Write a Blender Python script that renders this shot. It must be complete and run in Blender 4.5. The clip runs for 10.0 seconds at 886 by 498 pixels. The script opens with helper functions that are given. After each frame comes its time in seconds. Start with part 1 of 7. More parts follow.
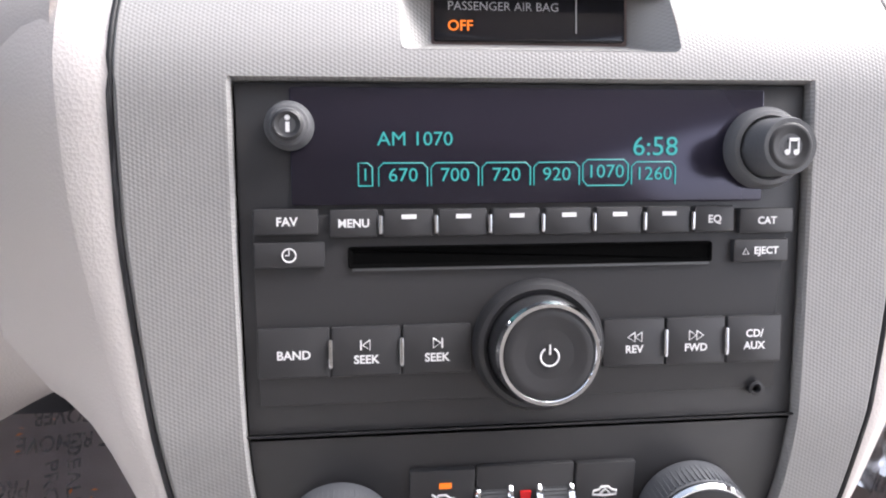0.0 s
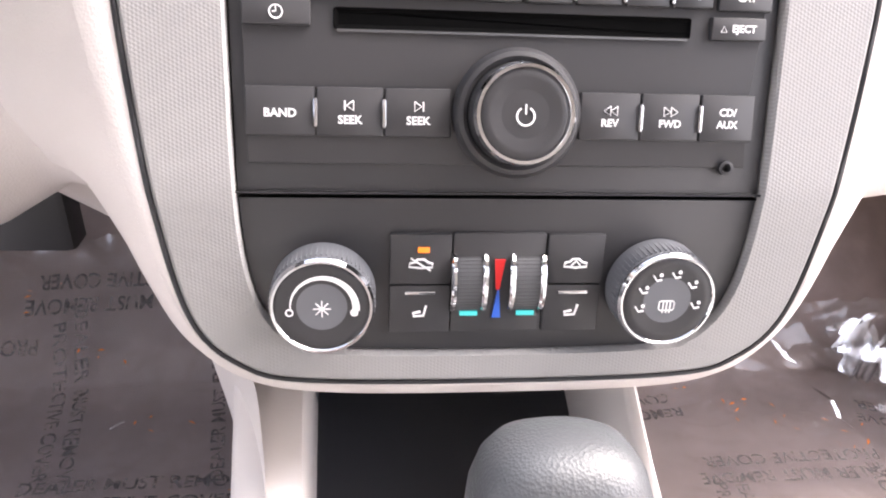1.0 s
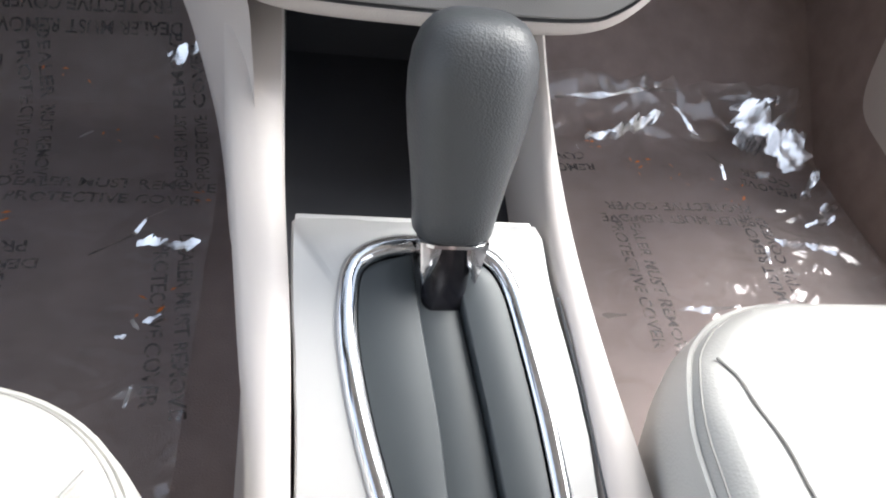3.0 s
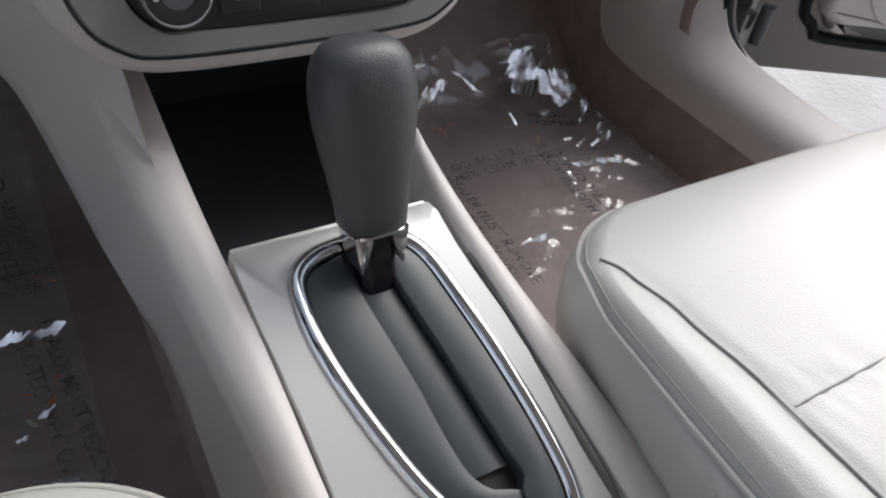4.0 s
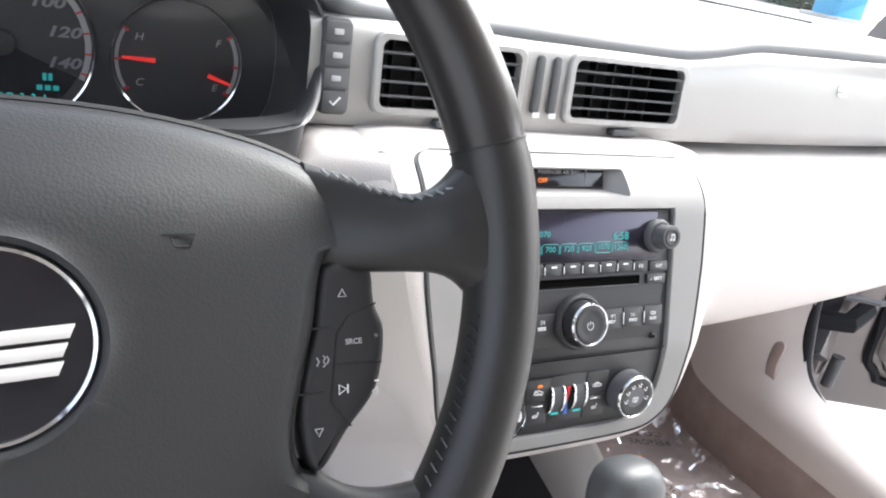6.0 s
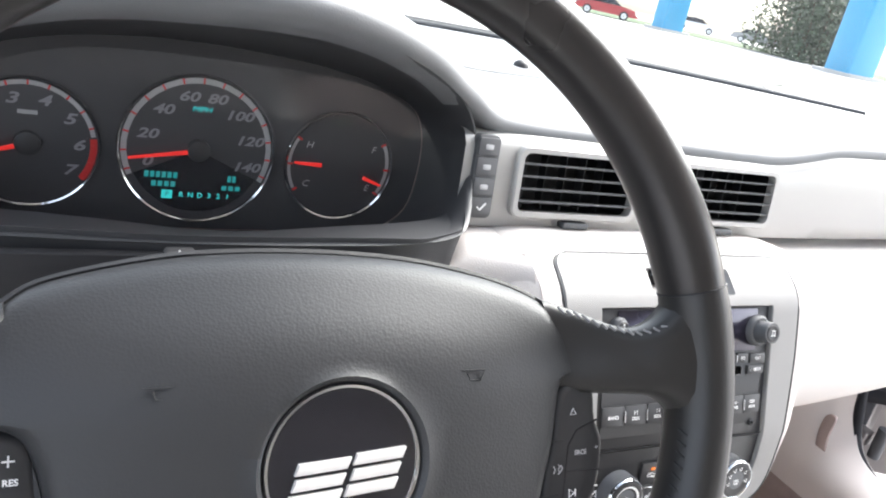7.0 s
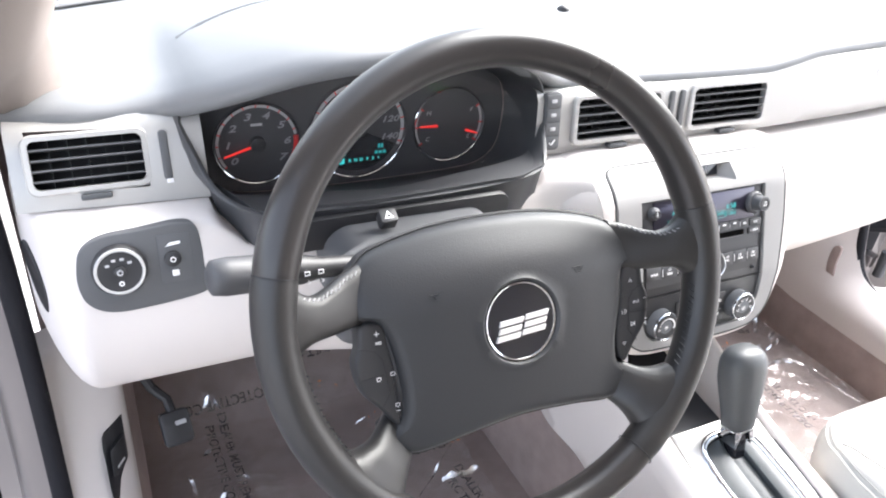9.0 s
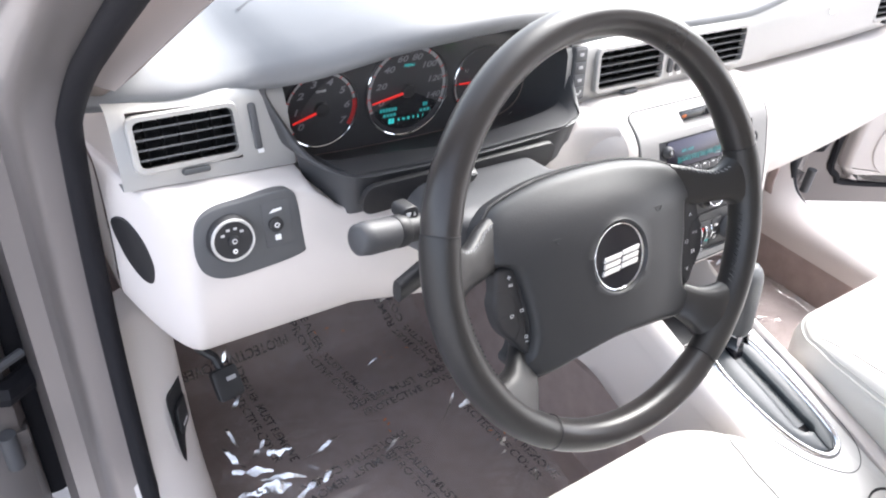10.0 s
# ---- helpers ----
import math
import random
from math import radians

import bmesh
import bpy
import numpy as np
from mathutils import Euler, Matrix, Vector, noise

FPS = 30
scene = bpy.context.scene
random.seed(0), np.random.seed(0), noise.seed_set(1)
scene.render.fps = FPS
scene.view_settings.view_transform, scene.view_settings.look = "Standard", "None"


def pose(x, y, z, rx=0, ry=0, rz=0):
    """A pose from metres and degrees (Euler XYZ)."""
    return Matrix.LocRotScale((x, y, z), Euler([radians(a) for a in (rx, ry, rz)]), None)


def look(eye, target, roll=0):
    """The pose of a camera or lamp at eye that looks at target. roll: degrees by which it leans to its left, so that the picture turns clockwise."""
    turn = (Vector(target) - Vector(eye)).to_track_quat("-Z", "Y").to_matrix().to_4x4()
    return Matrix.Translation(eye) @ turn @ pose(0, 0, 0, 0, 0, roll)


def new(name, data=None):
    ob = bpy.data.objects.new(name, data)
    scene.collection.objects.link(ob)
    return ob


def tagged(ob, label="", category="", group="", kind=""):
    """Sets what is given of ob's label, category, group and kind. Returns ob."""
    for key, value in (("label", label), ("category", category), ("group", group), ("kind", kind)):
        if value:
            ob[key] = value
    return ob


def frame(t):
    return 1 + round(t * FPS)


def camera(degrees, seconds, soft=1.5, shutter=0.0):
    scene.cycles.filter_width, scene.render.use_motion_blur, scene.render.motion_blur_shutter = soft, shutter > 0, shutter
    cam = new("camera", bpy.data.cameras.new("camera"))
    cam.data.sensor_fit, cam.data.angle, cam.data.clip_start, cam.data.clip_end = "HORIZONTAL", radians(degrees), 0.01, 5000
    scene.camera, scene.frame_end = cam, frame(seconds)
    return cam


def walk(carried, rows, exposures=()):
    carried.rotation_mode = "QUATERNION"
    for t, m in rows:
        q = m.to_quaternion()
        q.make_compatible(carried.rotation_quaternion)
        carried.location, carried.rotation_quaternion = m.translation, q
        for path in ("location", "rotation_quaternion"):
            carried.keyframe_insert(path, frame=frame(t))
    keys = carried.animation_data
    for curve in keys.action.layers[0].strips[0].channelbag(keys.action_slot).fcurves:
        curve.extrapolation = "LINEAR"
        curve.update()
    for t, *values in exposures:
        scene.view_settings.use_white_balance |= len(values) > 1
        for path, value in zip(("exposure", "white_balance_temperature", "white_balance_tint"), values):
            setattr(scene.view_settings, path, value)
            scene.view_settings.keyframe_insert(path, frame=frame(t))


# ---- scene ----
cam = camera(61.67, 10.0, 2.0)
PATH = [
    (0, (-0.056, -0.206, 0.656), (0.167, 1.591, -0.192), 2.0),
    (0.5, (-0.058, -0.218, 0.635), (0.172, 1.529, -0.311), 2.8),
    (1, (-0.049, -0.24, 0.614), (0.156, 1.463, -0.414), 3.5),
    (1.5, (-0.05, -0.26, 0.601), (0.186, 1.351, -0.561), 5.4),
    (1.6, (-0.05, -0.266, 0.599), (0.194, 1.325, -0.588), 5.8),
    (2, (-0.052, -0.296, 0.595), (0.234, 1.23, -0.665), 7.4),
    (2.5, (-0.056, -0.337, 0.594), (0.284, 1.071, -0.786), 11.0),
    (3, (-0.062, -0.369, 0.601), (0.311, 1.02, -0.789), 12.6),
    (3.2, (-0.063, -0.382, 0.602), (0.338, 0.975, -0.811), 13.4),
    (4.3, (-0.188, -0.398, 0.658), (0.784, 0.8, -0.614), 7.4),
    (4.5, (-0.214, -0.401, 0.681), (0.733, 0.93, -0.474), 4.9),
    (4.7, (-0.235, -0.388, 0.7), (0.65, 1.089, -0.319), 4.5),
    (5, (-0.258, -0.383, 0.722), (0.611, 1.157, -0.213), 6.1),
    (5.2, (-0.275, -0.378, 0.731), (0.619, 1.169, -0.168), 7.3),
    (6.3, (-0.383, -0.384, 0.801), (0.527, 1.237, 0.063), 11.5),
    (6.5, (-0.407, -0.378, 0.811), (0.489, 1.266, 0.11), 11.5),
    (7, (-0.463, -0.373, 0.822), (0.443, 1.268, 0.122), 12.4),
    (7.5, (-0.526, -0.375, 0.834), (0.4, 1.232, 0.085), 11.4),
    (8, (-0.583, -0.448, 0.878), (0.374, 1.103, 0.055), 10.7),
    (8.5, (-0.618, -0.498, 0.92), (0.231, 1.008, -0.086), 8.3),
    (8.7, (-0.623, -0.520, 0.944), (0.210, 0.983, -0.079), 7.0),
    (9, (-0.636, -0.539, 0.978), (0.155, 0.977, -0.059), 5.2),
    (9.3, (-0.663, -0.552, 0.988), (0.186, 0.897, -0.098), 5.3),
    (9.5, (-0.699, -0.546, 0.995), (0.229, 0.843, -0.104), 6.0),
    (9.6, (-0.718, -0.538, 1.001), (0.221, 0.840, -0.103), 6.8),
    (9.7, (-0.743, -0.527, 1.003), (0.206, 0.841, -0.105), 6.9),
    (9.8, (-0.768, -0.517, 1.005), (0.185, 0.842, -0.110), 6.2),
    (10, (-0.822, -0.5, 1.014), (0.173, 0.796, -0.141), 6.5),
]
EXPOSURES = [(0, 2.35, 6300, 16), (0.5, 2.98, 6400, 18), (1.0, 3.15, 6650, 20), (1.5, 3.2, 6350, 13), (2.0, 3.0, 6300, 12), (2.5, 2.5, 6300, 11), (3.2, 1.85, 6250, 10), (4.3, 0.74, 6250, 12), (4.7, 0.8, 6250, 12), (5.0, 1.7, 6300, 12), (5.2, 2.05, 6300, 12), (6.3, 2.6, 6300, 10), (8, 2.7, 6300, 11), (9, 2.9, 6300, 12), (9.5, 2.9, 6300, 12), (10, 2.7, 6300, 13)]
walk(cam, [(t, look(eye, target, roll)) for t, eye, target, roll in PATH], EXPOSURES)

# ---- world ----
world = bpy.data.worlds.new("world")
scene.world = world
world.use_nodes = True
wn = world.node_tree.nodes
sky = wn.new("ShaderNodeTexSky")
sky.sky_type, sky.sun_disc = "NISHITA", False
sky.sun_elevation, sky.sun_rotation = radians(45), radians(72)
sky.air_density, sky.dust_density, sky.ozone_density = 1.0, 4.0, 1.0
haze = wn.new("ShaderNodeHueSaturation")
haze.inputs["Saturation"].default_value = 0.45
world.node_tree.links.new(sky.outputs[0], haze.inputs["Color"])
world.node_tree.links.new(haze.outputs[0], wn["Background"].inputs[0])
wn["Background"].inputs[1].default_value = 0.15
sun = new("sun", bpy.data.lights.new("sun", "SUN"))
sun.data.energy, sun.data.angle, sun.data.color = 1.35, radians(50), (1.0, 0.97, 0.93)
sun.matrix_world = look((6, 2, 6.5), (0, 0, 0))

# ---- materials ----
def mat(name, colour, rough=0.5, metal=0.0, grain=None, bump=0.0, vary=0.06, scale2=9.0, spec=0.5, pattern=None, coat=0.0, sheen=0.0):
    """A surface: base colour with two scales of variation, and fine relief of the given grain size in metres."""
    m = bpy.data.materials.new(name)
    m.use_nodes = True
    nt = m.node_tree
    b = nt.nodes["Principled BSDF"]
    b.inputs["Roughness"].default_value = rough
    b.inputs["Metallic"].default_value = metal
    b.inputs["Specular IOR Level"].default_value = spec
    b.inputs["Coat Weight"].default_value = coat
    b.inputs["Sheen Weight"].default_value = sheen
    geo = nt.nodes.new("ShaderNodeNewGeometry")
    big = nt.nodes.new("ShaderNodeTexNoise")
    big.inputs["Scale"].default_value, big.inputs["Detail"].default_value = scale2, 5
    nt.links.new(geo.outputs["Position"], big.inputs["Vector"])
    mix = nt.nodes.new("ShaderNodeMix")
    mix.data_type = "RGBA"
    mix.inputs["A"].default_value = (*[c * (1 - vary) for c in colour], 1)
    mix.inputs["B"].default_value = (*[min(1, c * (1 + vary)) for c in colour], 1)
    nt.links.new(big.outputs["Fac"], mix.inputs["Factor"])
    nt.links.new(mix.outputs["Result"], b.inputs["Base Color"])
    if grain:
        if pattern == "leather":
            tex = nt.nodes.new("ShaderNodeTexVoronoi")
            tex.inputs["Scale"].default_value = 1 / grain
            tex.inputs["Randomness"].default_value = 1.0
            out = tex.outputs["Distance"]
        elif pattern == "dots":
            waves = []
            for ang in (0, 60, 120):
                dot = nt.nodes.new("ShaderNodeVectorMath")
                dot.operation = "DOT_PRODUCT"
                kk = 2 * math.pi / (grain * 0.866)
                dot.inputs[1].default_value = (kk * math.cos(radians(ang)), 0.35 * kk * math.sin(radians(ang)), kk * math.sin(radians(ang)))
                nt.links.new(geo.outputs["Position"], dot.inputs[0])
                cs_ = nt.nodes.new("ShaderNodeMath")
                cs_.operation = "COSINE"
                nt.links.new(dot.outputs["Value"], cs_.inputs[0])
                waves.append(cs_)
            add1, tex = nt.nodes.new("ShaderNodeMath"), nt.nodes.new("ShaderNodeMath")
            nt.links.new(waves[0].outputs[0], add1.inputs[0]); nt.links.new(waves[1].outputs[0], add1.inputs[1])
            nt.links.new(add1.outputs[0], tex.inputs[0]); nt.links.new(waves[2].outputs[0], tex.inputs[1])
            out = tex.outputs[0]
        else:
            tex = nt.nodes.new("ShaderNodeTexNoise")
            tex.inputs["Scale"].default_value = 1 / grain
            tex.inputs["Detail"].default_value = 3
            out = tex.outputs["Fac"]
        if pattern != "dots":
            nt.links.new(geo.outputs["Position"], tex.inputs["Vector"])
        bp = nt.nodes.new("ShaderNodeBump")
        bp.inputs["Strength"].default_value, bp.inputs["Distance"].default_value = bump, grain * 0.5
        nt.links.new(out, bp.inputs["Height"])
        nt.links.new(bp.outputs["Normal"], b.inputs["Normal"])
        rr2 = nt.nodes.new("ShaderNodeMapRange")
        rr2.inputs["To Min"].default_value, rr2.inputs["To Max"].default_value = max(0.02, rough - 0.06), min(1, rough + 0.06)
        nt.links.new(big.outputs["Fac"], rr2.inputs["Value"])
        nt.links.new(rr2.outputs["Result"], b.inputs["Roughness"])
    return m


def glow(name, colour, power, base=(0.01, 0.01, 0.01)):
    m = bpy.data.materials.new(name)
    m.use_nodes = True
    b = m.node_tree.nodes["Principled BSDF"]
    b.inputs["Base Color"].default_value = (*base, 1)
    b.inputs["Emission Color"].default_value = (*colour, 1)
    b.inputs["Emission Strength"].default_value = power
    return m


def film_mat(name, clear, rough, tint=(1, 1, 1), haze=0.0, patch=0.0):
    """Thin clear sheet: see-through mixed with a sharp sheen."""
    m = bpy.data.materials.new(name)
    m.use_nodes = True
    nt = m.node_tree
    nt.nodes.remove(nt.nodes["Principled BSDF"])
    out = nt.nodes["Material Output"]
    t = nt.nodes.new("ShaderNodeBsdfTransparent")
    t.inputs[0].default_value = (*tint, 1)
    g = nt.nodes.new("ShaderNodeBsdfGlossy")
    g.inputs["Roughness"].default_value = rough
    lw = nt.nodes.new("ShaderNodeLayerWeight")
    lw.inputs["Blend"].default_value = 0.5
    pw = nt.nodes.new("ShaderNodeMath")
    pw.operation = "POWER"
    pw.inputs[1].default_value = 5.0
    nt.links.new(lw.outputs["Facing"], pw.inputs[0])
    fr = nt.nodes.new("ShaderNodeMath")
    fr.operation = "MULTIPLY_ADD"
    fr.inputs[1].default_value, fr.inputs[2].default_value = (1 - clear) * 0.12, clear
    nt.links.new(pw.outputs[0], fr.inputs[0])
    mx = nt.nodes.new("ShaderNodeMixShader")
    nt.links.new(fr.outputs[0], mx.inputs[0])
    nt.links.new(t.outputs[0], mx.inputs[1])
    nt.links.new(g.outputs[0], mx.inputs[2])
    if patch:
        # folds lie in several layers here and there, and shine more
        layers = nt.nodes.new("ShaderNodeTexNoise")
        layers.inputs["Scale"].default_value, layers.inputs["Detail"].default_value = 45, 3
        geo = nt.nodes.new("ShaderNodeNewGeometry")
        nt.links.new(geo.outputs["Position"], layers.inputs["Vector"])
        mr = nt.nodes.new("ShaderNodeMapRange")
        mr.inputs["From Min"].default_value, mr.inputs["From Max"].default_value = 0.42, 0.62
        mr.inputs["To Min"].default_value, mr.inputs["To Max"].default_value = 0.0, patch
        nt.links.new(layers.outputs["Fac"], mr.inputs["Value"])
        add = nt.nodes.new("ShaderNodeMath")
        add.use_clamp = True
        nt.links.new(mr.outputs["Result"], add.inputs[0])
        nt.links.new(fr.outputs[0], add.inputs[1])
        nt.links.new(add.outputs[0], mx.inputs[0])
    if haze:
        d = nt.nodes.new("ShaderNodeBsdfDiffuse")
        d.inputs["Color"].default_value = (0.76, 0.73, 0.725, 1)
        mh = nt.nodes.new("ShaderNodeMixShader")
        mh.inputs[0].default_value = haze
        nt.links.new(mx.outputs[0], mh.inputs[1])
        nt.links.new(d.outputs[0], mh.inputs[2])
        nt.links.new(mh.outputs[0], out.inputs[0])
    else:
        nt.links.new(mx.outputs[0], out.inputs[0])
    return m


CREAM = mat("cream_plastic", (0.62, 0.58, 0.555), 0.5, grain=0.0011, bump=0.22, pattern="leather", vary=0.03)
CREAM_S = mat("smooth_cream_plastic", (0.60, 0.56, 0.535), 0.45, grain=0.0005, bump=0.1, vary=0.03)
SILVER = mat("silver_trim_paint", (0.52, 0.517, 0.507), 0.36, 0.25, grain=0.0004, bump=0.06, vary=0.04)
DOTS = mat("silver_dotted_plastic", (0.28, 0.275, 0.269), 0.55, 0.0, grain=0.0015, bump=0.14, pattern="dots", vary=0.05)
PAD = mat("dark_grey_dash_skin", (0.17, 0.176, 0.184), 0.50, grain=0.0012, bump=0.16, pattern="leather", vary=0.05, spec=0.5)
BLACK = mat("black_plastic", (0.022, 0.022, 0.024), 0.5, grain=0.0005, bump=0.1, vary=0.1)
SHROUD = mat("cluster_shroud_plastic", (0.052, 0.053, 0.057), 0.5, grain=0.0009, bump=0.12, pattern="leather", vary=0.08)
BLACK_R = mat("radio_black_plastic", (0.028, 0.028, 0.03), 0.48, grain=0.0004, bump=0.08, vary=0.1)
GLOSS = mat("gloss_black", (0.012, 0.012, 0.016), 0.12, vary=0.1)
SCREEN = mat("violet_display_window", (0.013, 0.012, 0.019), 0.16, vary=0.1)
SCREEN.node_tree.nodes["Principled BSDF"].inputs["Specular Tint"].default_value = (0.84, 0.80, 1.0, 1)
DARKGREY = mat("dark_grey_plastic", (0.085, 0.087, 0.092), 0.55, grain=0.0009, bump=0.14, pattern="leather", vary=0.08)
RIMTOP = mat("smooth_black_rim", (0.021, 0.0195, 0.0195), 0.30, grain=0.0009, bump=0.05, pattern="leather", vary=0.2)
LEATHER = mat("black_leather", (0.015, 0.0145, 0.0145), 0.42, grain=0.0008, bump=0.08, pattern="leather", vary=0.15)
COVER = mat("airbag_cover_grain", (0.029, 0.030, 0.032), 0.42, grain=0.0012, bump=0.13, pattern="leather", vary=0.1, spec=0.33)
KNOBLEATHER = mat("shift_knob_leather", (0.060, 0.064, 0.068), 0.42, grain=0.0010, bump=0.28, pattern="leather", vary=0.08)
DIALSIDE = mat("grey_dial_rubber", (0.115, 0.120, 0.130), 0.45, grain=0.0006, bump=0.1, vary=0.06)
SEAM = mat("seat_seam_thread", (0.33, 0.322, 0.30), 0.6, vary=0.05)
SEATLEATHER = mat("cream_leather", (0.47, 0.465, 0.44), 0.42, grain=0.0014, bump=0.18, pattern="leather", vary=0.03)
CARPET = mat("taupe_carpet", (0.352, 0.286, 0.268), 0.95, grain=0.0016, bump=0.8, vary=0.25, scale2=30, spec=0.1)
TRIM = mat("satin_trim_paint", (0.41, 0.405, 0.392), 0.38, 0.35, grain=0.0004, bump=0.06, vary=0.04)
CHROME = mat("chrome", (0.60, 0.61, 0.63), 0.08, 1.0, vary=0.02)
WHITE = mat("white_print", (0.8, 0.8, 0.8), 0.5, vary=0.02)
GREYP = mat("grey_print", (0.42, 0.42, 0.43), 0.5, vary=0.05)
RED = mat("red_print", (0.65, 0.02, 0.02), 0.4, vary=0.05)
BLUE = mat("blue_print", (0.04, 0.14, 0.6), 0.4, vary=0.05)
BOOT = mat("shift_gate_plastic", (0.045, 0.053, 0.058), 0.38, grain=0.0006, bump=0.1, vary=0.05)
CUBBY = mat("cubby_lining", (0.034, 0.036, 0.042), 0.42, grain=0.0008, bump=0.2, vary=0.1)
PILLAR = mat("pillar_cloth", (0.25, 0.215, 0.198), 0.9, grain=0.0012, bump=0.35, vary=0.05)
DEEP = mat("cubby_black", (0.012, 0.012, 0.014), 0.55, grain=0.0008, bump=0.2, vary=0.1)
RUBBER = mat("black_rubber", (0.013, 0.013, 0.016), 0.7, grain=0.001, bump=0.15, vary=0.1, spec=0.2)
PAINT = mat("silver_car_paint", (0.205, 0.186, 0.180), 0.36, 0.5, grain=0.0006, bump=0.03, vary=0.05, coat=0.3)
ASPHALT = mat("pale_asphalt", (0.125, 0.125, 0.127), 0.9, grain=0.02, bump=0.8, vary=0.3, scale2=40)
GRASS = mat("grass", (0.042, 0.07, 0.018), 0.9, grain=0.03, bump=0.8, vary=0.3, scale2=3)
HEADLINER = mat("headliner_cloth", (0.55, 0.52, 0.48), 0.95, grain=0.001, bump=0.3, vary=0.03)
TEAL = glow("teal_segments", (0.04, 0.60, 0.58), 0.17)
TEAL_DIM = glow("dim_teal_segments", (0.02, 0.45, 0.45), 0.09)
ORANGE = glow("orange_led", (1.0, 0.22, 0.01), 0.25)
NEEDLE = glow("red_needle", (0.9, 0.03, 0.02), 0.10, (0.6, 0.02, 0.02))
FILM = film_mat("clear_film", 0.085, 0.15, haze=0.08)
FLAP = film_mat("crumpled_film", 0.42, 0.20, patch=0.4)
GLASS = film_mat("window_glass", 0.04, 0.0, (0.80, 0.83, 0.81))
LENS = film_mat("gauge_lens", 0.05, 0.08, haze=0.025)

# ---- mesh helpers ----
def rr(w, h, r, n=5):
    """Rounded rectangle, counter-clockwise."""
    r = max(min(r, w / 2 - 1e-5, h / 2 - 1e-5), 1e-5)
    out = []
    for cx, cy, a in ((w / 2 - r, h / 2 - r, 0), (-w / 2 + r, h / 2 - r, 90), (-w / 2 + r, -h / 2 + r, 180), (w / 2 - r, -h / 2 + r, 270)):
        for i in range(n + 1):
            t = radians(a + 90 * i / n)
            out.append((cx + r * math.cos(t), cy + r * math.sin(t)))
    return out


def smooth_loop(pts, sub=6, closed=True):
    """Catmull-Rom through the points."""
    n, out = len(pts), []
    for i in range(n if closed else n - 1):
        p = [Vector(pts[(i + k - 1) % n] if closed else pts[max(0, min(n - 1, i + k - 1))]) for k in range(4)]
        for j in range(sub):
            t = j / sub
            out.append(tuple(0.5 * ((2 * p[1]) + (p[2] - p[0]) * t + (2 * p[0] - 5 * p[1] + 4 * p[2] - p[3]) * t * t + (3 * p[1] - p[0] - 3 * p[2] + p[3]) * t ** 3)))
    if not closed:
        out.append(tuple(pts[-1]))
    return out


def inset(poly, d):
    """Moves each corner of a loop inwards by d."""
    n, out = len(poly), []
    for i in range(n):
        a, b, c = Vector(poly[i - 1][:2]), Vector(poly[i][:2]), Vector(poly[(i + 1) % n][:2])
        t = (c - a)
        t = t.normalized() if t.length > 1e-9 else Vector((1, 0))
        out.append((b.x - t.y * d, b.y + t.x * d))
    return out


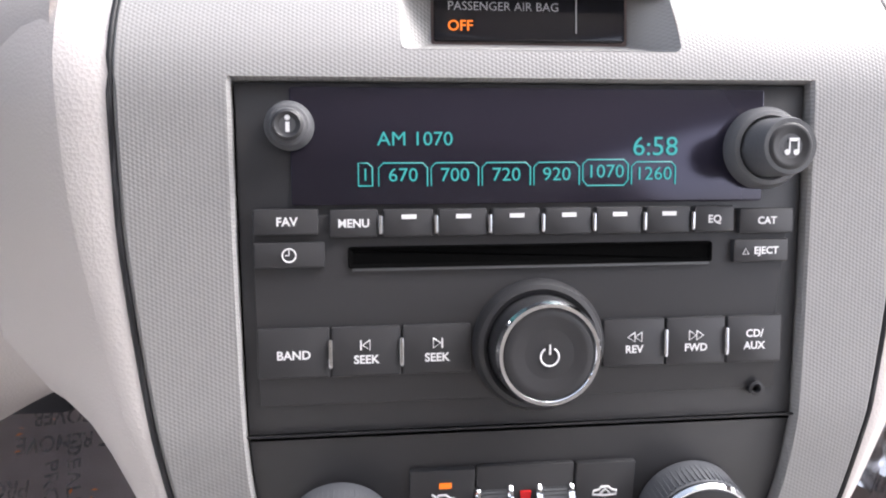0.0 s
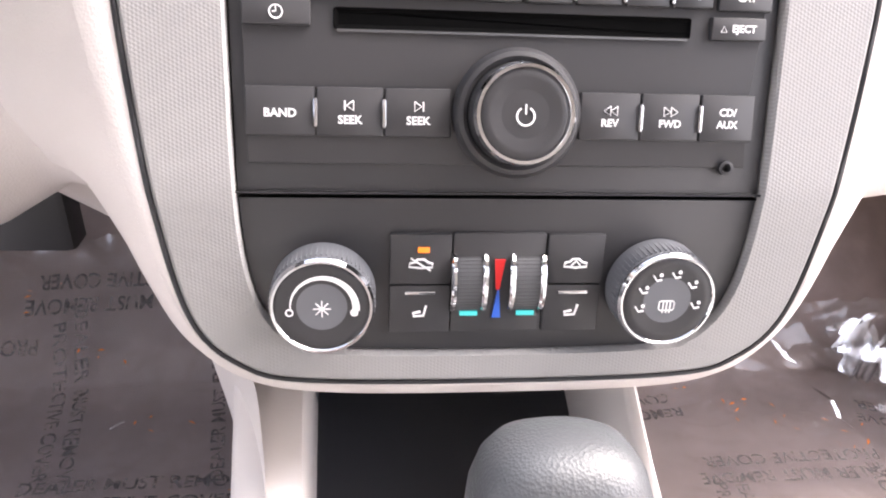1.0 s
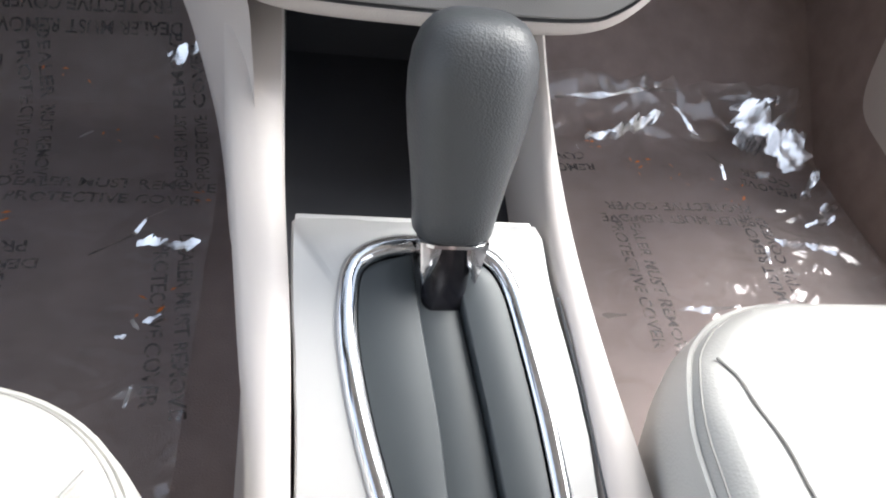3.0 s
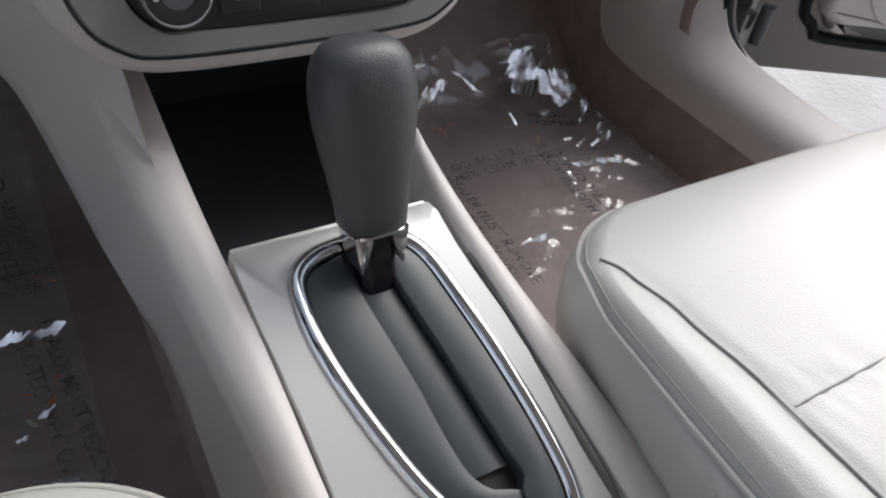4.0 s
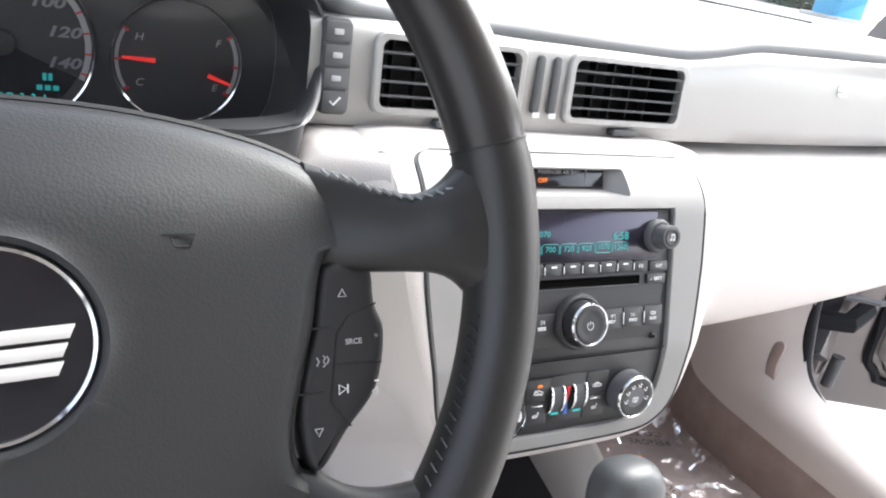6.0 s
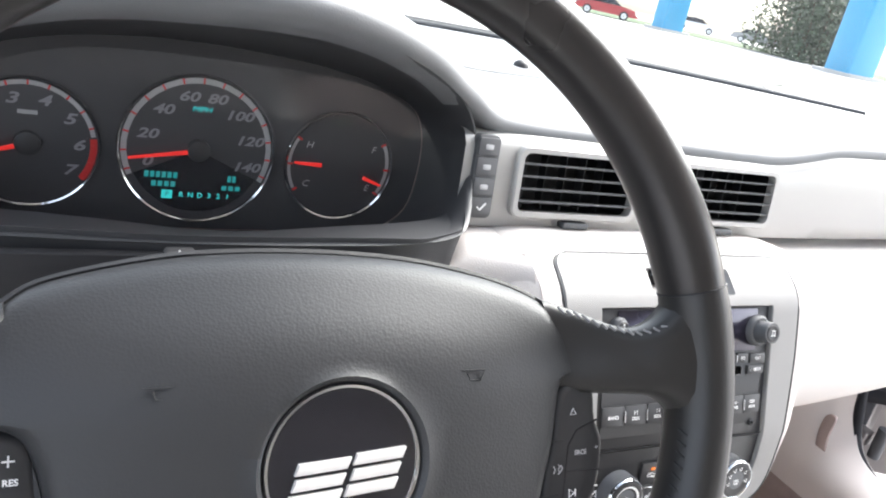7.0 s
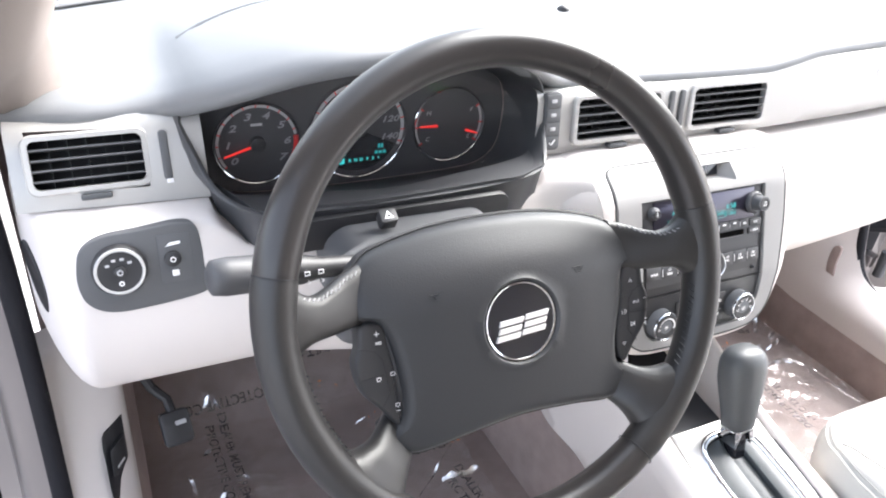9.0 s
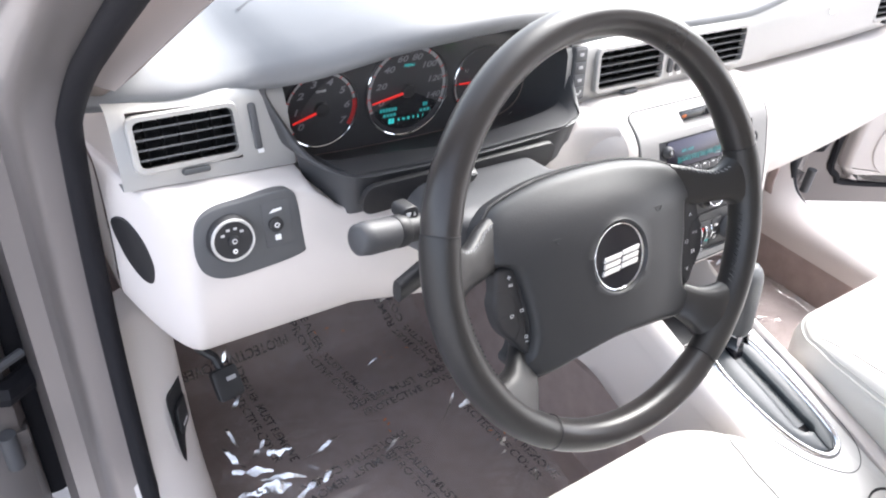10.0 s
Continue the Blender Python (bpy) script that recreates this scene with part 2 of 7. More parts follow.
class Shape:
    """Gathers vertices and faces of one mesh."""
    def __init__(self, place=None):
        self.v, self.f, self.place = [], [], place

    def add(self, verts, faces):
        k = len(self.v)
        self.v += [tuple(self.place(*p)) if self.place else tuple(p) for p in verts]
        self.f += [tuple(i + k for i in f) for f in faces]
        return self

    def loops(self, rings, cap0=False, cap1=False, closed=True):
        """Skins a list of rings with equal numbers of points."""
        n = len(rings[0])
        verts = [p for r in rings for p in r]
        faces = []
        for j in range(len(rings) - 1):
            for i in range(n if closed else n - 1):
                a, b = j * n + i, j * n + (i + 1) % n
                faces.append((a, b, b + n, a + n))
        if cap0:
            faces.append(tuple(reversed(range(n))))
        if cap1:
            faces.append(tuple(range((len(rings) - 1) * n, len(rings) * n)))
        return self.add(verts, faces)

    def slab(self, poly, w0, w1, edge=0.0, steps=2, back=True):
        """A plate with the outline poly from w0 up to w1, its front edge rounded by edge."""
        rings = [[(x, y, w0) for x, y in poly]]
        if edge:
            for k in range(steps + 1):
                a = radians(90 * k / steps)
                rings.append([(x, y, w1 - edge + edge * math.sin(a)) for x, y in inset(poly, edge * (1 - math.cos(a)))])
        else:
            rings.append([(x, y, w1) for x, y in poly])
        return self.loops(rings, back, True)

    def collar_plate(self, outer, inner, w0, w1, edge=0.0):
        """A flat ring between two loops of equal count, with its walls."""
        o1 = inset(outer, edge)
        return self.loops([[(x, y, w0) for x, y in outer], [(x, y, w1 - edge) for x, y in outer], [(x, y, w1) for x, y in o1], [(x, y, w1) for x, y in inner], [(x, y, w0) for x, y in inner]])

    def lathe(self, profile, n=40, at=(0, 0), cap0=True, cap1=True):
        rings = [[(at[0] + r * math.cos(2 * math.pi * i / n), at[1] + r * math.sin(2 * math.pi * i / n), w) for i in range(n)] for r, w in profile]
        return self.loops(rings, cap0, cap1)

    def box(self, c, s, edge=0.0):
        poly = rr(s[0], s[1], edge or 1e-5, 2)
        return self.slab([(x + c[0], y + c[1]) for x, y in poly], c[2] - s[2] / 2, c[2] + s[2] / 2, edge * 0.6)

    def tube(self, path, radius, n=10, closed=False, cap=True):
        pts = [Vector(p) for p in path]
        m, rings, side = len(pts), [], None
        for i, p in enumerate(pts):
            d = (pts[(i + 1) % m] - pts[i - 1]) if closed else (pts[min(m - 1, i + 1)] - pts[max(0, i - 1)])
            d.normalize()
            if side is None:
                side = d.orthogonal().normalized()
            side = (side - d * side.dot(d)).normalized()
            up = d.cross(side)
            r = radius(i / (m - 1)) if callable(radius) else radius
            rings.append([tuple(p + side * r * math.cos(2 * math.pi * k / n) + up * r * math.sin(2 * math.pi * k / n)) for k in range(n)])
        if closed:
            rings.append(rings[0])
        return self.loops(rings, cap and not closed, cap and not closed)

    def sheet(self, fn, nu, nv, thick=None):
        """A surface fn(a, b) for a, b in 0..1; with thick, a second side offset by that vector."""
        g = [[tuple(fn(i / nu, j / nv)) for i in range(nu + 1)] for j in range(nv + 1)]
        self.loops(g, closed=False)
        if thick:
            h = [[tuple(Vector(p) + Vector(thick)) for p in r] for r in reversed(g)]
            self.loops(h, closed=False)
            rim = g[0] + [r[-1] for r in g[1:]] + list(reversed(g[-1]))[1:] + [r[0] for r in reversed(g)][1:-1]
            self.loops([[tuple(Vector(p) + Vector(thick)) for p in rim], rim])
        return self

    def mesh(self, name, smooth=35):
        me = bpy.data.meshes.new(name)
        me.from_pydata(self.v, [], self.f)
        me.validate()
        bm = bmesh.new()
        bm.from_mesh(me)
        bmesh.ops.remove_doubles(bm, verts=bm.verts, dist=2e-6)
        bmesh.ops.recalc_face_normals(bm, faces=bm.faces)
        bm.to_mesh(me)
        bm.free()
        me.polygons.foreach_set("use_smooth", [True] * len(me.polygons))
        me.set_sharp_from_angle(angle=radians(smooth))
        return me


def thing(name, label, category, at=(0, 0, 0), group="", kind=""):
    ob = new(name)
    ob.empty_display_size = 0.02
    ob.location = at
    return tagged(ob, label, category, group, kind)


def part(name, shape, material, parent=None, label="", smooth=35, category="", kind="", group=""):
    me = shape.mesh(name, smooth) if isinstance(shape, Shape) else shape
    me.materials.append(material)
    ob = new(name, me)
    if parent is not None:
        ob.parent = parent
        ob.matrix_parent_inverse = Matrix.Translation(-parent.location)
    return tagged(ob, label, category, group, kind)


def lettering(text, size, place, at=(0, 0, 0), align="CENTER", shear=0.0, turn=0.0, bold=0.0, wide=1.0):
    """Raised print as a Shape on the surface place(u, v, w)."""
    cu = bpy.data.curves.new("letters", "FONT")
    cu.body, cu.size, cu.align_x, cu.align_y, cu.shear, cu.offset = text, size, align, "CENTER", shear, bold
    cu.resolution_u = 3
    ob = bpy.data.objects.new("letters", cu)
    scene.collection.objects.link(ob)
    me = bpy.data.meshes.new_from_object(ob.evaluated_get(bpy.context.evaluated_depsgraph_get()))
    bpy.data.objects.remove(ob)
    s = Shape(place)
    c, sn = math.cos(radians(turn)), math.sin(radians(turn))
    s.add([(at[0] + (v.co.x * wide) * c - v.co.y * sn, at[1] + (v.co.x * wide) * sn + v.co.y * c, at[2]) for v in me.vertices], [tuple(p.vertices) for p in me.polygons])
    bpy.data.meshes.remove(me)
    return s


def arc_band(r0, r1, a0, a1, at, w, n=24):
    """Flat curved bar from angle a0 to a1 (degrees)."""
    ring0 = [(at[0] + r0 * math.cos(radians(a0 + (a1 - a0) * i / n)), at[1] + r0 * math.sin(radians(a0 + (a1 - a0) * i / n)), w) for i in range(n + 1)]
    ring1 = [(at[0] + r1 * math.cos(radians(a0 + (a1 - a0) * i / n)), at[1] + r1 * math.sin(radians(a0 + (a1 - a0) * i / n)), w) for i in range(n + 1)]
    return [ring0, ring1]


def spline_table(rows, x):
    """A smooth curve through rows of (x, value...)."""
    n = len(rows)
    if x <= rows[0][0]:
        return rows[0][1:]
    for i in range(n - 1):
        if x <= rows[i + 1][0]:
            p = [rows[max(0, min(n - 1, i + k))] for k in (-1, 0, 1, 2)]
            h = p[2][0] - p[1][0]
            t = (x - p[1][0]) / h
            out = []
            for c in range(1, len(rows[0])):
                m0 = (p[2][c] - p[0][c]) / max(1e-9, p[2][0] - p[0][0]) * h
                m1 = (p[3][c] - p[1][c]) / max(1e-9, p[3][0] - p[1][0]) * h
                out.append((2 * t ** 3 - 3 * t * t + 1) * p[1][c] + (t ** 3 - 2 * t * t + t) * m0 + (3 * t * t - 2 * t ** 3) * p[2][c] + (t ** 3 - t * t) * m1)
            return tuple(out)
    return rows[-1][1:]


def lerp_table(rows, x):
    """Straight lines between rows of (x, value...)."""
    if x <= rows[0][0]:
        return rows[0][1:]
    for a, b in zip(rows, rows[1:]):
        if x <= b[0]:
            k = (x - a[0]) / (b[0] - a[0])
            k = k * k * (3 - 2 * k)
            return tuple(p + (q - p) * k for p, q in zip(a[1:], b[1:]))
    return rows[-1][1:]


# The centre stack's face: u to the right, v up along the face, w out of it.
def stack(u, v, w=0.0):
    y, z, seg = -0.0025, 0.523, []
    def step(length, deg):
        nonlocal y, z
        y += length * math.sin(radians(deg))
        z += length * math.cos(radians(deg))
    def lean(q):
        if q < -0.030: return 10
        if q < -0.022: return 10 + (q + 0.030) / 0.008 * 10
        if q < 0.080: return 20
        if q < 0.110: return 20 + (q - 0.080) / 0.030 * 34
        return 54 + (q - 0.110) * 200
    marks = [-0.030, -0.022, 0.080, 0.084, 0.0875, 0.091, 0.0945, 0.098, 0.102, 0.108, 0.115, 0.122, 0.128, 0.134]
    at, sgn = 0.0, 1 if v >= 0 else -1
    stops = sorted([m for m in marks if 0 < m * sgn < v * sgn], key=abs) + [v]
    for s in stops:
        step(s - at, lean((s + at) / 2))
        at = s
    a = radians(lean(v))
    return Vector((u, y - w * math.cos(a), z + w * math.sin(a)))


def plane_map(origin, deg, spin=0.0):
    """Surface map for a flat face leaning back by deg, turned about the vertical by spin."""
    o, a = Vector(origin), radians(deg)
    t = Matrix.Rotation(radians(spin), 3, "Z")
    eu, ev, ew = t @ Vector((1, 0, 0)), t @ Vector((0, math.sin(a), math.cos(a))), t @ Vector((0, -math.cos(a), math.sin(a)))
    return lambda u, v, w=0.0: o + eu * u + ev * v + ew * w


SLOPE = math.atan(0.38)
def deck(u, v, w=0.0):
    """The shifter plate: u to the right, v towards the front of the car, w up from the plate; the origin at its front edge."""
    return Vector((u, -0.09 + v * math.cos(SLOPE) - w * math.sin(SLOPE), 0.340 + v * math.sin(SLOPE) + w * math.cos(SLOPE)))


# ---- cabin shell ----
def yt(x):
    """Front of the silver trim band along the dash."""
    return 0.117 + (0.045 if x > 0 else 0.03) * (x / 0.7) ** 2


def floor_z(x, y):
    return 0.012 + max(0, y - 0.42) * 0.75 + 0.004 * math.sin(17 * x + 3) * math.sin(13 * y)

fl = Shape().sheet(lambda a, b: (-0.74 + 1.48 * a, -1.4 + 2.25 * b, floor_z(-0.74 + 1.48 * a, -1.4 + 2.25 * b)), 60, 80, (0, 0, -0.02))
part("floor", fl, CARPET, None, "taupe carpet on the car floor and toe board", kind="structure", category="floor")
# carpeted tunnel under the console
tun = [(-0.094, 0.0), (-0.090, 0.09), (-0.084, 0.17), (-0.06, 0.19), (0.06, 0.19), (0.080, 0.17), (0.086, 0.09), (0.09, 0.0)]
part("trim_tunnel", Shape().loops([[(x, y, z + 0.01) for x, z in tun] for y in (-0.9, -0.3, 0.1, 0.5, 0.8)], closed=False), CARPET, None, "taupe carpet over the centre tunnel", kind="structure", category="floor")
part("wall_front", Shape().box((0, 0.84, 0.33), (1.6, 0.04, 0.76)), CARPET, None, "dark carpeted bulkhead ahead of the footwells", kind="structure", category="wall")
part("wall_cowl", Shape().sheet(lambda a, b: (-0.96 + 1.92 * a, 0.42 + 0.46 * b, 0.695 + 0.02 * b), 24, 6, (0, 0, -0.02)), RUBBER, None, "dark cowl panel ahead of the windscreen", kind="structure", category="wall")
part("wall_rear", Shape().box((0, -1.42, 0.55), (1.6, 0.04, 1.2)), HEADLINER, None, "plain light rear wall of the cabin", kind="structure", category="wall")
part("ceiling", Shape().sheet(lambda a, b: (-0.66 + 1.32 * a, -1.4 + 1.15 * b, 1.17 - 0.09 * (2 * a - 1) ** 2 + 0.02 * math.sin(3 * b)), 12, 10, (0, 0, 0.03)), HEADLINER, None, "light cloth headliner", kind="structure", category="ceiling")

# ---- dashboard ----
dash = thing("dashboard", "two-tone car dashboard, dark grey top over silver and cream", "dashboard", (0, 0.2, 0.45))
EDGE = [(-0.74, 0.185, 0.704), (-0.66, 0.158, 0.709), (-0.575, 0.145, 0.716), (-0.538, 0.090, 0.743), (-0.47, 0.045, 0.776), (-0.40, 0.034, 0.787), (-0.32, 0.040, 0.787), (-0.25, 0.072, 0.768), (-0.20, 0.105, 0.742), (-0.15, 0.126, 0.717), (0.0, 0.122, 0.714), (0.15, 0.122, 0.713), (0.20, 0.124, 0.718), (0.26, 0.128, 0.727), (0.5, 0.15, 0.729), (0.74, 0.185, 0.722)]


def pad_fn(a, b):
    x = -0.74 + 1.48 * a
    y, z = spline_table(EDGE, x)
    yb, zb = 0.60 - 0.27 * x * x, 0.742 - 0.02 * x * x
    prof = [(0.035, -0.022), (0.014, -0.016), (0.003, -0.009), (0.0, -0.002), (0.004, 0.005), (0.016, 0.010), (0.05, 0.013)]
    k = b * 18
    if k <= 6:
        i = min(5, int(k))
        f = k - i
        return (x, y + prof[i][0] * (1 - f) + prof[i + 1][0] * f, z + prof[i][1] * (1 - f) + prof[i + 1][1] * f)
    f = (k - 6) / 12
    y0, z0 = y + 0.05, z + 0.012
    ease = f * f * (3 - 2 * f)
    return (x, y0 + (yb - y0) * f, z0 + (zb - z0) * ease + 0.006 * math.sin(math.pi * f))

part("dash_pad", Shape().sheet(pad_fn, 160, 18), PAD, dash, "dark grey soft dash top", smooth=60)


VENTS = ((-0.696, -0.600), (-0.142, -0.022), (0.028, 0.150), (0.565, 0.665))
def band(x0, x1, n, name, top, lean=0.0):
    """Silver trim band: gently crowned, with rolled edges, open where the air vents sit."""
    prof = [(0.0, 0.02), (0.0, 0.003), (0.02, 0.0), (0.3, -0.003), (0.7, -0.001), (0.97, 0.004), (1.0, 0.008), (1.0, 0.025)]
    xs = sorted([x0 + (x1 - x0) * i / n for i in range(n + 1)] + [x for v in VENTS for x in v if x0 < x < x1])
    def column(x):
        zt, zb = top(x), 0.634
        out = []
        for q, dy in prof[:4] + [("z", 0.6505), ("z", 0.668), ("z", 0.684), ("z", 0.7005)] + prof[5:]:
            if q == "z":
                q = (dy - zb) / (zt - zb)
                dy = -0.003 + 0.005 * max(0, q - 0.3) ** 1.6
            out.append((x, yt(x) + dy - 0.004 * (1 - q) + lean * (q - 0.55), zb + (zt - zb) * q))
        return out
    def order(col):
        return col[:3] + [col[4], col[5], col[6], col[7]] + col[8:]
    s = Shape()
    cols = [order(column(x)) for x in xs]
    m = len(cols[0])
    faces = []
    for i in range(len(xs) - 1):
        hole = any(a - 1e-6 < (xs[i] + xs[i + 1]) / 2 < b for a, b in VENTS)
        for j in range(m - 1):
            if not (hole and 3 <= j <= 5):
                faces.append((i * m + j, (i + 1) * m + j, (i + 1) * m + j + 1, i * m + j + 1))
    s.add([p for c in cols for p in c], faces)
    return part(name, s, TRIM, dash, "satin silver trim band", smooth=50)

band(-0.712, -0.548, 14, "trim_band", lambda x: lerp_table([(-0.712, 0.7045), (-0.56, 0.7145)], x)[0], 0.026)
band(-0.192, 0.72, 70, "trim_band", lambda x: lerp_table([(0.15, 0.7105), (0.26, 0.724), (0.7, 0.726)], x)[0])

DRIVER = [(0.170, 0.633), (0.125, 0.634), (0.095, 0.633), (0.078, 0.626), (0.069, 0.608), (0.060, 0.57), (0.056, 0.53), (0.060, 0.495), (0.074, 0.468), (0.100, 0.451), (0.15, 0.446), (0.30, 0.450)]
PASS = [(0.180, 0.633), (0.125, 0.634), (0.09, 0.634), (0.07, 0.624), (0.058, 0.60), (0.048, 0.57), (0.040, 0.54), (0.038, 0.517), (0.047, 0.502), (0.07, 0.496), (0.14, 0.495), (0.32, 0.52)]


ZTOP = [(-0.56, 0.64), (-0.553, 0.638), (-0.54, 0.618), (-0.52, 0.603), (-0.49, 0.597), (-0.25, 0.600), (-0.21, 0.612), (-0.19, 0.632), (-0.18, 0.64)]
def end_curve(x):
    """How far the driver's panel sweeps forward towards the door."""
    return 0.13 * max(0, (-x - 0.672) / 0.0495) ** 2
def left_end(x, z):
    """The panel's outer end draws in towards its foot."""
    if x > -0.60:
        return x
    k = max(0, min(1, (0.500 - z) / 0.052))
    return -0.60 + (x + 0.60) * (1 - 0.12 * (1 - math.sqrt(1 - 0.98 * k * k)))
def lower(x0, x1, n, prof, name, label, shift=lambda x: 0.0, lift=lambda x, q: 0.0):
    pr = smooth_loop([(0, y, z) for y, z in prof], 5, False)
    def fn(a, b):
        x = x0 + (x1 - x0) * a
        p = pr[round(b * (len(pr) - 1))]
        xe = left_end(x, p[2])
        return (xe, p[1] + shift(x), min(lerp_table(ZTOP, x)[0], p[2] + lift(x, b)))
    return part(name, Shape().sheet(fn, n, len(pr) - 1), CREAM, dash, label, smooth=60)

lower(-0.7215, -0.150, 90, DRIVER, "lower_panel", "cream knee panel under the driver's dash",
      lambda x: end_curve(x) - 0.030 * max(0, (x + 0.21) / 0.06) ** 2, lambda x, b: -0.037 * b * max(0, min(1, (x + 0.50) / 0.12, (-0.185 - x) / 0.05)))
lower(0.150, 0.725, 40, PASS, "lower_panel", "cream passenger dash panel",
      lambda x: 0.05 * ((x - 0.13) / 0.6) ** 2 - 0.02 * max(0, (0.2 - x) / 0.06) ** 2, lambda x, b: -0.01 - 0.042 * b * b * max(0, 1 - (x - 0.15) / 0.45))
# end caps of the dash
for s, prof in ((-1, DRIVER), (1, PASS)):
    cap = Shape()
    bend = end_curve if s < 0 else (lambda x: 0.05 * max(0, (x - 0.66) / 0.064) ** 2)
    xs = [s * (0.702 + 0.0205 * k / 6) for k in range(7)]
    zs = [0.708 - 0.078 * k / 8 for k in range(9)]
    y0 = 0.150 if s < 0 else 0.165
    rake = lambda z: 0.30 * (z - 0.67) if s < 0 else 0.0
    cap.loops([[(x, y0 + rake(z) - 0.010 * math.sin(math.pi * (0.708 - z) / 0.16) + bend(x), z) for x in xs] for z in zs], closed=False)
    x1 = xs[-1]
    front = [(y0 + rake(z) - 0.010 * math.sin(math.pi * (0.708 - z) / 0.16) + bend(x1), z) for z in zs] + [(y + bend(x1) if s < 0 else y + 0.048, z) for y, z in prof[3:10]]
    cap.loops([[(left_end(x1, z), y, z) for y, z in front], [(left_end(x1, z), 0.40, z) for y, z in front]], closed=False)
    part("end_cap", cap, CREAM, dash, "cream end cap of the dash", smooth=60)

# ---- centre stack ----
RIM = [(-0.160, 0.1385), (-0.156, 0.06), (-0.150, 0.02), (-0.139, -0.030), (-0.126, -0.074), (-0.111, -0.096), (-0.091, -0.1085), (-0.060, -0.1135), (0.0, -0.1145), (0.060, -0.1135), (0.091, -0.1085), (0.111, -0.096), (0.126, -0.074), (0.139, -0.030), (0.150, 0.02), (0.156, 0.06), (0.160, 0.1385)]
rim = list(smooth_loop([(x, y, 0) for x, y in RIM], 5, False))
BEZ = [(-0.130, 0.0875), (-0.1295, 0.06), (-0.128, 0.03), (-0.121, -0.026), (-0.1115, -0.073), (-0.0945, -0.0925), (-0.070, -0.0992), (0.0, -0.1007), (0.070, -0.0992), (0.0945, -0.0925), (0.1115, -0.073), (0.121, -0.026), (0.128, 0.03), (0.1295, 0.06), (0.130, 0.0875)]
bez = [p[:2] for p in smooth_loop([(x, y, 0) for x, y in BEZ], 6, False)]
corner = lambda cx, cy, r, a0, a1, n=5: [(cx + r * math.cos(radians(a0 + (a1 - a0) * i / n)), cy + r * math.sin(radians(a0 + (a1 - a0) * i / n))) for i in range(n + 1)]
bez = bez + corner(0.118, 0.122, 0.012, 0, 90) + corner(-0.118, 0.122, 0.012, 90, 180)
surround = Shape(stack)
pts = [p[:2] for p in rim]
rows = []
for w, d in ((-0.16, -0.004), (-0.085, -0.002), (-0.06, -0.001), (-0.045, -0.001), (-0.032, 0.0), (-0.022, 0.0), (-0.011, 0.002), (-0.004, 0.006), (-0.001, 0.011)):
    q = inset(pts + [(0.16, 0.142), (-0.16, 0.142)], d)[:len(pts)]
    fl_ = min(0.045, max(0.0, -w - 0.005) * 0.95)
    rows.append([(x + math.copysign(fl_ * max(0, min(1, (y + 0.07) / 0.07)), x), y, w) for x, y in q])
surround.loops(rows, closed=False)
# face between the rim and the bezel
bz_side = [p[:2] for p in smooth_loop([(x, y, 0) for x, y in BEZ], 6, False)]
def arc_even(poly, n):
    """n + 1 points at even steps along a line."""
    d = [0]
    for a, b in zip(poly, poly[1:]):
        d.append(d[-1] + math.dist(a, b))
    out, j = [], 0
    for i in range(n + 1):
        s = d[-1] * i / n
        while j < len(d) - 2 and d[j + 1] < s:
            j += 1
        f = (s - d[j]) / (d[j + 1] - d[j])
        out.append((poly[j][0] + (poly[j + 1][0] - poly[j][0]) * f, poly[j][1] + (poly[j + 1][1] - poly[j][1]) * f))
    return out
ro = arc_even([p[:2] for p in rows[-1]], 80)
ri = arc_even([p[:2] for p in smooth_loop([(x, y, 0) for x, y in [(-0.1302, 0.1385)] + [(-0.130, 0.10)] + BEZ[1:-1] + [(0.130, 0.10), (0.1302, 0.1385)]], 6, False)], 80)
surround.loops([[(x, y, -0.001) for x, y in ro], [(x * 0.5 + u * 0.5, y * 0.5 + v * 0.5, 0.001) for (x, y), (u, v) in zip(ro, ri)], [(x, y, 0.0005) for x, y in ri], [(x, y, -0.008) for x, y in ri]], closed=False)
def ledge(u):
    a, b_ = stack(u, 0.1335, -0.0015), stack(u, 0.138, 0.0005)
    sink = max(0, abs(u) - 0.152) * 0.55
    side = max(0, abs(u) - 0.13) * 0.12 + sink
    back = Vector((0, 1.5 * sink, -sink))
    return [tuple(a + back), tuple(b_ + back - Vector((0, 0, side - sink))), (u, 0.082, 0.6400 - side), (u, 0.100, 0.6390 - side), (u, 0.128, 0.6365 - side)]
lg = Shape().loops([ledge(u) for u in (-0.182, -0.174, -0.167, -0.16, -0.152, -0.13, -0.065, 0, 0.065, 0.13, 0.152, 0.16, 0.167, 0.174, 0.182)], closed=False)
part("stack_ledge", lg, CREAM, dash, "cream ledge above the bezel", smooth=50)
for s in (-1, 1):
    c = corner(s * 0.118, 0.122, 0.0122, 0 if s > 0 else 180, 90, 6)
    surround.loops([[(x, y, 0.0006) for x, y in c], [(s * 0.131, 0.1345, 0.0006)] * len(c)], closed=False)
for s in (-1, 1):
    surround.loops([[(s * u, v, -0.004) for u in (0.108, 0.122, 0.136)] for v in (0.112, 0.126, 0.140)], closed=False)
part("stack_surround", surround, CREAM, dash, "smooth cream surround of the centre stack", smooth=50)

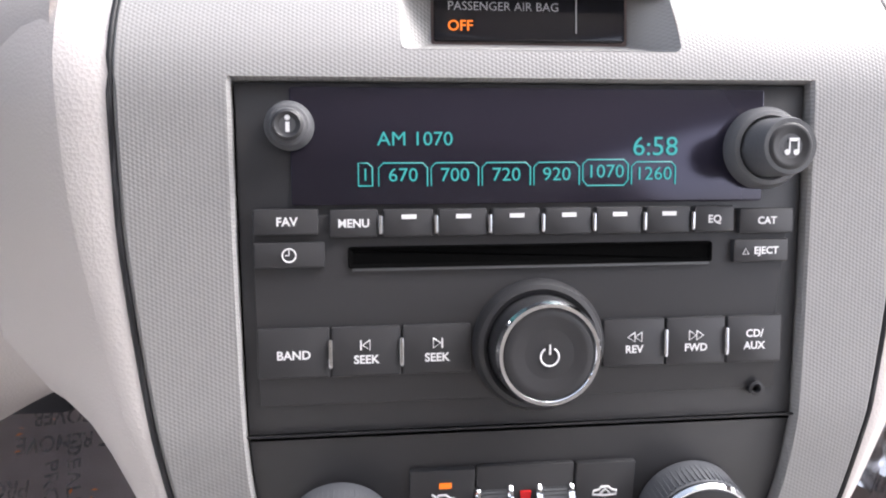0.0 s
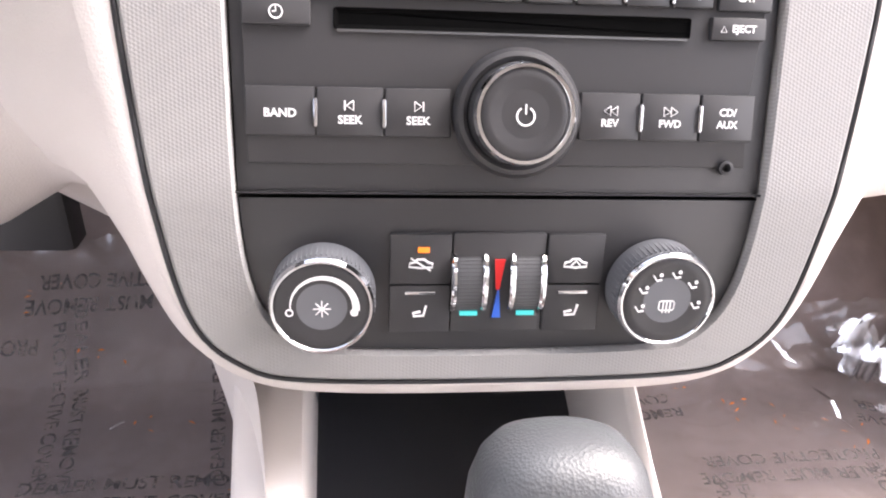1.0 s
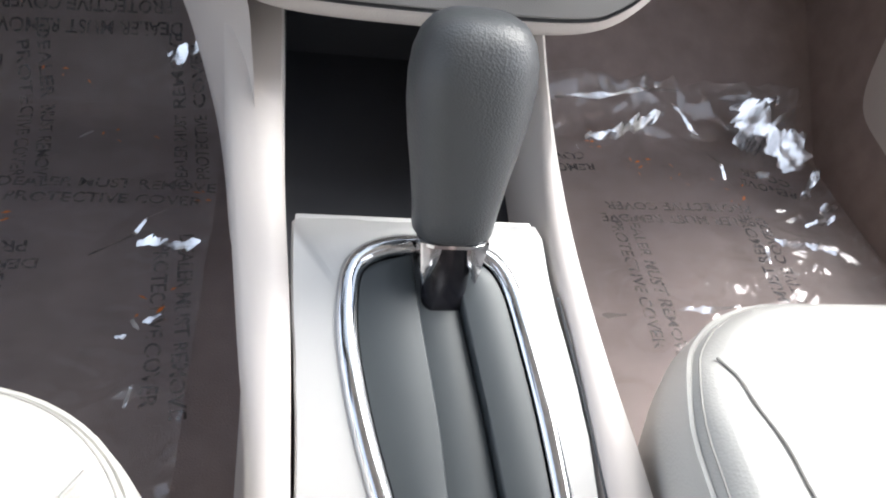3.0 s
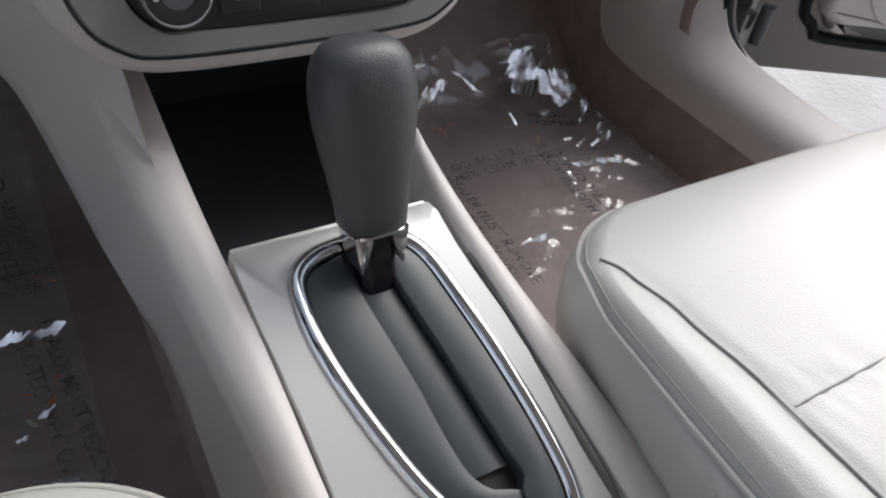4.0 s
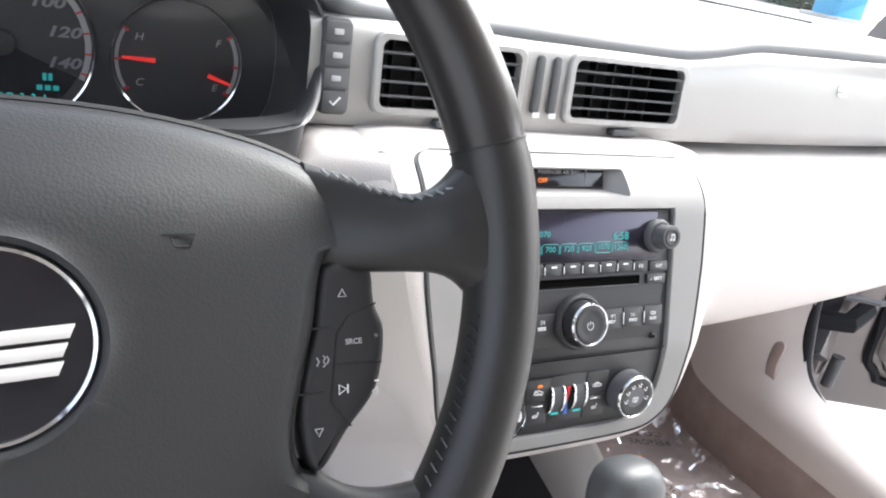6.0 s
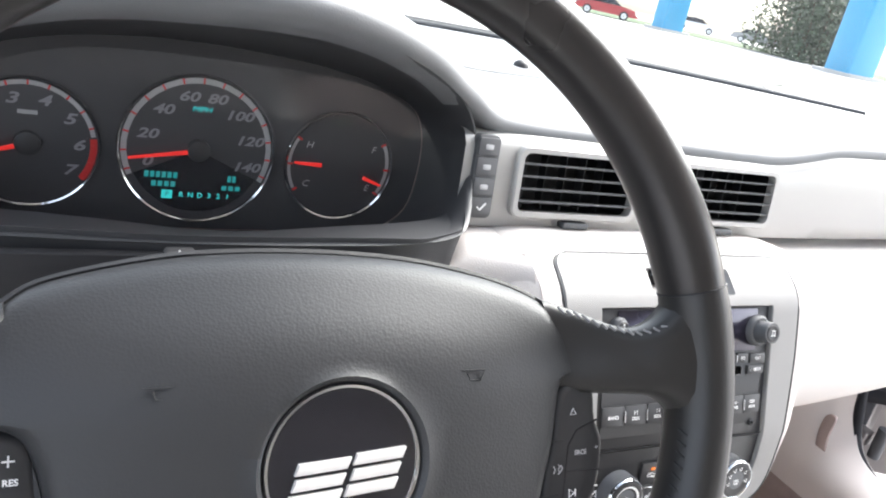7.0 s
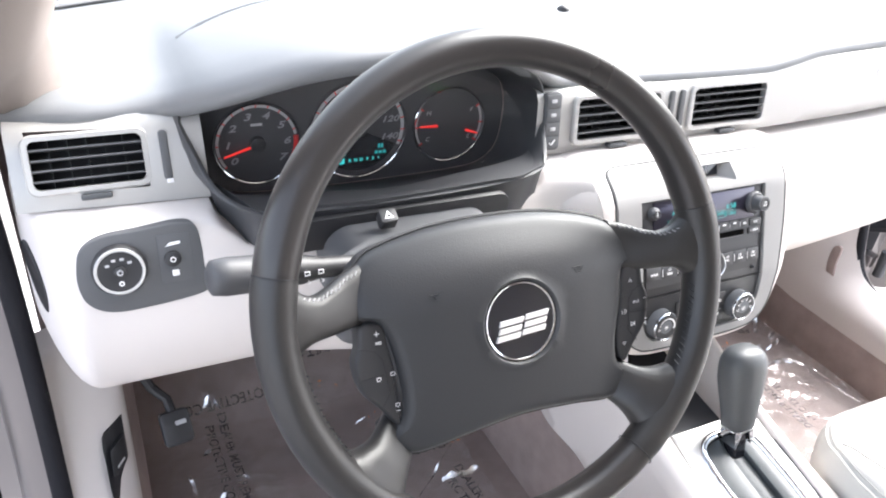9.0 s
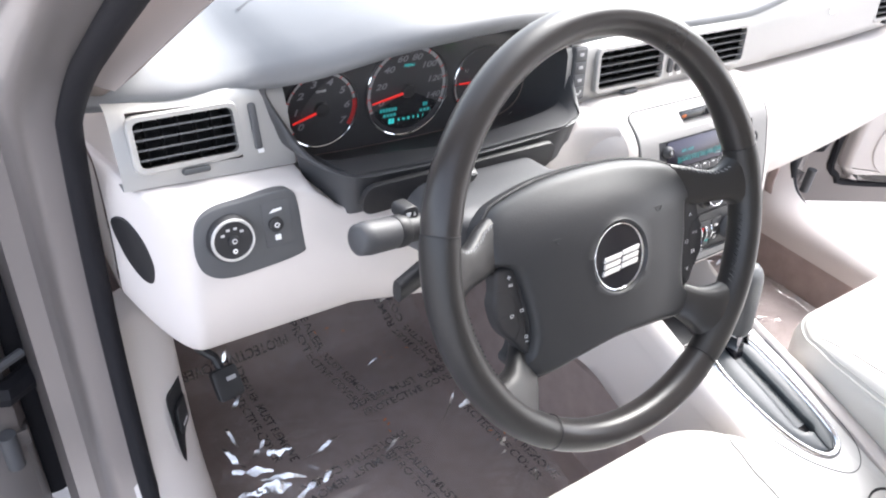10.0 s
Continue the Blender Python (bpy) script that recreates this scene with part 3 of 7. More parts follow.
# dotted silver bezel with the openings for radio and display
bezel = thing("stack_bezel", "silver dotted plastic bezel round the radio", "bezel", (0, 0, 0.45))
FACE = [(-0.0945, 0.0875), (-0.0942, 0.03), (-0.0930, -0.027), (-0.0905, -0.056), (-0.0845, -0.0735), (-0.0745, -0.0835), (-0.062, -0.0872), (0.0, -0.0885), (0.062, -0.0872), (0.0745, -0.0835), (0.0845, -0.0735), (0.0905, -0.056), (0.0930, -0.027), (0.0942, 0.03), (0.0945, 0.0875)]
face = [p[:2] for p in smooth_loop([(x, y, 0) for x, y in FACE], 6, False)]
N = 120
bo, fi = arc_even(bz_side, N), arc_even(face, N)
bo = inset(bo, 0.0009)
bi = inset(bo, 0.0016)
bo[0], bo[-1], bi[0], bi[-1] = (-0.1292, 0.0875), (0.1292, 0.0875), (-0.1280, 0.0875), (0.1280, 0.0875)
b = Shape(stack)
b.loops([[(x, y, -0.006) for x, y in bo], [(x, y, 0.0005) for x, y in bo], [(x, y, 0.002) for x, y in bi]] +
        [[(x * (1 - k) + u * k, y * (1 - k) + v * k, 0.002) for (x, y), (u, v) in zip(bi, fi)] for k in (0.35, 0.7, 0.97)] +
        [[(x, y, 0.0010) for x, y in fi], [(x, y, -0.006) for x, y in fi]], closed=False)
# upper part above the radio, open round the display recess
def half(v):
    return 0.1280 if v < 0.1215 else 0.1162 + math.sqrt(max(0, 0.0118 ** 2 - (v - 0.1215) ** 2))
VB, VT = 0.0965, 0.1205
vs = [0.0875, 0.0895, 0.0915, 0.094, VB, 0.102, 0.108, 0.114, VT, 0.1215, 0.124, 0.1265, 0.129, 0.131, 0.1325, 0.1333]
for v0, v1 in zip(vs, vs[1:]):
    ins = [0.128 * (1 - k) + 0.0945 * k for k in (0.35, 0.7, 0.97)]
    if v1 > 0.1215:
        ins = [0.1162, 0.1045, 0.0955]
    us0, us1 = [[-half(v)] + [-u for u in ins] + [-0.042, 0.050] + ins[::-1] + [half(v)] for v in (v0, v1)]
    for i in range(9):
        if i != 4 or not VB - 1e-6 < (v0 + v1) / 2 < VT:
            b.loops([[(us0[i], v0, 0.002), (us0[i + 1], v0, 0.002)], [(us1[i], v1, 0.002), (us1[i + 1], v1, 0.002)]], closed=False)
    for s in (-1, 1):
        b.loops([[(s * half(v0), v0, 0.002), (s * (half(v0) + 0.0012), v0, 0.0006), (s * (half(v0) + 0.0012), v0, -0.006)], [(s * half(v1), v1, 0.002), (s * (half(v1) + 0.0012), v1, 0.0006), (s * (half(v1) + 0.0012), v1, -0.006)]], closed=False)
b.loops([[(-0.116, 0.1333, 0.002), (0.116, 0.1333, 0.002)], [(-0.116, 0.1345, 0.0006), (0.116, 0.1345, 0.0006)], [(-0.118, 0.1345, -0.006), (0.118, 0.1345, -0.006)]], closed=False)
b.loops([[(-0.0945, 0.0875, 0.002), (0.0945, 0.0875, 0.002)], [(-0.0945, 0.0870, -0.006), (0.0945, 0.0870, -0.006)]], closed=False)
part("bezel_panel", b, DOTS, bezel, smooth=40)
# joint round the bezel: its shadow gap is drawn as a black strip
joint = [(x, y, 0.0004) for x, y in inset(bo, -0.0009)] + [(half(v) + 0.0020, v, 0.0004) for v in (0.094, 0.102, 0.108, 0.114, 0.1205, 0.1235, 0.1265, 0.129, 0.131)]
joint += [(0.1195, 0.1335, 0.0004), (0.1155, 0.1352, 0.0004), (0.06, 0.1355, 0.0004), (0.0, 0.1355, 0.0004), (-0.06, 0.1355, 0.0004), (-0.1155, 0.1352, 0.0004), (-0.1195, 0.1335, 0.0004)]
joint += [(-half(v) - 0.0020, v, 0.0004) for v in (0.131, 0.129, 0.1265, 0.1235, 0.1205, 0.114, 0.108, 0.102, 0.094)]
part("joint", Shape(stack).tube(joint, 0.0011, 6, True), DEEP, bezel, "dark strip for the shadow gap round the bezel", smooth=60)
nmap = plane_map((0.004, 0.0555, 0.6200), 22)
def recess_loop(inner):
    """Rounded opening in the bezel, and the edge of the display at the bottom of the recess."""
    out = []
    for sx, sy, a0 in ((1, -1, -90), (1, 1, 0), (-1, 1, 90), (-1, -1, 180)):
        for k in range(5):
            a = radians(a0 + 22.5 * k)
            if inner:
                out.append(tuple(nmap(sx * 0.0339 + 0.0006 * math.cos(a), sy * 0.0083 + 0.0006 * math.sin(a))))
            else:
                out.append(tuple(stack(0.004 + sx * 0.0438 + 0.0022 * math.cos(a), 0.1085 + sy * 0.0098 + 0.0022 * math.sin(a), inner_w)))
    return out
inner_w = 0.0021
lip_o = recess_loop(False)
inner_w = 0.0003
lip_i = recess_loop(False)
lip_i = [tuple(Vector(p).lerp(Vector((0.004, *stack(0.004, 0.1085, 0.0003)[1:])), 0.02)) for p in lip_i]
square = [tuple(stack(u, v, 0.0020)) for u, v in ((0.050, VB), (0.050, VT), (-0.042, VT), (-0.042, VB))]
for k in range(4):
    part("recess_corner", Shape().loops([lip_o[5 * k:5 * k + 5], [square[k]] * 5], closed=False), DOTS, bezel, smooth=20)
part("display_recess", Shape().loops([lip_o, lip_i, recess_loop(True)], False, False), DOTS, bezel, "dotted silver recess round the airbag display", smooth=30)
part("backing", Shape(stack).sheet(lambda p, q: (-0.100 + 0.200 * p, -0.078 + 0.166 * q, -0.0105), 8, 30), BLACK, bezel)
airbag = part("airbag_display", Shape(nmap).slab(rr(0.067, 0.0158, 0.001), -0.001, 0.0012, 0.0004), GLOSS, bezel, "black airbag status display")
part("lettering", lettering("PASSENGER AIR BAG", 0.0042, nmap, (-0.029, 0.0036, 0.0014), "LEFT"), GREYP, airbag)
part("lettering", lettering("OFF", 0.0050, nmap, (-0.029, -0.0030, 0.0014), "LEFT", bold=0.0001), ORANGE, airbag, "lit orange lettering")
part("divider", Shape(nmap).box((0.016, 0.001, 0.0013), (0.0004, 0.012, 0.0004)), GREYP, airbag)

# ---- radio ----
radio = thing("car_radio", "black car radio with a teal lit display", "radio", (0, 0.02, 0.5))
rf = [(-0.0938, 0.0868), (-0.0935, 0.03), (-0.0924, -0.0262), (0.0924, -0.0262), (0.0935, 0.03), (0.0938, 0.0868)]
part("faceplate", Shape(stack).slab(rf, -0.009, -0.0015, 0.0009), BLACK_R, radio)
part("raised_panel", Shape(stack).slab([(x, y + 0.0) for x, y in [(-0.0885, -0.0163), (0.0855, -0.0163), (0.0855, 0.009), (0.089, 0.045), (-0.0895, 0.045)]], -0.003, -0.0004, 0.0005), BLACK_R, radio)
screen = part("display", Shape(stack).slab([(x + 0.001, y + 0.0665) for x, y in rr(0.156, 0.037, 0.0008, 2)], -0.003, -0.0006, 0.0003), SCREEN, radio, "glossy black display with teal characters")
def lcd(text, size, at, align="CENTER", wide=1.0, m=TEAL):
    part("display_lettering", lettering(text, size, stack, (*at, -0.0003), align, wide=wide), m, screen)
lcd("AM 1070", 0.0062, (-0.0500, 0.0686), "LEFT", 1.05)
lcd("6:58", 0.0088, (0.0493, 0.0660), "RIGHT", 1.05)
tabs = [-0.0502, -0.0335, -0.0170, 0.0, 0.0163, 0.0328, 0.0490]
for k, n in enumerate(("670", "700", "720", "920", "1070", "1260")):
    lcd(n, 0.0061, ((tabs[k] + tabs[k + 1]) / 2, 0.0572 + (0.0008 if k == 4 else 0)), wide=1.05)
    u0, u1, v0, v1 = tabs[k] + 0.0006, tabs[k + 1] - 0.0006, 0.0538, 0.0612 + (0.0008 if k == 4 else 0)
    line = [(u0, v0), (u0, v1 - 0.0015), (u0 + 0.0015, v1), (u1 - 0.0015, v1), (u1, v1 - 0.0015), (u1, v0)]
    if k == 4:
        line = [(u0 + 0.0015, v0 - 0.0002), (u0, v0 + 0.0015)] + line[1:5] + [(u1, v0 + 0.0015), (u1 - 0.0015, v0 - 0.0002), (u0 + 0.0015, v0 - 0.0002)]
    part("tab_outline", Shape(stack).tube([(x, y, -0.0004) for x, y in line], 0.00022, 4), TEAL, screen)
part("tab_outline", Shape(stack).tube([(x, y, -0.0004) for x, y in [(-0.0560, 0.0540), (-0.0560, 0.0612), (-0.0530, 0.0612), (-0.0516, 0.0598), (-0.0516, 0.0540), (-0.0560, 0.0540)]], 0.00025, 4), TEAL, screen)
lcd("1", 0.0055, (-0.0538, 0.0573))

def button(u0, v1, u1, v0, parent, h=0.0016, edge=0.0006, m=BLACK_R):
    return part("button", Shape(stack).slab([(x + (u0 + u1) / 2, y + (v0 + v1) / 2) for x, y in rr(u1 - u0, v1 - v0, 0.0007, 2)], -0.003, h, edge), m, parent)

def print_on(parent, text, size, at, m=WHITE, **k):
    return part("lettering", lettering(text, size, stack, at, **k), m, parent)

bt = button(-0.0890, 0.0470, -0.0688, 0.0388, radio); print_on(bt, "FAV", 0.0038, (-0.0785, 0.0429, 0.0018), bold=0.0001)
bt = button(-0.0890, 0.0366, -0.0670, 0.0284, radio)
part("clock_icon", Shape(stack).tube([(-0.078 + 0.0021 * math.cos(t * 0.3927), 0.0325 + 0.0021 * math.sin(t * 0.3927), 0.0017) for t in range(16)], 0.0003, 4, True), WHITE, bt)
part("clock_icon", Shape(stack).tube([(-0.078, 0.0342, 0.0017), (-0.078, 0.0325, 0.0017), (-0.0792, 0.0325, 0.0017)], 0.00025, 4), WHITE, bt)
seps = [-0.0493, -0.0317, -0.0143, 0.0031, 0.0202, 0.0373, 0.0539]
keys = [-0.0662] + seps + [0.0692]
for k in range(8):
    bt = button(keys[k] + 0.0008, 0.0466, keys[k + 1] - 0.0008, 0.0378, radio)
    if k == 0: print_on(bt, "MENU", 0.0036, ((keys[0] + keys[1]) / 2, 0.0422, 0.0018), bold=0.0001)
    elif k == 7: print_on(bt, "EQ", 0.0036, ((keys[7] + keys[8]) / 2, 0.0421, 0.0018), bold=0.0001)
    else: part("marking", Shape(stack).box(((keys[k] + keys[k + 1]) / 2 + 0.0002, 0.0442, 0.0016), (0.0048, 0.0014, 0.0004)), WHITE, bt)
for s in seps:
    part("chrome_bar", Shape(stack).slab([(x + s, y + 0.0418) for x, y in rr(0.0013, 0.0062, 0.0006, 3)], -0.001, 0.0024, 0.0004), CHROME, radio, "small chrome bar")
bt = button(0.0704, 0.0456, 0.0895, 0.0372, radio); print_on(bt, "CAT", 0.0034, (0.0800, 0.0414, 0.0018), bold=0.0001)
bt = button(0.0685, 0.0352, 0.0880, 0.0275, radio); print_on(bt, "EJECT", 0.0034, (0.0800, 0.0313, 0.0018), bold=0.0001)
part("eject_icon", Shape(stack).tube([(0.0718, 0.0302, 0.0017), (0.0738, 0.0302, 0.0017), (0.0728, 0.0322, 0.0017), (0.0718, 0.0302, 0.0017)], 0.0002, 4), WHITE, bt)
slot = Shape(stack)
so = [(x + 0.001, y + 0.0312) for x, y in rr(0.1215, 0.0072, 0.001, 2)]
slot.loops([[(x, y, -0.0004) for x, y in so], [(x, y, 0.0008) for x, y in inset(so, 0.0004)], [(x, y, 0.0002) for x, y in inset(so, 0.0012)], [(x, y, -0.0001) for x, y in inset(so, 0.0016)]], False, True)
part("disc_slot", slot, mat("slot_black", (0.002, 0.002, 0.002), 0.9, spec=0.05), radio, "black disc slot")
part("slot_lip", Shape(stack).box((0.001, 0.0274, 0.0), (0.119, 0.0009, 0.0012), 0.0002), DARKGREY, radio)
for u0, u1, top in ((-0.0888, -0.0660, "BAND"), (-0.0655, -0.0434, "SEEK<"), (-0.0428, -0.0205, "SEEK>"), (0.0240, 0.0452, "REV"), (0.0458, 0.0666, "FWD"), (0.0672, 0.0868, "CD")):
    bt = button(u0, 0.0092, u1, -0.0070, radio, 0.0012)
    c = (u0 + u1) / 2
    def tri_icon(x, v, d):
        part("icon", Shape(stack).tube([(x, v + 0.0016, 0.0014), (x, v - 0.0016, 0.0014), (x + d * 0.0024, v, 0.0014), (x, v + 0.0016, 0.0014)], 0.00024, 4), WHITE, bt)
    if top == "BAND": print_on(bt, "BAND", 0.0039, (c, 0.0004, 0.0014), bold=0.0001)
    elif top.startswith("SEEK"):
        print_on(bt, "SEEK", 0.0038, (c, -0.0016, 0.0014), bold=0.0001)
        d = -1 if top.endswith("<") else 1
        tri_icon(c - d * 0.0012, 0.0032, d)
        part("icon", Shape(stack).box((c + d * 0.0017, 0.0032, 0.0014), (0.0005, 0.0032, 0.0004)), WHITE, bt)
    elif top == "CD":
        print_on(bt, "CD/", 0.0036, (c, 0.0030, 0.0014), bold=0.0001); print_on(bt, "AUX", 0.0036, (c, -0.0012, 0.0014), bold=0.0001)
    else:
        print_on(bt, top, 0.0036, (c, -0.0012, 0.0014), bold=0.0001)
        d = -1 if top == "REV" else 1
        tri_icon(c - 0.0024 if d > 0 else c + 0.0026, 0.0030, d); tri_icon(c + 0.0002, 0.0030, d)
for s in (-0.0658, -0.0431, 0.0455, 0.0669):
    part("chrome_bar", Shape(stack).slab([(x + s, y + 0.0008) for x, y in rr(0.0015, 0.0096, 0.0007, 3)], -0.001, 0.0022, 0.0005), CHROME, radio, "small chrome bar")

def knob(parent, at, r, h, face_r, ring=True, base=None, name="knob", ring_m=CHROME, side=DARKGREY, front=BLACK_R, ribs=0):
    """A round control: collar, barrel, bright ring and dished face."""
    if base:
        part("collar", Shape(stack).lathe([(base, -0.002), (base, 0.002), (base - 0.0015, 0.0045), (base - 0.003, 0.005), (r + 0.0008, 0.004), (r + 0.0004, -0.001)], 48, at, False, False), side, parent)
    k = part(name, Shape(stack).lathe([(r * 1.04, -0.001), (r * 1.03, h * 0.4), (r, h - 0.002), (r - 0.0005, h - 0.0006)], 64 if ribs else 48, at, False, True), side, parent)
    if ring:
        part("ring", Shape(stack).lathe([(r, h - 0.0025), (r + 0.0002, h - 0.001), (r - 0.0006, h + 0.0004), (face_r + 0.0006, h + 0.0004), (face_r, h - 0.0004)], 64, at, False, False), ring_m, k, "bright chrome ring")
    part("face", Shape(stack).lathe([(face_r + 0.0003, h - 0.0006), (face_r - 0.0006, h + 0.0001), (face_r * 0.8, h - 0.0002), (face_r * 0.6, h - 0.0005), (face_r * 0.4, h - 0.0009), (face_r * 0.2, h - 0.0012), (0.0003, h - 0.0013)], 48, at, False, True), front, k, smooth=60)
    if ribs:
        for q in range(ribs):
            a = 2 * math.pi * q / ribs
            c, sn = math.cos(a), math.sin(a)
            def place(u, v, w, c=c, sn=sn):
                return stack(at[0] + u * c - v * sn, at[1] + u * sn + v * c, w)
            part("rib", Shape(place).box((r * 1.022, 0, h * 0.45), (0.0005, 0.0005, h * 0.6)), side, k)
    return k

pk = knob(radio, (0.002, 0.0015), 0.0166, 0.016, 0.0143, base=0.0220, name="volume_knob", side=BLACK_R)
part("power_icon", Shape(stack).tube([(0.002, 0.0047, 0.0156), (0.002, 0.0015, 0.0156)], 0.00032, 5), WHITE, pk)
part("power_icon", Shape(stack).tube([(0.002 + 0.0029 * math.cos(radians(a)), 0.0008 + 0.0029 * math.sin(radians(a)), 0.0156) for a in range(120, 421, 15)], 0.00032, 5), WHITE, pk)
ik = knob(radio, (-0.0770, 0.0727), 0.0053, 0.0075, 0.0045, ring=False, base=0.0076, name="info_button", side=DARKGREY, front=BLACK)
part("icon", Shape(stack).box((-0.0770, 0.0720, 0.0068), (0.0012, 0.0030, 0.0006)), WHITE, ik)
part("icon", Shape(stack).lathe([(0.0008, 0.0066), (0.0008, 0.0071)], 12, (-0.0770, 0.0748)), WHITE, ik)
tk = knob(radio, (0.0785, 0.0655), 0.0092, 0.017, 0.0070, ring=False, base=0.0136, name="tune_knob", side=DARKGREY, front=BLACK)
for x in (-0.0012, 0.0018):
    part("note_icon", Shape(stack).lathe([(0.0009, 0.0163), (0.0009, 0.0168)], 12, (0.0785 + x, 0.0636)), WHITE, tk)
    part("note_icon", Shape(stack).box((0.0785 + x + 0.0007, 0.0656, 0.0166), (0.0004, 0.0042, 0.0005)), WHITE, tk)
part("note_icon", Shape(stack).box((0.0785 + 0.001, 0.0675, 0.0166), (0.0034, 0.0010, 0.0005)), WHITE, tk)
part("jack", Shape(stack).lathe([(0.0026, -0.001), (0.0026, 0.0010), (0.0016, 0.0012), (0.0012, 0.0002), (0.0012, -0.002)], 20, (0.0785, -0.0163), False, True), BLACK, radio, "round auxiliary jack")
part("groove", Shape(stack).box((0, -0.0262, -0.0002), (0.186, 0.0007, 0.0006)), DEEP, radio)

# ---- climate controls ----
hvac = thing("climate_control_panel", "black climate control panel with two chrome-ringed dials", "climate control", (0, 0, 0.43))
hp = [p for p in face if p[1] < -0.0268]
hp = [(-0.0926, -0.0270)] + hp + [(0.0926, -0.0270)]
part("faceplate", Shape(stack).slab(inset(hp, 0.0005), -0.009, -0.0015, 0.0009), BLACK_R, hvac)
kl = knob(hvac, (-0.0642, -0.0630), 0.0178, 0.0135, 0.0158, base=None, name="fan_dial", side=DIALSIDE, ribs=64)
kr = knob(hvac, (0.0580, -0.0615), 0.0178, 0.0135, 0.0160, base=None, name="mode_dial", side=DIALSIDE, ribs=64)
sh = Shape(stack)
n = 20
r0 = [(-0.0642 + 0.0104 * math.cos(radians(185 - 190 * i / n)), -0.0630 + 0.0104 * math.sin(radians(185 - 190 * i / n)), 0.0137) for i in range(n + 1)]
r1 = [(-0.0642 + (0.0108 + 0.0022 * i / n) * math.cos(radians(185 - 190 * i / n)), -0.0630 + (0.0108 + 0.0022 * i / n) * math.sin(radians(185 - 190 * i / n)), 0.0137) for i in range(n + 1)]
part("scale", sh.loops([r0, r1], closed=False), WHITE, kl, "white fan speed scale")
part("icon", Shape(stack).tube([(-0.0752 + 0.0012 * math.cos(t * 0.628), -0.0648 + 0.0012 * math.sin(t * 0.628), 0.0136) for t in range(10)], 0.0003, 4, True), WHITE, kl)
for a in range(0, 180, 45):
    part("snow_icon", Shape(stack).tube([(-0.0642 + q * 0.0030 * math.cos(radians(a)), -0.0637 + q * 0.0030 * math.sin(radians(a)), 0.0129) for q in (-1, 1)], 0.0003, 4), WHITE, kl)
part("icon", Shape(stack).lathe([(0.0014, 0.0135), (0.0014, 0.0138)], 10, (-0.0532, -0.0648)), WHITE, kl)
for a in (195, 155, 118, 80, 38, -8):
    c = (0.0580 + 0.0105 * math.cos(radians(a)), -0.0620 + 0.0105 * math.sin(radians(a)))
    part("mode_icon", Shape(stack).tube([(c[0] - 0.0016, c[1] + 0.0012, 0.0137), (c[0] - 0.0002, c[1] - 0.0008, 0.0137), (c[0] + 0.0016, c[1] - 0.0004, 0.0137)], 0.0004, 4), WHITE, kr)
    part("mode_icon", Shape(stack).lathe([(0.0007, 0.0135), (0.0007, 0.0139)], 8, (c[0] + 0.0012, c[1] + 0.0014)), WHITE, kr)
part("defrost_icon", Shape(stack).tube([(0.0580 + x, -0.0635 + y, 0.0131) for x, y in rr(0.0056, 0.0036, 0.0008, 2)], 0.0003, 4, True), WHITE, kr)
for x in (-0.0013, 0, 0.0013):
    part("defrost_icon", Shape(stack).box((0.0580 + x, -0.0642, 0.0132), (0.0005, 0.0042, 0.0004)), WHITE, kr)
grid = [(-0.0408, -0.0188), (-0.0182, 0.0155), (0.0161, 0.0372)]
for k, (u0, u1) in enumerate(grid):
    if k == 1:
        part("wheel_housing", Shape(stack).slab([(x + (u0 + u1) / 2, y - 0.0602) for x, y in rr(u1 - u0, 0.039, 0.0008, 2)], -0.003, 0.0002, 0.0004), BLACK_R, hvac)
        continue
    up = button(u0, -0.0410, u1, -0.0600, hvac, 0.0008, 0.0004)
    dn = button(u0, -0.0606, u1, -0.0796, hvac, 0.0008, 0.0004)
    c = (u0 + u1) / 2
    part("bright_bar", Shape(stack).box((c, -0.0632, 0.0011), (0.0112, 0.0013, 0.0010), 0.0003), CHROME, dn)
    if k == 0: part("indicator", Shape(stack).box((c + 0.001, -0.0467, 0.0010), (0.0042, 0.0020, 0.0006), 0.0002), ORANGE, up, "lit orange indicator")
    part("car_icon", Shape(stack).tube([(c + x, -0.0525 + y, 0.0010) for x, y in [(-0.0042, -0.0006), (-0.0038, 0.0008), (-0.002, 0.0012), (-0.0012, 0.0022), (0.0012, 0.0022), (0.0026, 0.001), (0.0042, 0.0006), (0.0042, -0.0008), (0.0, -0.0011)]], 0.00045, 4, True), WHITE, up)
    if k == 0: part("slash_icon", Shape(stack).tube([(c - 0.0036, -0.0498, 0.0011), (c + 0.0036, -0.0546, 0.0011)], 0.0004, 4), WHITE, up)
    else: part("arrow_icon", Shape(stack).tube([(c - 0.0016, -0.0528, 0.0011), (c + 0.0002, -0.0510, 0.0011), (c + 0.0018, -0.0526, 0.0011)], 0.0004, 4), WHITE, up)
    part("seat_icon", Shape(stack).tube([(c + x, -0.0712 + y, 0.0010) for x, y in [(0.0024, 0.0028), (0.0014, -0.0012), (-0.0022, -0.0014), (-0.0024, -0.0002), (0.0004, 0.0004)]], 0.0006, 4), WHITE, dn)
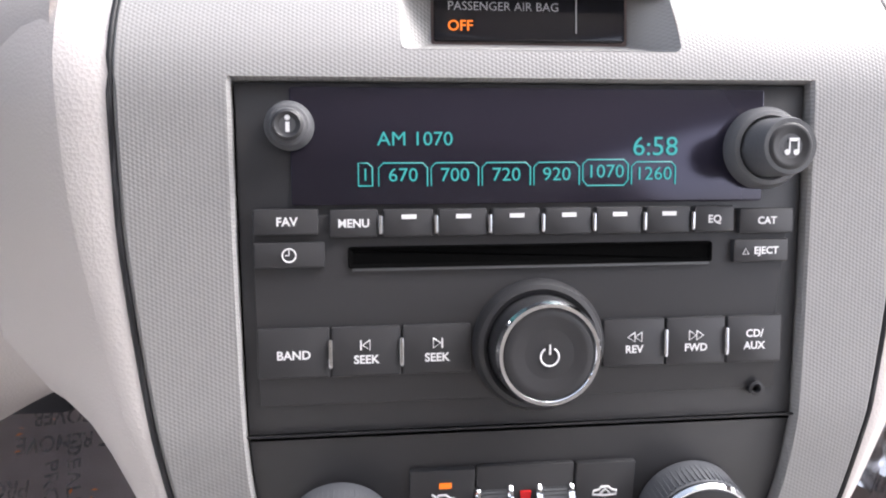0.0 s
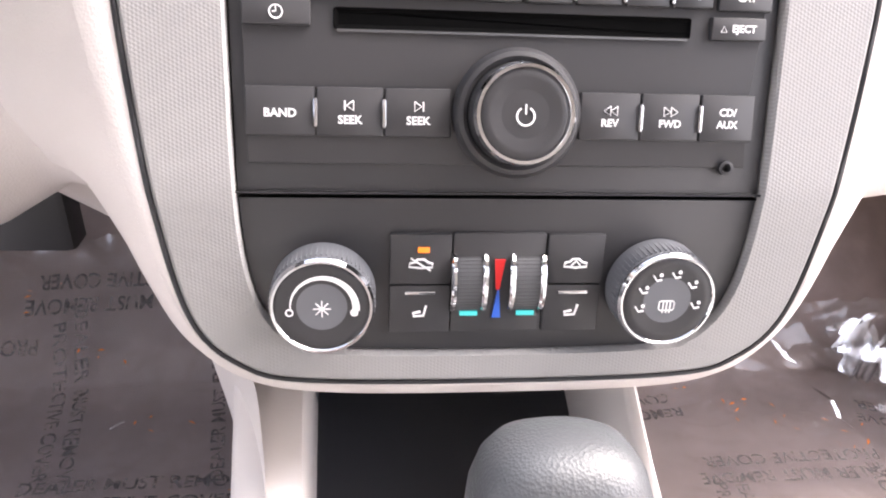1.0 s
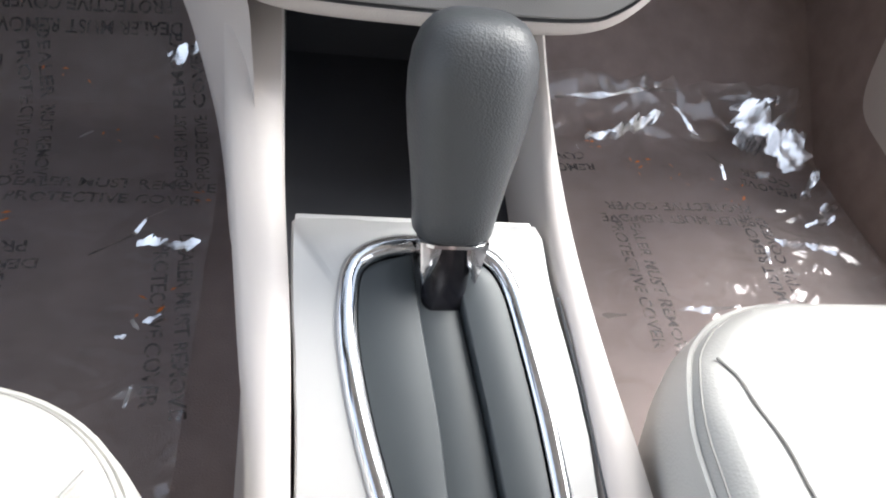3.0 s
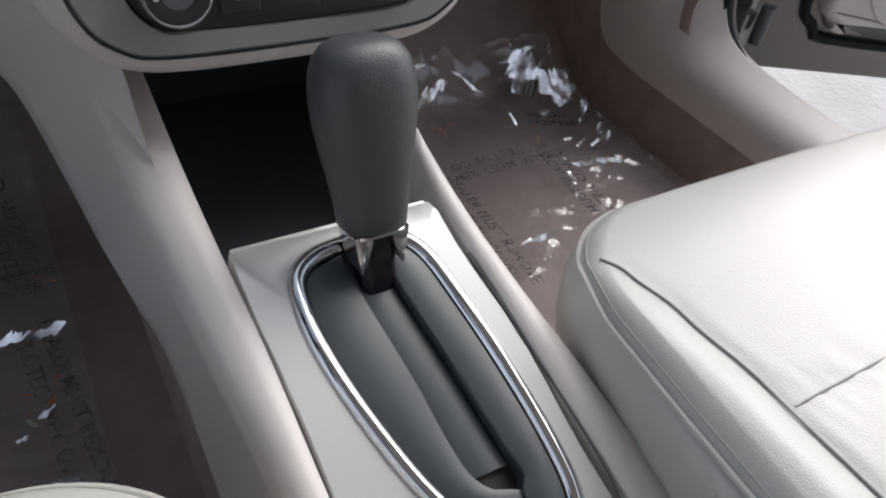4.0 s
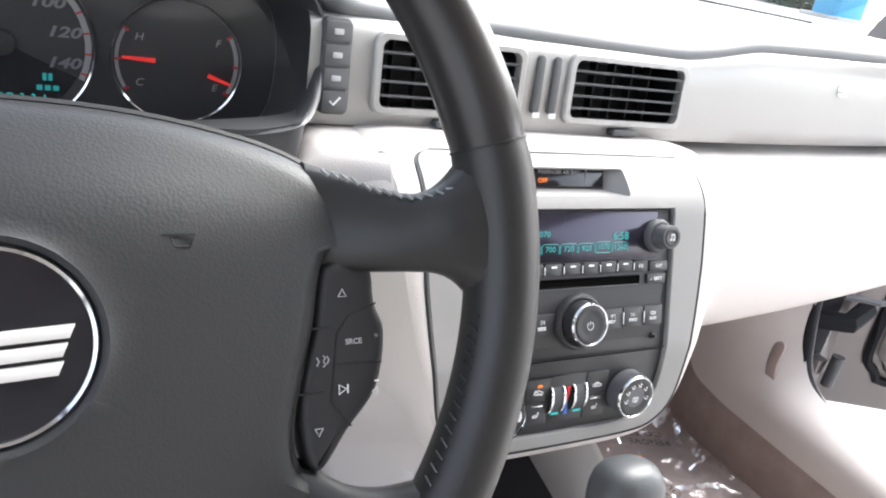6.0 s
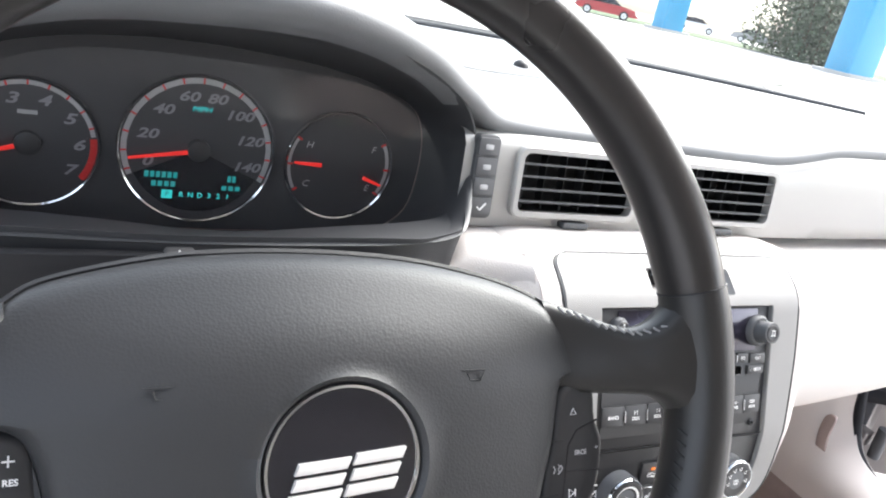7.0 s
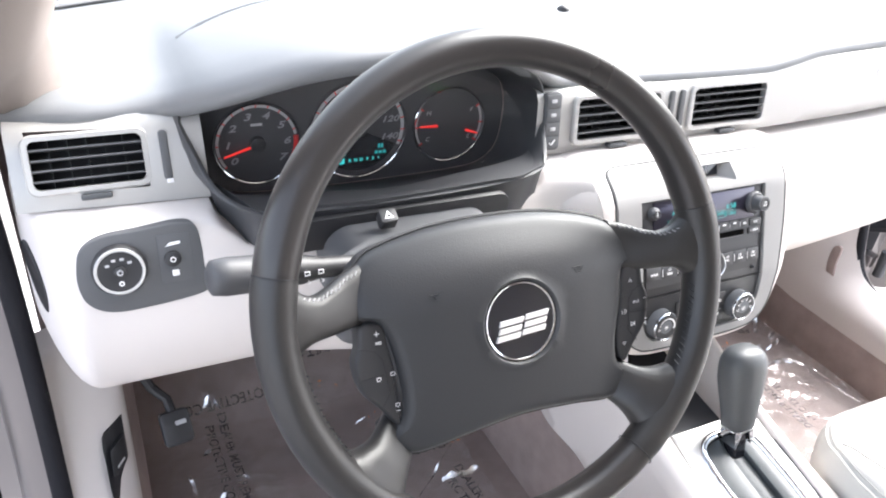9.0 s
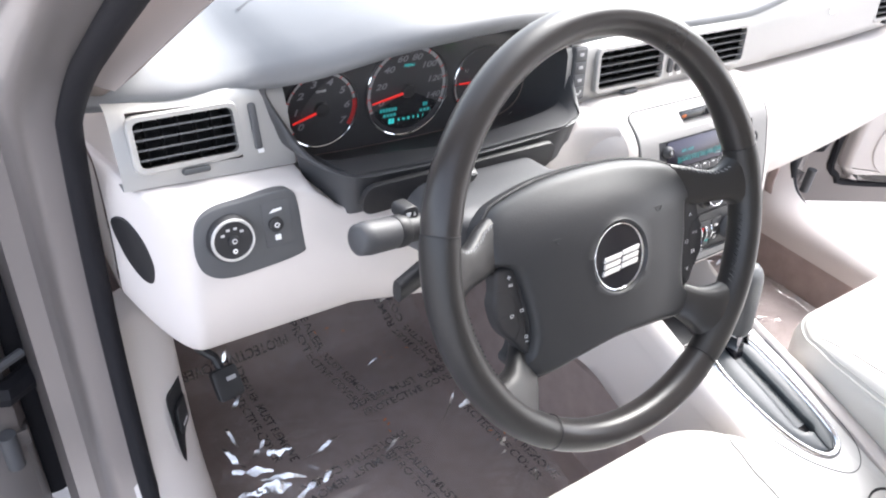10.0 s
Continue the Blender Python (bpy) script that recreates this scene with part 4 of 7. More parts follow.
for c in (-0.0120, 0.0092):
    w = part("temperature_wheel", Shape(stack).loops([[(c + s, -0.0602 + 0.0125 * math.cos(t), -0.004 + 0.0080 * math.sin(t)) for t in [radians(q) for q in range(0, 181, 10)]] for s in (-0.0044, 0.0044)], closed=False), DARKGREY, hvac, "ribbed temperature wheel")
    for q in range(20, 161, 7):
        t = radians(q)
        part("rib", Shape(stack).box((c, -0.0602 + 0.0126 * math.cos(t), -0.004 + 0.0081 * math.sin(t)), (0.0086, 0.0003, 0.0002)), SHROUD, w)
    for s in (-0.0056, 0.0056):
        part("chrome_side", Shape(stack).tube([(c + s, -0.0602 + 0.0118 * math.cos(t), -0.003 + 0.0075 * math.sin(t)) for t in [radians(q) for q in range(10, 171, 10)]], 0.0011, 6), CHROME, w, "chrome side rail")
    part("indicator", Shape(stack).box((c + 0.0002, -0.0716, 0.0012), (0.0066, 0.0016, 0.0008), 0.0002), TEAL, w, "teal lit indicator")
part("red_wedge", Shape(stack).slab([(-0.0030, -0.0505), (-0.0020, -0.0622), (-0.0008, -0.0622), (0.0008, -0.0505)], 0.0, 0.0012), RED, hvac, "red hot marking")
part("blue_wedge", Shape(stack).slab([(-0.0010, -0.0600), (-0.0030, -0.0735), (0.0002, -0.0735)], 0.0, 0.0011), BLUE, hvac, "blue cold marking")

# ---- floor console ----
console = thing("floor_console", "cream floor console with a silver shifter plate", "console", (0, -0.1, 0.0))
# side rails: outer edge, crest and inner edge along the car, in deck coordinates
RAIL = [(-0.42, -0.066, -0.082), (-0.24, -0.060, -0.080), (-0.13, -0.0635, -0.083), (-0.06, -0.066, -0.091), (0.0, -0.0705, -0.098), (0.05, -0.0735, -0.104), (0.10, -0.0755, -0.108), (0.17, -0.078, -0.114), (0.24, -0.082, -0.124)]
RAIL_R = [(-0.42, 0.100, 0.126), (-0.24, 0.092, 0.122), (-0.139, 0.081, 0.108), (-0.073, 0.0745, 0.0945), (0.0, 0.067, 0.0835), (0.079, 0.0700, 0.080), (0.17, 0.0730, 0.084), (0.24, 0.078, 0.092)]
def rail(side):
    s = Shape(deck)
    rings = []
    for v, ui, uo in smooth_loop(RAIL if side < 0 else RAIL_R, 4, False):
        a, b = abs(ui), abs(uo)
        rings.append([(side * a, v, -0.10), (side * a, v, 0.000), (side * (a + 0.0015), v, 0.0035), (side * (a + (b - a) * 0.45), v, 0.0050), (side * (b - 0.004), v, 0.002), (side * b, v, -0.006), (side * (b + 0.001), v, -0.03)])
    return s.loops(rings, closed=False)
part("side_rail", rail(-1), CREAM_S, console, "smooth cream console side rail", smooth=60)
part("side_rail", rail(1), CREAM_S, console, "smooth cream console side rail", smooth=60)
def flank(side):
    """Upright console side from the rail down to the carpet."""
    table = RAIL if side < 0 else RAIL_R
    rows = []
    for k in range(49):
        v = -0.50 + 0.76 * k / 48
        uo = abs(spline_table(table, v)[1])
        p = deck(uo, v, -0.010)
        low = min(uo, 0.100 if side < 0 else 0.105 if v > -0.2 else 0.12)
        rows.append([(side * (p.x * (1 - q) + low * q) + side * 0.002 * math.sin(math.pi * q), p.y + 0.03 * q, p.z * (1 - q) + 0.015 * q) for q in [j / 10 for j in range(11)]])
    rows.append([(x, 0.5, z) for x, y, z in rows[-1]])
    part("flank", Shape().loops(rows, closed=False), CREAM_S, console, "smooth cream console flank", smooth=60)
flank(1)
# curved web between the driver's knee panel and the console
WE = [(0, -0.146, 0.020, 0.546), (1, -0.135, -0.003, 0.499), (2, -0.120, -0.009, 0.457), (3, -0.096, -0.010, 0.424), (4, -0.091, -0.018, 0.388), (5, -0.088, -0.045, 0.357), (6, -0.082, -0.09, 0.336), (7, -0.076, -0.146, 0.315), (8, -0.070, -0.32, 0.245), (9, -0.072, -0.55, 0.155)]
WL = [(0, -0.244, 0.178, 0.409), (1, -0.183, 0.165, 0.378), (2, -0.164, 0.142, 0.360), (3, -0.146, 0.122, 0.335), (4, -0.130, 0.110, 0.262), (5, -0.121, 0.075, 0.230), (6, -0.112, 0.015, 0.222), (7, -0.099, -0.053, 0.186), (8, -0.098, -0.32, 0.12), (9, -0.100, -0.55, 0.05)]
web = []
for k in range(46):
    e, l = Vector(spline_table(WE, k / 5)), Vector(spline_table(WL, k / 5))
    m_ = (e + l) / 2 + Vector((-0.003, -0.006, -0.002))
    row = [tuple(e * (1 - q) ** 2 + m_ * 2 * q * (1 - q) + l * q * q) for q in [j / 8 for j in range(9)]]
    row += [tuple(l + Vector((0.005, 0.006, -0.002))), tuple(l + Vector((0.012, 0.03, 0.0)))]
    web.append(row)
part("knee_web", Shape().loops(web, closed=False), CREAM_S, console, "smooth cream web under the dash", smooth=60)
# shifter plate with an oval opening
OV = [(0.006, -0.008), (0.032, -0.013), (0.0465, -0.030), (0.0545, -0.065), (0.0615, -0.11), (0.066, -0.16), (0.064, -0.195), (0.050, -0.213), (0.028, -0.216), (0.004, -0.200), (-0.018, -0.165), (-0.033, -0.12), (-0.0425, -0.075), (-0.0445, -0.045), (-0.040, -0.022), (-0.022, -0.010)]
OV = list(reversed(OV))
oval = [p[:2] for p in smooth_loop([(x, y, 0) for x, y in OV], 5)]
def around(poly, d):
    return inset(poly, d)
plate_o = []
c0 = (0.01, -0.11)
for x, y in oval:
    dx, dy = x - c0[0], y - c0[1]
    k = 1.0
    lim = lambda yy: lerp_table([(-0.36, -0.062, 0.094), (-0.13, -0.062, 0.078), (0.0, -0.068, 0.064)], yy)
    best = 1.0
    for q in range(1, 400):
        f = 1 + q * 0.01
        px, py = c0[0] + dx * f, c0[1] + dy * f
        l, r = lim(py)
        if not (l < px < r and -0.34 < py < 0.002):
            break
        best = f
    plate_o.append((c0[0] + dx * best, c0[1] + dy * best))
pl = Shape(deck)
pl.loops([[(x, y, -0.02) for x, y in plate_o], [(x, y, -0.001) for x, y in plate_o], [(c0[0] + (x - c0[0]) * 0.985, c0[1] + (y - c0[1]) * 0.985, 0.0008) for x, y in plate_o], [(x, y, 0.0008) for x, y in oval], [(x, y, -0.01) for x, y in oval]])
part("shifter_plate", pl, SILVER, console, "satin silver shifter plate", smooth=50)
part("plate_edge", Shape(deck).box((-0.004, 0.001, -0.012), (0.124, 0.004, 0.024), 0.001), SILVER, console)
ring = Shape(deck)
ring.loops([[(x, y, -0.004) for x, y in around(oval, -0.001)], [(x, y, 0.0022) for x, y in around(oval, -0.0005)], [(x, y, 0.0044) for x, y in around(oval, 0.0022)], [(x, y, 0.0050) for x, y in around(oval, 0.0048)], [(x, y, 0.0036) for x, y in around(oval, 0.0080)], [(x, y, -0.001) for x, y in around(oval, 0.0102)], [(x, y, -0.006) for x, y in around(oval, 0.0106)]])
part("chrome_ring", ring, CHROME, console, "polished chrome oval ring", smooth=70)
gi = around(oval, 0.0104)
gc = (0.008, -0.11)
gate = Shape(deck)
gate.loops([[(gc[0] + (x - gc[0]) * k, gc[1] + (y - gc[1]) * k, -0.009) for x, y in gi] for k in (1.0, 0.6, 0.01)])
part("gate_floor", gate, DEEP, console, "black floor of the shifter slot", smooth=60)
SLOT_L = [(-0.216, 0.034), (-0.178, 0.034), (-0.172, 0.019), (-0.155, 0.009), (-0.10, 0.003), (-0.057, -0.003), (-0.030, -0.006), (-0.008, -0.007)]
SLOT_R = [(-0.216, 0.034), (-0.178, 0.034), (-0.172, 0.0385), (-0.153, 0.035), (-0.10, 0.0275), (-0.045, 0.0187), (-0.030, 0.017), (-0.008, 0.014)]
def gate_half(side):
    ys = [p[1] for p in gi]
    y0, y1 = min(ys) + 0.0004, max(ys) - 0.0004
    rows = []
    for k in range(61):
        y = y0 + (y1 - y0) * k / 60
        hits = [a[0] + (b[0] - a[0]) * (y - a[1]) / (b[1] - a[1]) for a, b in zip(gi, gi[1:] + gi[:1]) if (a[1] - y) * (b[1] - y) < 0]
        lo, hi = min(hits), max(hits)
        xs = min(max(spline_table(SLOT_L if side < 0 else SLOT_R, y)[0], lo + 0.0003), hi - 0.0003)
        a, b = (lo, xs) if side < 0 else (xs, hi)
        top = 0.0 if side < 0 else 0.0026
        row = [(a + (b - a) * q, y, top + 0.0025 * math.sin(math.pi * (0.15 + 0.7 * q)) - 0.002) for q in (0, 0.03, 0.25, 0.5, 0.75, 0.97, 1)]
        if side < 0:
            row += [(b + 0.0006, y, -0.002), (b + 0.0008, y, -0.009)]
        else:
            row = [(a - 0.0008, y, -0.009), (a - 0.0006, y, 0.0006)] + row
        rows.append(row)
    return Shape(deck).loops(rows, closed=False)
part("gate_cover", gate_half(-1), BOOT, console, "dark grey gate cover", smooth=50)
part("gate_cover", gate_half(1), BOOT, console, "raised dark grey gate cover", smooth=50)
part("gate_slider", Shape(deck).slab([(-0.0065, -0.012), (-0.0055, -0.057), (0.0005, -0.10), (0.0085, -0.163), (0.0340, -0.163), (0.026, -0.10), (0.017, -0.045), (0.0135, -0.012)], -0.008, -0.0045, 0.0004), BOOT, console, "dark sliding cover in the slot")
PLATE_END = [(0.0685, -0.040), (0.0735, -0.075), (0.0790, -0.12), (0.0835, -0.16), (0.0855, -0.20), (0.079, -0.226), (0.062, -0.242), (0.040, -0.243), (0.016, -0.228), (-0.014, -0.198), (-0.040, -0.158)]
part("plate_seam", Shape(deck).tube([(x, y, 0.0009) for x, y, _ in smooth_loop([(x, y, 0) for x, y in PLATE_END], 5, False)], 0.0008, 5), DARKGREY, console, "fine joint round the shifter plate")
# open cubby ahead of the plate
cub = Shape()
cub.loops([[(-0.074, -0.085, 0.342), (-0.074, -0.085, 0.285), (0.074, -0.085, 0.285), (0.074, -0.085, 0.342)], [(-0.076, 0.0, 0.37), (-0.076, 0.0, 0.29), (0.076, 0.0, 0.29), (0.076, 0.0, 0.37)], [(-0.078, 0.12, 0.43), (-0.078, 0.12, 0.31), (0.078, 0.12, 0.31), (0.078, 0.12, 0.43)]], False, True, closed=False)
part("cubby_liner", cub, CUBBY, console, "black lining of the open cubby", smooth=20)
# rear part of the console with cup holder
part("rear_deck", Shape(deck).slab([(-0.085, -0.62), (0.10, -0.62), (0.10, -0.335), (-0.070, -0.335)], -0.03, -0.001, 0.004), CREAM_S, console, "cream rear deck of the console")
part("cup_holder", Shape(deck).lathe([(0.038, 0.0012), (0.0415, 0.0022), (0.040, 0.0002), (0.036, -0.004)], 36, (0.050, -0.315), False, True), DEEP, console, "black round cup holder")

# ---- gear shifter ----
shifter = thing("gear_shifter", "dark grey leather gear shifter with a chrome collar", "gear shifter", (0.008, -0.127, 0.30))
AX0, AX1 = Vector((0.009, -0.129, 0.286)), Vector((0.008, -0.093, 0.448))
def lever(u, v, w):
    """w along the lever from its root, u to the right, v towards the front."""
    ax = (AX1 - AX0).normalized()
    ex = (Vector((1, 0, 0)) - ax * ax.x).normalized()
    return AX0 + ex * u + ax.cross(ex) * v + ax * w
kn = Shape(lever)
rows = []
for w, hx, hy, ofs in ((0.0745, 0.0175, 0.0155, 0), (0.0765, 0.0195, 0.0172, 0), (0.088, 0.0205, 0.0180, 0), (0.104, 0.0228, 0.0195, 0.001), (0.120, 0.0255, 0.0215, 0.002), (0.136, 0.0276, 0.0230, 0.003), (0.150, 0.0282, 0.0235, 0.003), (0.160, 0.0272, 0.0228, 0.003), (0.168, 0.0246, 0.0205, 0.003), (0.1735, 0.0205, 0.0168, 0.003), (0.1768, 0.0145, 0.0118, 0.003), (0.1780, 0.0050, 0.0045, 0.003)):
    ring_ = []
    for i in range(40):
        t = 2 * math.pi * i / 40
        c, s = math.cos(t), math.sin(t)
        ring_.append((math.copysign(abs(c) ** 0.8, c) * hx, math.copysign(abs(s) ** 0.8, s) * hy + ofs, w))
    rows.append(ring_)
part("knob", kn.loops(rows, True, True), KNOBLEATHER, shifter, "grained dark grey knob", smooth=70)
part("shaft", Shape(lever).loops([[(x * k, y * k, w) for x, y in rr(0.023, 0.020, 0.006)] for w, k in ((-0.004, 1.1), (0.02, 0.98), (0.05, 0.98), (0.075, 1.05))], True, True), GLOSS, shifter, "glossy black lever shaft")
for s in (-1, 1):
    cl = Shape(lever)
    rows = []
    for k in range(7):
        f = k / 6
        w = 0.0745 - 0.024 * f
        wd = 0.0095 * (1 - f ** 1.6) + 0.0008
        rows.append([(s * (0.0165 - 0.003 * f), -0.0135 + 0.001 * f, w), (s * (0.0165 - 0.003 * f) - s * wd * 0.5, -0.0148 + 0.001 * f, w), (s * (0.0165 - 0.003 * f) - s * wd, -0.0142 + 0.001 * f, w), (s * (0.0165 - 0.003 * f) - s * wd, -0.011, w), (s * (0.0165 - 0.003 * f), 0.012 - 0.004 * f, w)])
    part("chrome_collar", cl.loops(rows, closed=True), CHROME, shifter, "pointed chrome collar", smooth=50)
part("collar_band", Shape(lever).loops([[(x * k, y * k, w) for x, y in rr(0.034, 0.031, 0.009)] for w, k in ((0.0720, 0.96), (0.0726, 1.03), (0.0745, 1.03), (0.0752, 0.96))], True, True), CHROME, shifter)

# ---- steering wheel ----
wheel = thing("steering_wheel", "black leather-wrapped steering wheel with four spokes", "steering wheel", (-0.372, -0.1, 0.60))
wmap = plane_map((-0.372, -0.155, 0.664), 25)
R, RT, RX = 0.1815, 0.0149, 0.0012
def rim_arc(a0, a1, n, swell):
    """Stretch of the rim from angle a0 to a1, its ends drawn in at the seams."""
    rows = []
    for i in range(n + 1):
        f = i / n
        t = radians(a0 + (a1 - a0) * f)
        grip = 1 + 0.06 * math.exp(-((math.sin(t) - 0.28) / 0.22) ** 2) * (abs(math.cos(t)) > 0.5)
        grip *= swell * (1 - 0.05 * max(0, 1 - min(f, 1 - f) * n / 1.5))
        rows.append([(RX + (R + RT * grip * math.cos(q)) * math.cos(t), (R + RT * grip * math.cos(q)) * math.sin(t), RT * 1.12 * grip * math.sin(q)) for q in [2 * math.pi * k / 24 for k in range(24)]])
    return Shape(wmap).loops(rows)
part("rim", rim_arc(14, 166, 60, 0.985), RIMTOP, wheel, "smooth glossy black upper rim", smooth=70)
part("rim", rim_arc(166, 237, 36, 1.0), LEATHER, wheel, "black leather side of the rim", smooth=70)
part("rim", rim_arc(237, 303, 30, 0.985), RIMTOP, wheel, "smooth black lower rim", smooth=70)
part("rim", rim_arc(303, 374, 36, 1.0), LEATHER, wheel, "black leather side of the rim", smooth=70)
for t in (14, 166, -57, -123):
    a = radians(t)
    part("rim_seam", Shape(wmap).tube([(RX + (R + (RT + 0.0003) * math.cos(q)) * math.cos(a), (R + (RT + 0.0003) * math.cos(q)) * math.sin(a), (RT * 1.12 + 0.0003) * math.sin(q)) for q in [2 * math.pi * k / 20 for k in range(20)]], 0.0005, 5, True), DEEP, wheel)
# airbag cover
CO = [(0.0, 0.0575), (0.050, 0.0540), (0.096, 0.0435), (0.121, 0.030), (0.1345, 0.016), (0.131, 0.004), (0.1145, 0.000), (0.1085, -0.026), (0.101, -0.050), (0.0985, -0.066), (0.1010, -0.080), (0.112, -0.089), (0.1145, -0.099), (0.105, -0.1065), (0.085, -0.108), (0.050, -0.101), (0.0, -0.096),
      (-0.045, -0.101), (-0.070, -0.106), (-0.089, -0.108), (-0.100, -0.102), (-0.1055, -0.0915), (-0.097, -0.083), (-0.092, -0.064), (-0.0955, -0.030), (-0.101, -0.010), (-0.108, -0.0035), (-0.1195, -0.001), (-0.1215, 0.010), (-0.1185, 0.026), (-0.110, 0.0375), (-0.094, 0.0465), (-0.050, 0.0555)]
CO = list(reversed(CO))
cov = [p[:2] for p in smooth_loop([(x, y, 0) for x, y in CO], 5)]
def cover_w(x, y):
    return 0.004 - 0.022 * (x / 0.125) ** 2 - 0.041 * max(0, (y + 0.004) / 0.070) ** 2.2 - 0.004 * max(0, (-y - 0.02) / 0.09) ** 2
cs = Shape(wmap)
rows = [[(x, y, -0.050) for x, y in cov], [(x, y, cover_w(x, y) - 0.008) for x, y in cov], [(x, y, cover_w(x, y) - 0.003) for x, y in inset(cov, 0.0012)], [(x, y, cover_w(x, y) - 0.0005) for x, y in inset(cov, 0.004)]]
base = inset(cov, 0.004)
EM = (0.003, -0.0216)
for k in (0.93, 0.85, 0.75, 0.65, 0.5, 0.38, 0.26, 0.14, 0.06):
    q = []
    for x, y in base:
        a = math.atan2(y - EM[1], x - EM[0])
        px, py = x * k + (EM[0] + 0.0335 * math.cos(a)) * (1 - k), y * k + (EM[1] + 0.0335 * math.sin(a)) * (1 - k)
        q.append((px, py, cover_w(px, py)))
    rows.append(q)
circ = []
for x, y in base:
    a = math.atan2(y - EM[1], x - EM[0])
    circ.append(a)
for r_, dw in ((0.0335, 0.0), (0.0318, -0.0015), (0.0305, -0.005)):
    rows.append([(EM[0] + r_ * math.cos(a), EM[1] + r_ * math.sin(a), cover_w(EM[0], EM[1]) + dw) for a in circ])
part("airbag_cover", cs.loops(rows, False, True), COVER, wheel, "grained black airbag cover", smooth=60)
part("cover_gap", Shape(wmap).tube([(x, y, cover_w(x, y) - 0.0085) for x, y in inset(cov, -0.0006)], 0.0016, 5, True), DEEP, wheel, "dark gap round the airbag cover")
emw = cover_w(*EM) - 0.004
em = part("emblem", Shape(wmap).lathe([(0.0300, emw - 0.002), (0.0300, emw), (0.0290, emw + 0.0012), (0.0003, emw + 0.0022)], 64, EM), GLOSS, wheel, "round gloss black emblem")
part("ring", Shape(wmap).lathe([(0.0307, emw - 0.001), (0.0307, emw + 0.0014), (0.0301, emw + 0.0022), (0.0290, emw + 0.0018), (0.0286, emw + 0.001)], 64, EM, False, False), CHROME, em, "thin chrome ring")
BRIGHT = mat("bright_satin_metal", (0.80, 0.79, 0.77), 0.35, 0.4, vary=0.03)
# the emblem's two slanted shapes, as plain bars
for k in (-1, 1):
    for j, (dx, dy, wd) in enumerate(((0.0022, 0.0066, 0.0198), (0.0006, 0.0, 0.0188), (-0.0012, -0.0066, 0.0198))):
        cx, cy = EM[0] + k * 0.0110 + dx, EM[1] - 0.004 + dy * 0.85 + k * 0.0009
        q = [(cx - wd / 2 - 0.0008, cy - 0.0021), (cx + wd / 2 - 0.0008, cy - 0.0012), (cx + wd / 2 + 0.0008, cy + 0.0030), (cx - wd / 2 + 0.0008, cy + 0.0021)]
        part("emblem_bar", Shape(wmap).slab(q, emw, emw + 0.0036, 0.0005), BRIGHT, em, "bright slanted bar")
STITCH = mat("grey_stitch_thread", (0.22, 0.22, 0.225), 0.45, vary=0.2)
# spokes
def spoke(path, name="spoke"):
    """path rows: u, v, half height, w, depth."""
    rows = []
    pts = smooth_loop(path, 4, False)
    for i, p in enumerate(pts):
        a = Vector(pts[min(len(pts) - 1, i + 1)][:2]) - Vector(pts[max(0, i - 1)][:2])
        a.normalize()
        nrm = Vector((-a.y, a.x))
        h, w, d = p[2], p[3], p[4]
        rows.append([(p[0] + nrm.x * h * c, p[1] + nrm.y * h * c, w + d * s) for c, s in [(math.copysign(abs(math.cos(t)) ** 0.7, math.cos(t)), math.copysign(abs(math.sin(t)) ** 0.7, math.sin(t))) for t in [2 * math.pi * k / 16 for k in range(16)]]])
    return part(name, Shape(wmap).loops(rows, True, True), LEATHER, wheel, "leather-covered spoke", smooth=70)
